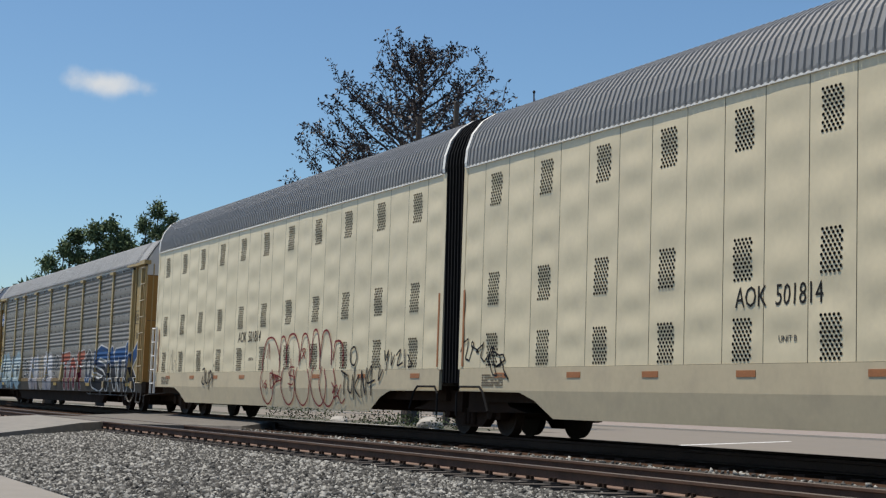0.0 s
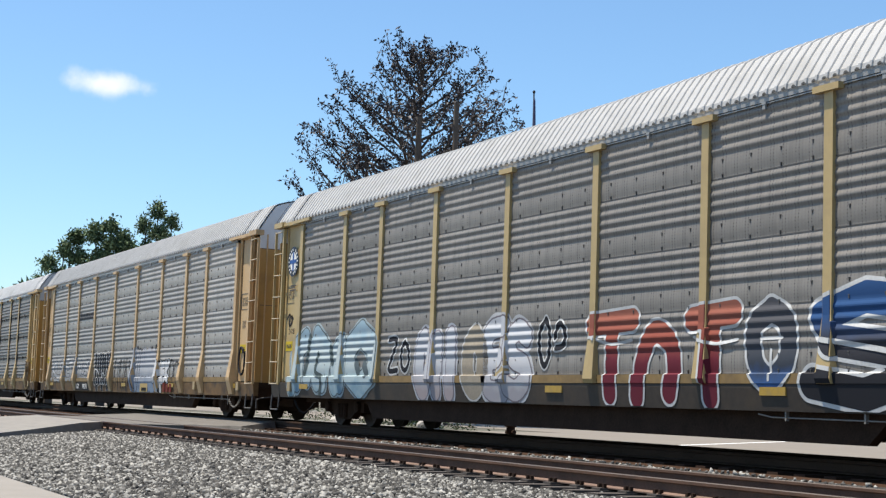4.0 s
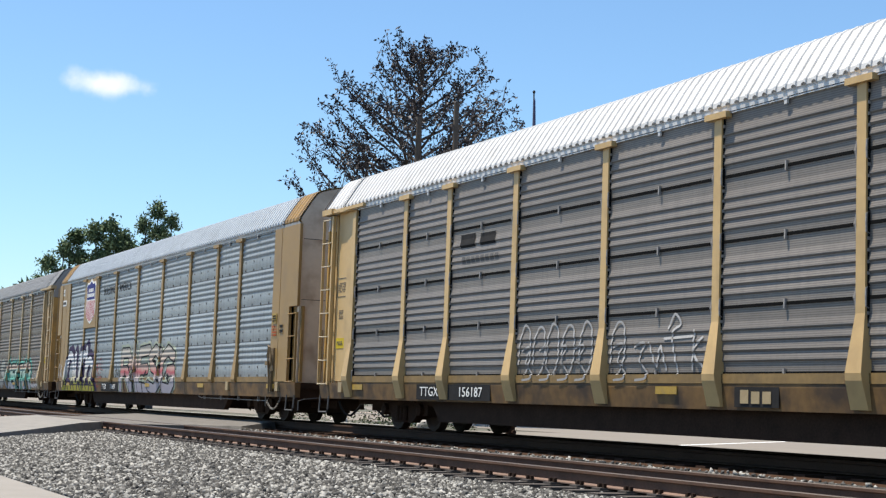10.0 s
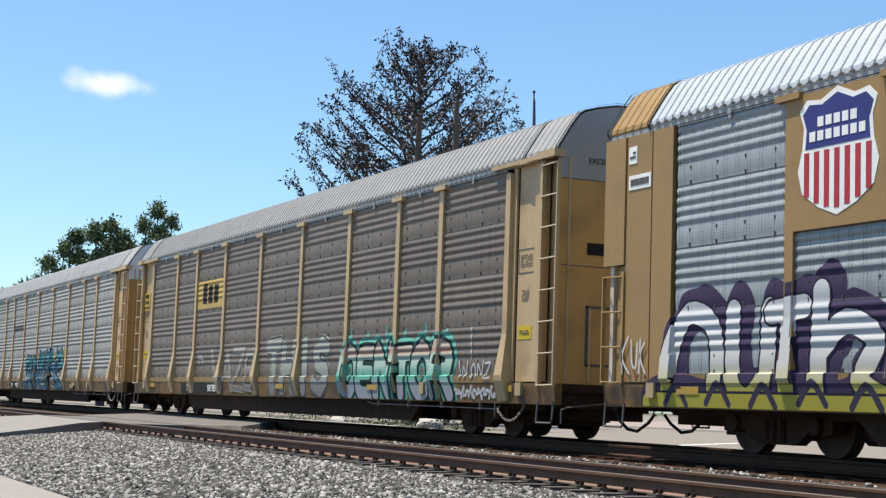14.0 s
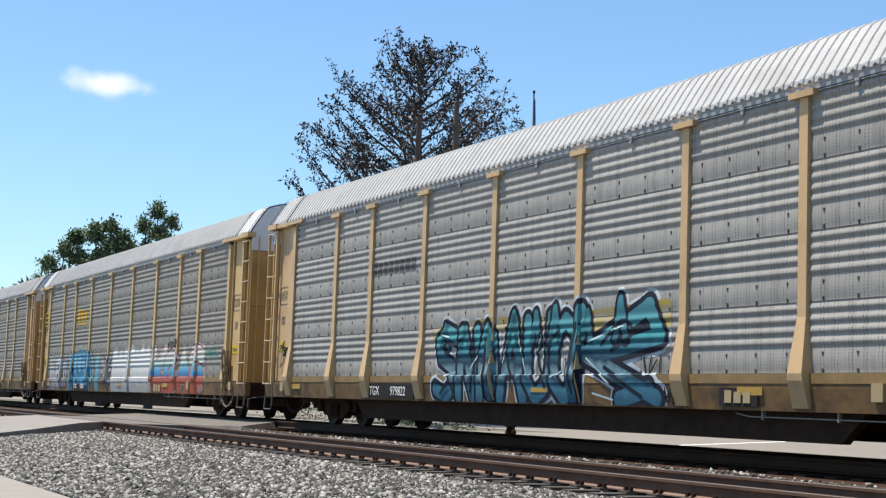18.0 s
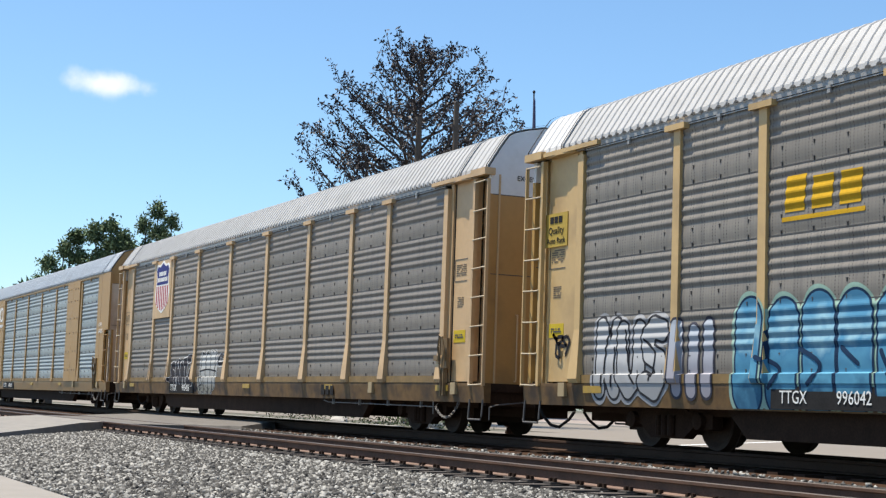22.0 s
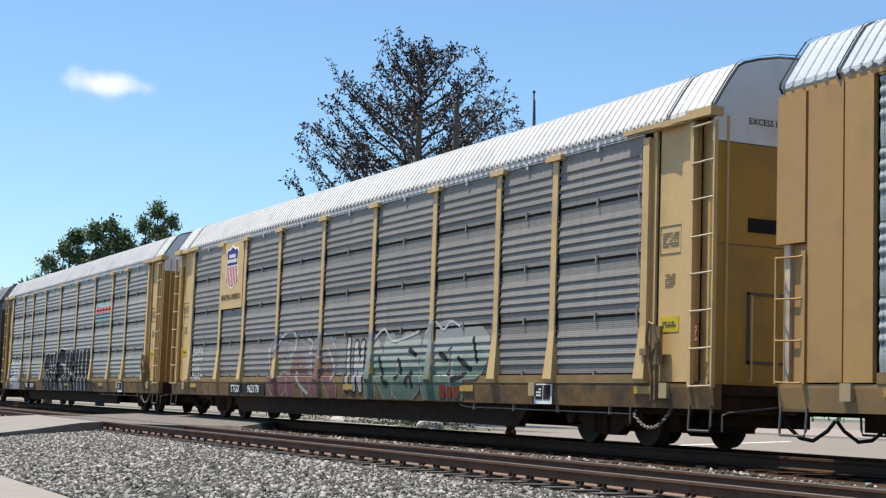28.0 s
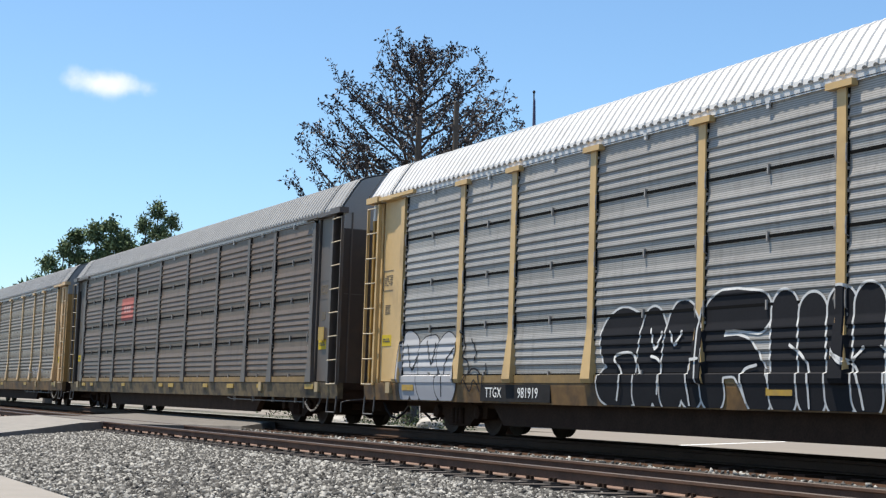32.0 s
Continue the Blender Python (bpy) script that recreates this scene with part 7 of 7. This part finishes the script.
outline_piece(uA, RED, 0.018, [[(0.62, 1.18), (0.72, 0.8), (1.05, 0.95), (1.5, 1.04), (0.62, 1.18)], [(0.7, 1.0), (0.85, 1.14), (0.9, 0.9), (1.05, 1.12), (1.1, 0.95), (1.25, 1.08)], [(0.1, 1.0), (0.14, 0.82)], [(0.38, 1.0), (0.24, 0.9), (0.34, 0.8), (0.42, 0.88), (0.28, 0.92)],
                               [(2.05, 1.5), (2.1, 0.75)], [(2.3, 1.3), (2.0, 1.3), (2.0, 1.12), (2.3, 1.08), (2.25, 0.9), (1.95, 0.92)], [(0.3, 1.55), (0.45, 1.9), (0.5, 1.5)], [(2.75, 1.5), (3.0, 1.7), (2.8, 1.7), (3.0, 1.5)], [(4.75, 0.95), (4.95, 0.8), (4.8, 0.72), (5.05, 0.9), (5.1, 0.7), (5.3, 0.9)], [(4.85, 0.6), (5.1, 0.66), (5.3, 0.5), (5.5, 0.6)]], "", FLAT)
outline_piece(uA, INK, 0.022, [[(5.3, 1.2), (5.65, 1.1)], [(5.5, 1.15), (5.45, 0.7)], [(5.7, 1.1), (5.72, 0.8), (5.9, 0.75), (5.95, 1.1)], [(6.05, 1.3), (6.02, 0.6)], [(6.3, 1.1), (6.08, 0.85), (6.35, 0.65)], [(6.45, 0.65), (6.45, 1.2), (6.65, 0.7), (6.7, 1.25)], [(6.95, 0.7), (6.95, 1.3), (6.75, 0.95), (7.15, 1.0)],
                               [(5.75, 1.55), (5.8, 1.38), (6.0, 1.32), (6.12, 1.5), (6.0, 1.7), (5.8, 1.66), (5.75, 1.55)]], "thin black letters", FLAT)
outline_piece(uA, INK, 0.020, [[(7.4, 1.3), (7.35, 1.0), (7.55, 1.2)], [(7.6, 1.6), (7.65, 1.4), (7.8, 1.6), (7.7, 1.2)], [(7.95, 1.55), (7.95, 1.3), (8.1, 1.5)], [(8.2, 1.5), (8.4, 1.6), (8.25, 1.3), (8.5, 1.35)], [(8.6, 1.6), (8.62, 1.25)], [(8.75, 1.5), (8.95, 1.3), (8.8, 1.25)]], "", FLAT)
outline_piece(uA, INK, 0.024, [[(-5.05, 1.28), (-4.85, 1.3), (-4.8, 0.9), (-5.05, 0.95), (-4.95, 1.1)], [(-4.7, 1.25), (-4.68, 0.95), (-4.5, 0.95), (-4.45, 1.25)], [(-4.4, 0.75), (-4.35, 1.25), (-4.15, 1.1), (-4.35, 0.95)], [(-4.05, 1.2), (-4.08, 0.85)], [(-4.03, 1.42), (-4.04, 1.38)]], "", FLAT)
outline_piece(uA, (0.36, 0.33, 0.26), 0.014, [[(-8.5, 1.2), (-8.3, 1.75), (-8.1, 1.3), (-7.9, 1.6), (-7.7, 1.25)], [(-8.2, 1.3), (-8.2, 1.9)]], "", FLAT)
def bellows_shape():
    """One pleat of the rubber bellows between the two units, arched over the roof."""
    s = Shape()
    for grow, w in ((0.07, 0.014), (-0.02, 0.045)):
        c = Vector((0, 4.2))
        top = [Vector(p) * 0.985 + (Vector(p) - c).normalized() * grow for p in MROOF]
        s.extrude_x([(-1.5 - grow / 2, 0.95), (1.5 + grow / 2, 0.95)] + [(p.x, p.y + 0.06) for p in reversed(top)], -w, w)
    return s


for k in range(6):
    part("bellows_fold", cached("bellows_fold", bellows_shape, RIM), uA, (MX + 0.12 + 0.13 * k, 0, 0))
truck(uB, -MX - 0.43)
truck(uB, MX - 1.6)
truck(uA, -MX + 1.9)
lad = part("ladder", Shape().box(-0.23, -0.20, -0.03, 0.03, 0.6, 2.62).box(0.20, 0.23, -0.03, 0.03, 0.6, 2.62).mesh("ladder", WHITE), uA, (-MX + 0.05, -HALF - 0.06, 0))
for k in range(5):
    part("rung", cached("max_rung", lambda: Shape().tube([(-0.21, 0, 0), (0.21, 0, 0)], 0.018, 6), WHITE), lad, (0, -0.02, 0.9 + 0.42 * k))
plate(uA, -MX + 0.42, 1.9, 0.05, 1.3, BROWN_REF, "marker_strip", y=-HALF - 0.02)
plate(uA, MX - 0.10, 1.95, 0.06, 1.4, BROWN_REF, "marker_strip", y=-HALF - 0.02)
plate(uB, -MX + 0.10, 1.95, 0.06, 1.4, BROWN_REF, "marker_strip", y=-HALF - 0.02)
for u, sx in ((uA, 1), (uB, -1)):
    part("end_handrail", Shape().tube([(0, -1.6, 0.35), (0, -1.6, 0.75), (0.12 * -sx, -1.6, 0.88), (0.9 * -sx, -1.6, 0.88), (1.05 * -sx, -1.6, 0.78), (1.25 * -sx, -1.6, 0.45)], 0.022, 6)
         .mesh("end_handrail", RIM), u, (sx * (MX + 0.02), 0, 0))
    part("end_cover", Shape().extrude_y([(0, 0.42), (0, 0.82), (1.2 * -sx, 0.82), (1.6 * -sx, 0.55), (2.2 * -sx, 0.45)], -1.2, 1.2).mesh("end_cover", DARK), u, (sx * (MX + 0.3), 0, 0))

RACKS = (c1, c2, c3, c4, c5, c6, c7, c8, c9, c10, c11, c12, c13)
NUDGE = (-0.06, 0.05, 0.14, 0.02, -0.02, -0.05, -0.10, -0.08, 0.0, 0.07, 0.07, 0.05, 0.0)
CARS = [(c, -48.15 - END - 28.6 * i + NUDGE[i]) for i, c in enumerate(RACKS)] + [(uB, UB_X - 0.17), (uA, UA_X - 0.08)]


def run(t):
    """Metres that the train has gone after t seconds."""
    return 0.17 + 9.8035 * t + 0.01707 * t * t


# ---- ballast stones ----
STONE = mat("ballast_stone", (0.40, 0.37, 0.335), 0.9, vary=0.1)
nt_ = STONE.node_tree
pi_ = nt_.nodes.new("ShaderNodeNewGeometry")
cr_ = nt_.nodes.new("ShaderNodeValToRGB")
cr_.color_ramp.elements[0].color, cr_.color_ramp.elements[1].color = (0.010, 0.010, 0.010, 1), (0.345, 0.337, 0.315, 1)
e_ = cr_.color_ramp.elements.new(0.55)
e_.color = (0.072, 0.069, 0.064, 1)
nt_.links.new(pi_.outputs["Random Per Island"], cr_.inputs[0])
nt_.links.new(cr_.outputs[0], nt_.nodes["Principled BSDF"].inputs["Base Color"])


def stones(name, n, x0, x1, y0, y1, size, seed, label, near=1.0):
    """Loose angular stones lying on the bed, joined."""
    rs = np.random.RandomState(seed)
    u = rs.rand(n) ** near
    x = x1 + (x0 - x1) * u
    y = y0 + (y1 - y0) * rs.rand(n)
    keep = ~((x < -31.5) & (y > 4.4) & (x < -31.5 - (y - 4.4) * 1.3))
    x, y = x[keep], y[keep]
    n = len(x)
    bx, bz = np.array([a for a, _ in BED]), np.array([b for _, b in BED])
    z = np.interp(y, bx, bz)
    base = np.array([(a, b, c) for a in (-1, 1) for b in (-1, 1) for c in (-1, 1)], float)
    k = size * (0.55 + 0.75 * rs.rand(n, 1, 1) ** 1.5)
    v = base[None] * (0.45 + 0.55 * rs.rand(n, 8, 3)) * k * np.array([0.78, 0.46, 0.40])
    q = rs.randn(n, 4)
    q /= np.linalg.norm(q, axis=1)[:, None]
    w_, a_, b_, c_ = q.T
    R = np.stack([np.stack([1 - 2 * (b_ * b_ + c_ * c_), 2 * (a_ * b_ - c_ * w_), 2 * (a_ * c_ + b_ * w_)], 1),
                  np.stack([2 * (a_ * b_ + c_ * w_), 1 - 2 * (a_ * a_ + c_ * c_), 2 * (b_ * c_ - a_ * w_)], 1),
                  np.stack([2 * (a_ * c_ - b_ * w_), 2 * (b_ * c_ + a_ * w_), 1 - 2 * (a_ * a_ + b_ * b_)], 1)], 1)
    v = np.einsum("nij,nkj->nki", R, v)
    v += np.stack([x, y, z + size * (0.02 + 0.35 * rs.rand(n))], 1)[:, None, :]
    quad = np.array([(0, 1, 3, 2), (4, 6, 7, 5), (0, 4, 5, 1), (2, 3, 7, 6), (0, 2, 6, 4), (1, 5, 7, 3)])
    f = (np.arange(n)[:, None, None] * 8 + quad[None]).reshape(-1)
    me = bpy.data.meshes.new(name)
    me.vertices.add(n * 8)
    me.vertices.foreach_set("co", v.reshape(-1))
    me.loops.add(n * 24)
    me.loops.foreach_set("vertex_index", f)
    me.polygons.add(n * 6)
    me.polygons.foreach_set("loop_start", np.arange(n * 6) * 4)
    me.materials.append(STONE)
    me.update(calc_edges=True)
    me.validate()
    thing(name, me, label, "gravel", kind="stuff")


stones("ballast", 104000, -46, -9, 3.66, 8.62, 0.053, 5, "loose grey angular ballast stones on the track shoulder", 0.8)
stones("ballast", 6500, -60, -9, 11.45, 12.1, 0.05, 6, "loose pale ballast stones between the two tracks", 0.8)
stones("ballast", 9000, -46, -9, 8.6, 10.6, 0.05, 7, "ballast stones between the rails of the near track", 0.8)

# ---- trees and distance ----
BARK = mat("bark", (0.075, 0.06, 0.05), 0.9, vary=0.3, scale=2, bump=0.02)


def leaf_mat(name, c, rough=0.7):
    m = mat(name, c, rough, vary=0.25, scale=0.6, spec=0.2)
    nt = m.node_tree
    g = nt.nodes.new("ShaderNodeNewGeometry")
    r = nt.nodes.new("ShaderNodeValToRGB")
    r.color_ramp.elements[0].color = (c[0] * 0.5, c[1] * 0.5, c[2] * 0.5, 1)
    r.color_ramp.elements[1].color = (min(1, c[0] * 1.7), min(1, c[1] * 1.7), min(1, c[2] * 1.7), 1)
    nt.links.new(g.outputs["Random Per Island"], r.inputs[0])
    nt.links.new(r.outputs[0], nt.nodes["Principled BSDF"].inputs["Base Color"])
    return m


COPPER = leaf_mat("copper_leaf", (0.036, 0.032, 0.036), 0.5)
GREEN = leaf_mat("green_leaf", (0.098, 0.135, 0.066))


def add_leaf(s, p, size, rnd):
    a = Vector((rnd.gauss(0, 1), rnd.gauss(0, 1), rnd.gauss(0, 1))).normalized()
    b = a.cross(Vector((rnd.gauss(0, 1), rnd.gauss(0, 1), rnd.gauss(0, 1)))).normalized()
    L, w = size * rnd.uniform(0.6, 1.3), size * rnd.uniform(0.3, 0.55)
    s.add([p, p + a * L * 0.5 + b * w * 0.5, p + a * L, p + a * L * 0.5 - b * w * 0.5], [(0, 1, 2, 3)])


def beech(at, height, spread, base, leaf, size, seed, label, limbs=88, subs=14, leaves=24):
    """A broad conical tree: one leader, limbs that leave it at every height and rise outwards, side shoots set with leaves, and sky between."""
    rnd = random.Random(seed)
    tree = tagged(new("tree"), label, "tree")
    tree.matrix_basis = pose(*at)
    wood, crown = Shape(), Shape()
    wood.tube([(0, 0, -0.3), (0.05, 0, base), (-0.1, 0.05, height * 0.55), (0.05, -0.1, height * 0.97)], [0.5, 0.40, 0.2, 0.02], 9)
    for i in range(limbs):
        f = (i + rnd.random()) / limbs
        z = base + (height * 0.93 - base) * f ** 1.15
        a = i * 2.399 + rnd.uniform(-0.4, 0.4)
        reach = (spread * (1 - f ** 3.0) * (0.80 + 0.2 * min(1, f / 0.3)) * rnd.uniform(0.84, 1.02) + 0.3)
        rise = reach * (0.75 + 0.7 * f) * rnd.uniform(0.85, 1.15)
        p0 = Vector((0, 0, z))
        tip = Vector((reach * math.cos(a), reach * math.sin(a), min(z + rise, height * (1.0 - 0.30 * (reach / spread) ** 1.5) * rnd.uniform(0.95, 1.03))))
        mid = p0.lerp(tip, 0.5) + Vector((math.cos(a), math.sin(a), -0.6)) * reach * 0.10
        arc = lambda t: p0 * (1 - t) ** 2 + mid * 2 * t * (1 - t) + tip * t * t
        wood.tube([arc(t) for t in (0, 0.25, 0.5, 0.75, 1)], [0.14 - 0.08 * f, 0.11 - 0.06 * f, 0.07 - 0.03 * f, 0.045 - 0.02 * f, 0.012], 5)
        along = (tip - p0).normalized()
        n = max(5, int(subs * (0.45 + 0.55 * reach / spread)))
        for k in range(n):
            t = 0.22 + 0.78 * (k + rnd.random()) / n
            q = arc(t)
            d = (along * 0.8 + Vector((rnd.gauss(0, 0.65), rnd.gauss(0, 0.65), rnd.uniform(-0.25, 0.8)))).normalized()
            L = (0.75 + 0.22 * reach * (1.2 - t)) * rnd.uniform(0.5, 1.3)
            end = q + d * L
            wood.tube([q, q.lerp(end, 0.5) + Vector((0, 0, L * 0.08)), end], [0.028, 0.018, 0.006], 3, ends=False)
            m = int(leaves * rnd.uniform(0.5, 1.3) * (0.6 + 0.4 * L))
            for j in range(m):
                u = 0.1 + 0.95 * rnd.random()
                w = 0.16 * (1.2 - 0.8 * u)
                add_leaf(crown, q.lerp(end, u) + Vector((rnd.gauss(0, w), rnd.gauss(0, w), rnd.gauss(0, w * 0.8))), size, rnd)
    part("trunk", wood.mesh("trunk", BARK), tree)
    tagged(part("crown", crown.mesh("crown", leaf), tree), kind="stuff")
    return tree


def clump_tree(at, clumps, leaf, size, seed, label, leaves=620):
    """A tree of separate leafy clumps; clumps: (x, y, z, width, height) of each, on limbs from one trunk."""
    rnd = random.Random(seed)
    tree = tagged(new("tree"), label, "tree")
    tree.matrix_basis = pose(*at)
    wood, crown = Shape(), Shape()
    wood.tube([(0, 0, -0.3), (0.1, 0, 3), (0, 0.1, 6)], [0.35, 0.28, 0.2], 8)
    for x, y, z, w, h in clumps:
        w, h = 0.84 * w, 0.86 * h
        c = Vector((x, y, z))
        wood.tube([(0, 0, 5.0), c * 0.5 + Vector((0, 0, 2.0)), c], [0.16, 0.10, 0.03], 5)
        for k in range(int(16 * w)):
            a, e = rnd.uniform(0, math.tau), rnd.uniform(-0.5, 1.4)
            d = Vector((math.cos(a) * math.cos(e) * w / 2, math.sin(a) * math.cos(e) * w / 2, math.sin(e) * h / 2)) * rnd.uniform(0.55, 1.12)
            end = c + d
            wood.tube([c, end], [0.025, 0.006], 3, ends=False)
            for j in range(int(leaves * w / (16 * w))):
                u = rnd.uniform(0.35, 1.1)
                add_leaf(crown, c.lerp(end, u) + Vector((rnd.gauss(0, 0.16), rnd.gauss(0, 0.16), rnd.gauss(0, 0.13) - 0.10 * u)), size, rnd)
    part("trunk", wood.mesh("trunk", BARK), tree)
    tagged(part("crown", crown.mesh("crown", leaf), tree), kind="stuff")
    return tree


beech((-72.24, 32.85, GZ), 20.2, 6.8, 4.0, COPPER, 0.23, 63, "broad copper-leaved tree with dark rising branches")
clump_tree((-110.4, 22.0, GZ), [(0, -0.5, 9.9, 1.5, 1.9), (0.3, 0.4, 9.0, 1.8, 1.8), (0, -1.0, 8.6, 1.3, 1.6), (0, 0.6, 11.0, 1.4, 2.2), (0, 1.3, 11.9, 1.7, 2.0), (0.2, 1.6, 10.4, 1.6, 2.2)], GREEN, 0.30, 21, "small green tree with drooping leaf clumps")
clump_tree((-109, 25.4, GZ), [(0, -1.0, 12.1, 1.7, 2.2), (0, 0.1, 12.7, 1.9, 2.0), (0.3, 1.0, 11.7, 1.8, 2.4), (0, -0.5, 10.6, 2.2, 2.2), (0, 0.9, 10.3, 2.0, 2.2), (0.4, 0.3, 11.4, 2.0, 2.0)], GREEN, 0.30, 22, "rounded green tree behind the railway")
clump_tree((-107.6, 28.5, GZ), [(0, 0.0, 14.0, 1.5, 2.2), (0, -0.9, 13.0, 1.4, 1.9), (0, 1.1, 13.3, 1.3, 1.8), (0.2, 0.1, 12.3, 2.2, 2.2), (0, -0.7, 11.3, 1.9, 2.0), (0, 0.9, 11.6, 1.8, 2.2)], GREEN, 0.27, 23, "tall green tree with an open top", leaves=480)

s = Shape()
rnd = random.Random(8)
for i in range(14000):
    x = -330 + rnd.uniform(-30, 30)
    y = rnd.uniform(20, 330)
    h = 21.5 + 2.2 * math.sin(y * 0.11) + 1.3 * math.sin(y * 0.31 + 1)
    add_leaf(s, Vector((x, y, rnd.uniform(0, 1) ** 0.7 * h)), 2.2, rnd)
thing("treeline", s.mesh("treeline", GREEN), "distant green line of woods", "woods", kind="stuff")

# low growth, stones and small fixtures beside the street
s = Shape()
for i in range(1500):
    g = rnd.choice(((-66, 25.2, 1.6), (-62, 26.5, 1.2), (-60.5, 27.5, 1.0), (-72, 26, 2.0), (-56, 27.0, 0.8)))
    add_leaf(s, Vector((g[0] + rnd.gauss(0, 1.3), g[1] + rnd.gauss(0, 0.7), GZ + abs(rnd.gauss(0, 0.35)) * g[2])), 0.16, rnd)
thing("weeds", s.mesh("weeds", leaf_mat("weed_leaf", (0.03, 0.044, 0.016))), "low green weeds and bushes along the kerb", "weeds", kind="stuff")


def boulder(x, y, r, label):
    bm = bmesh.new()
    bmesh.ops.create_icosphere(bm, subdivisions=3, radius=1)
    for v in bm.verts:
        k = 1 + 0.22 * noise.noise(v.co * 1.6 + Vector((x, y, 0)))
        v.co = Vector((v.co.x * r * 1.3 * k, v.co.y * r * k, max(-0.2 * r, v.co.z * r * 0.75 * k)))
    me = bpy.data.meshes.new("boulder")
    bm.to_mesh(me)
    bm.free()
    me.materials.append(KERB)
    thing("boulder", me, label, "boulder", (x, y, GZ + 0.1 * r))


boulder(-56.5, 26.6, 0.55, "pale rounded boulder in the weeds")
boulder(-64.0, 25.6, 0.4, "small pale stone among green weeds")

hyd = tagged(new("hydrant"), "small black fire hydrant beside the railway bed", "hydrant")
hyd.matrix_basis = pose(-34.6, 18.55, -0.42)
s = Shape()
n_ = 14
rings = [(0.0, 0.17), (0.06, 0.17), (0.07, 0.12), (0.45, 0.11), (0.47, 0.15), (0.52, 0.15), (0.60, 0.10), (0.66, 0.04)]
s.v = [(r * math.cos(k * math.tau / n_), r * math.sin(k * math.tau / n_), z) for z, r in rings for k in range(n_)]
s.f = [(i * n_ + k, i * n_ + (k + 1) % n_, (i + 1) * n_ + (k + 1) % n_, (i + 1) * n_ + k) for i in range(len(rings) - 1) for k in range(n_)]
s.m = [0] * len(s.f)
part("barrel", s.mesh("barrel", DARK), hyd)
for a in (0, 180):
    part("outlet", cached("outlet", lambda: Shape().tube([(0.1, 0, 0.33), (0.2, 0, 0.33)], 0.06, 8), DARK), hyd, rz=a)

POLE = mat("pole_wood", (0.09, 0.07, 0.055), 0.9, vary=0.25, scale=2)
for x, y, z in ((-66.4, 30.1, 14.3), (-65.6, 31.7, 15.05)):
    p = tagged(new("utility_pole"), "dark wooden utility pole before the tree", "utility pole", "utility poles")
    p.matrix_basis = pose(x, y, GZ)
    part("shaft", Shape().tube([(0, 0, -0.2), (0, 0, z - GZ)], [0.17, 0.13], 10).mesh("shaft", POLE), p)
    part("insulator_bracket", Shape().box(-0.06, 0.06, -0.25, 0.25, z - GZ - 1.2, z - GZ - 1.08).mesh("insulator_bracket", POLE), p)

bl = tagged(new("building"), "plain building with small vents on its flat roof", "building")
bl.matrix_basis = pose(-121.6, 58.4, GZ)
part("wall", Shape().box(-6.4, 6.4, -4, 6.4, -0.2, 20.5).mesh("wall", mat("render_wall", (0.42, 0.38, 0.33), 0.9, vary=0.1)), bl)
part("roof", Shape().box(-6.7, 6.7, -4.3, 6.7, 20.5, 20.8).mesh("roof", KERB), bl)
VENT = mat("vent_metal", (0.5, 0.49, 0.47), 0.4, 0.5, vary=0.15)
part("vent", Shape().tube([(5.1, -2.7, 20.8), (5.1, -2.7, 22.6)], 0.35, 10).tube([(5.1, -2.7, 22.6), (5.1, -2.7, 22.95)], 0.48, 10).mesh("vent", VENT), bl)
part("vent", Shape().tube([(5.4, -1.1, 20.8), (5.4, -1.1, 23.4)], 0.16, 8).box(5.1, 5.7, -1.35, -0.85, 23.4, 23.64).mesh("vent", VENT), bl)

mast = tagged(new("flagpole"), "thin flagpole with a dark furled flag", "flagpole")
mast.matrix_basis = pose(-69.2, 37.9, GZ)
part("pole", Shape().tube([(0, 0, -0.2), (0, 0, 17.3)], [0.06, 0.04], 8).mesh("pole", POLE), mast)
part("finial", Shape().tube([(0, 0, 17.28), (0, 0, 17.36), (0, 0, 17.45)], [0.04, 0.09, 0.03], 8).mesh("finial", RIM), mast)
part("flag", Shape().extrude_y([(0.03, 17.0), (0.10, 16.9), (0.22, 15.2), (0.25, 13.9), (0.03, 13.9)], -0.04, 0.04).mesh("flag", mat("flag_cloth", (0.03, 0.035, 0.09), 0.8, vary=0.3)), mast)


def motions():
    for car, x in CARS:
        walk(car, [(t, pose(x + run(t), YC, 0)) for t in range(33)])
    # wheels of 0.84 m roll without slipping
    for w, dx in WHEELSETS:
        walk(w, [(k / 30, pose(dx, 0, 0.42, 0, math.degrees(run(k / 30) / 0.42), 0)) for k in range(961)])


motions()
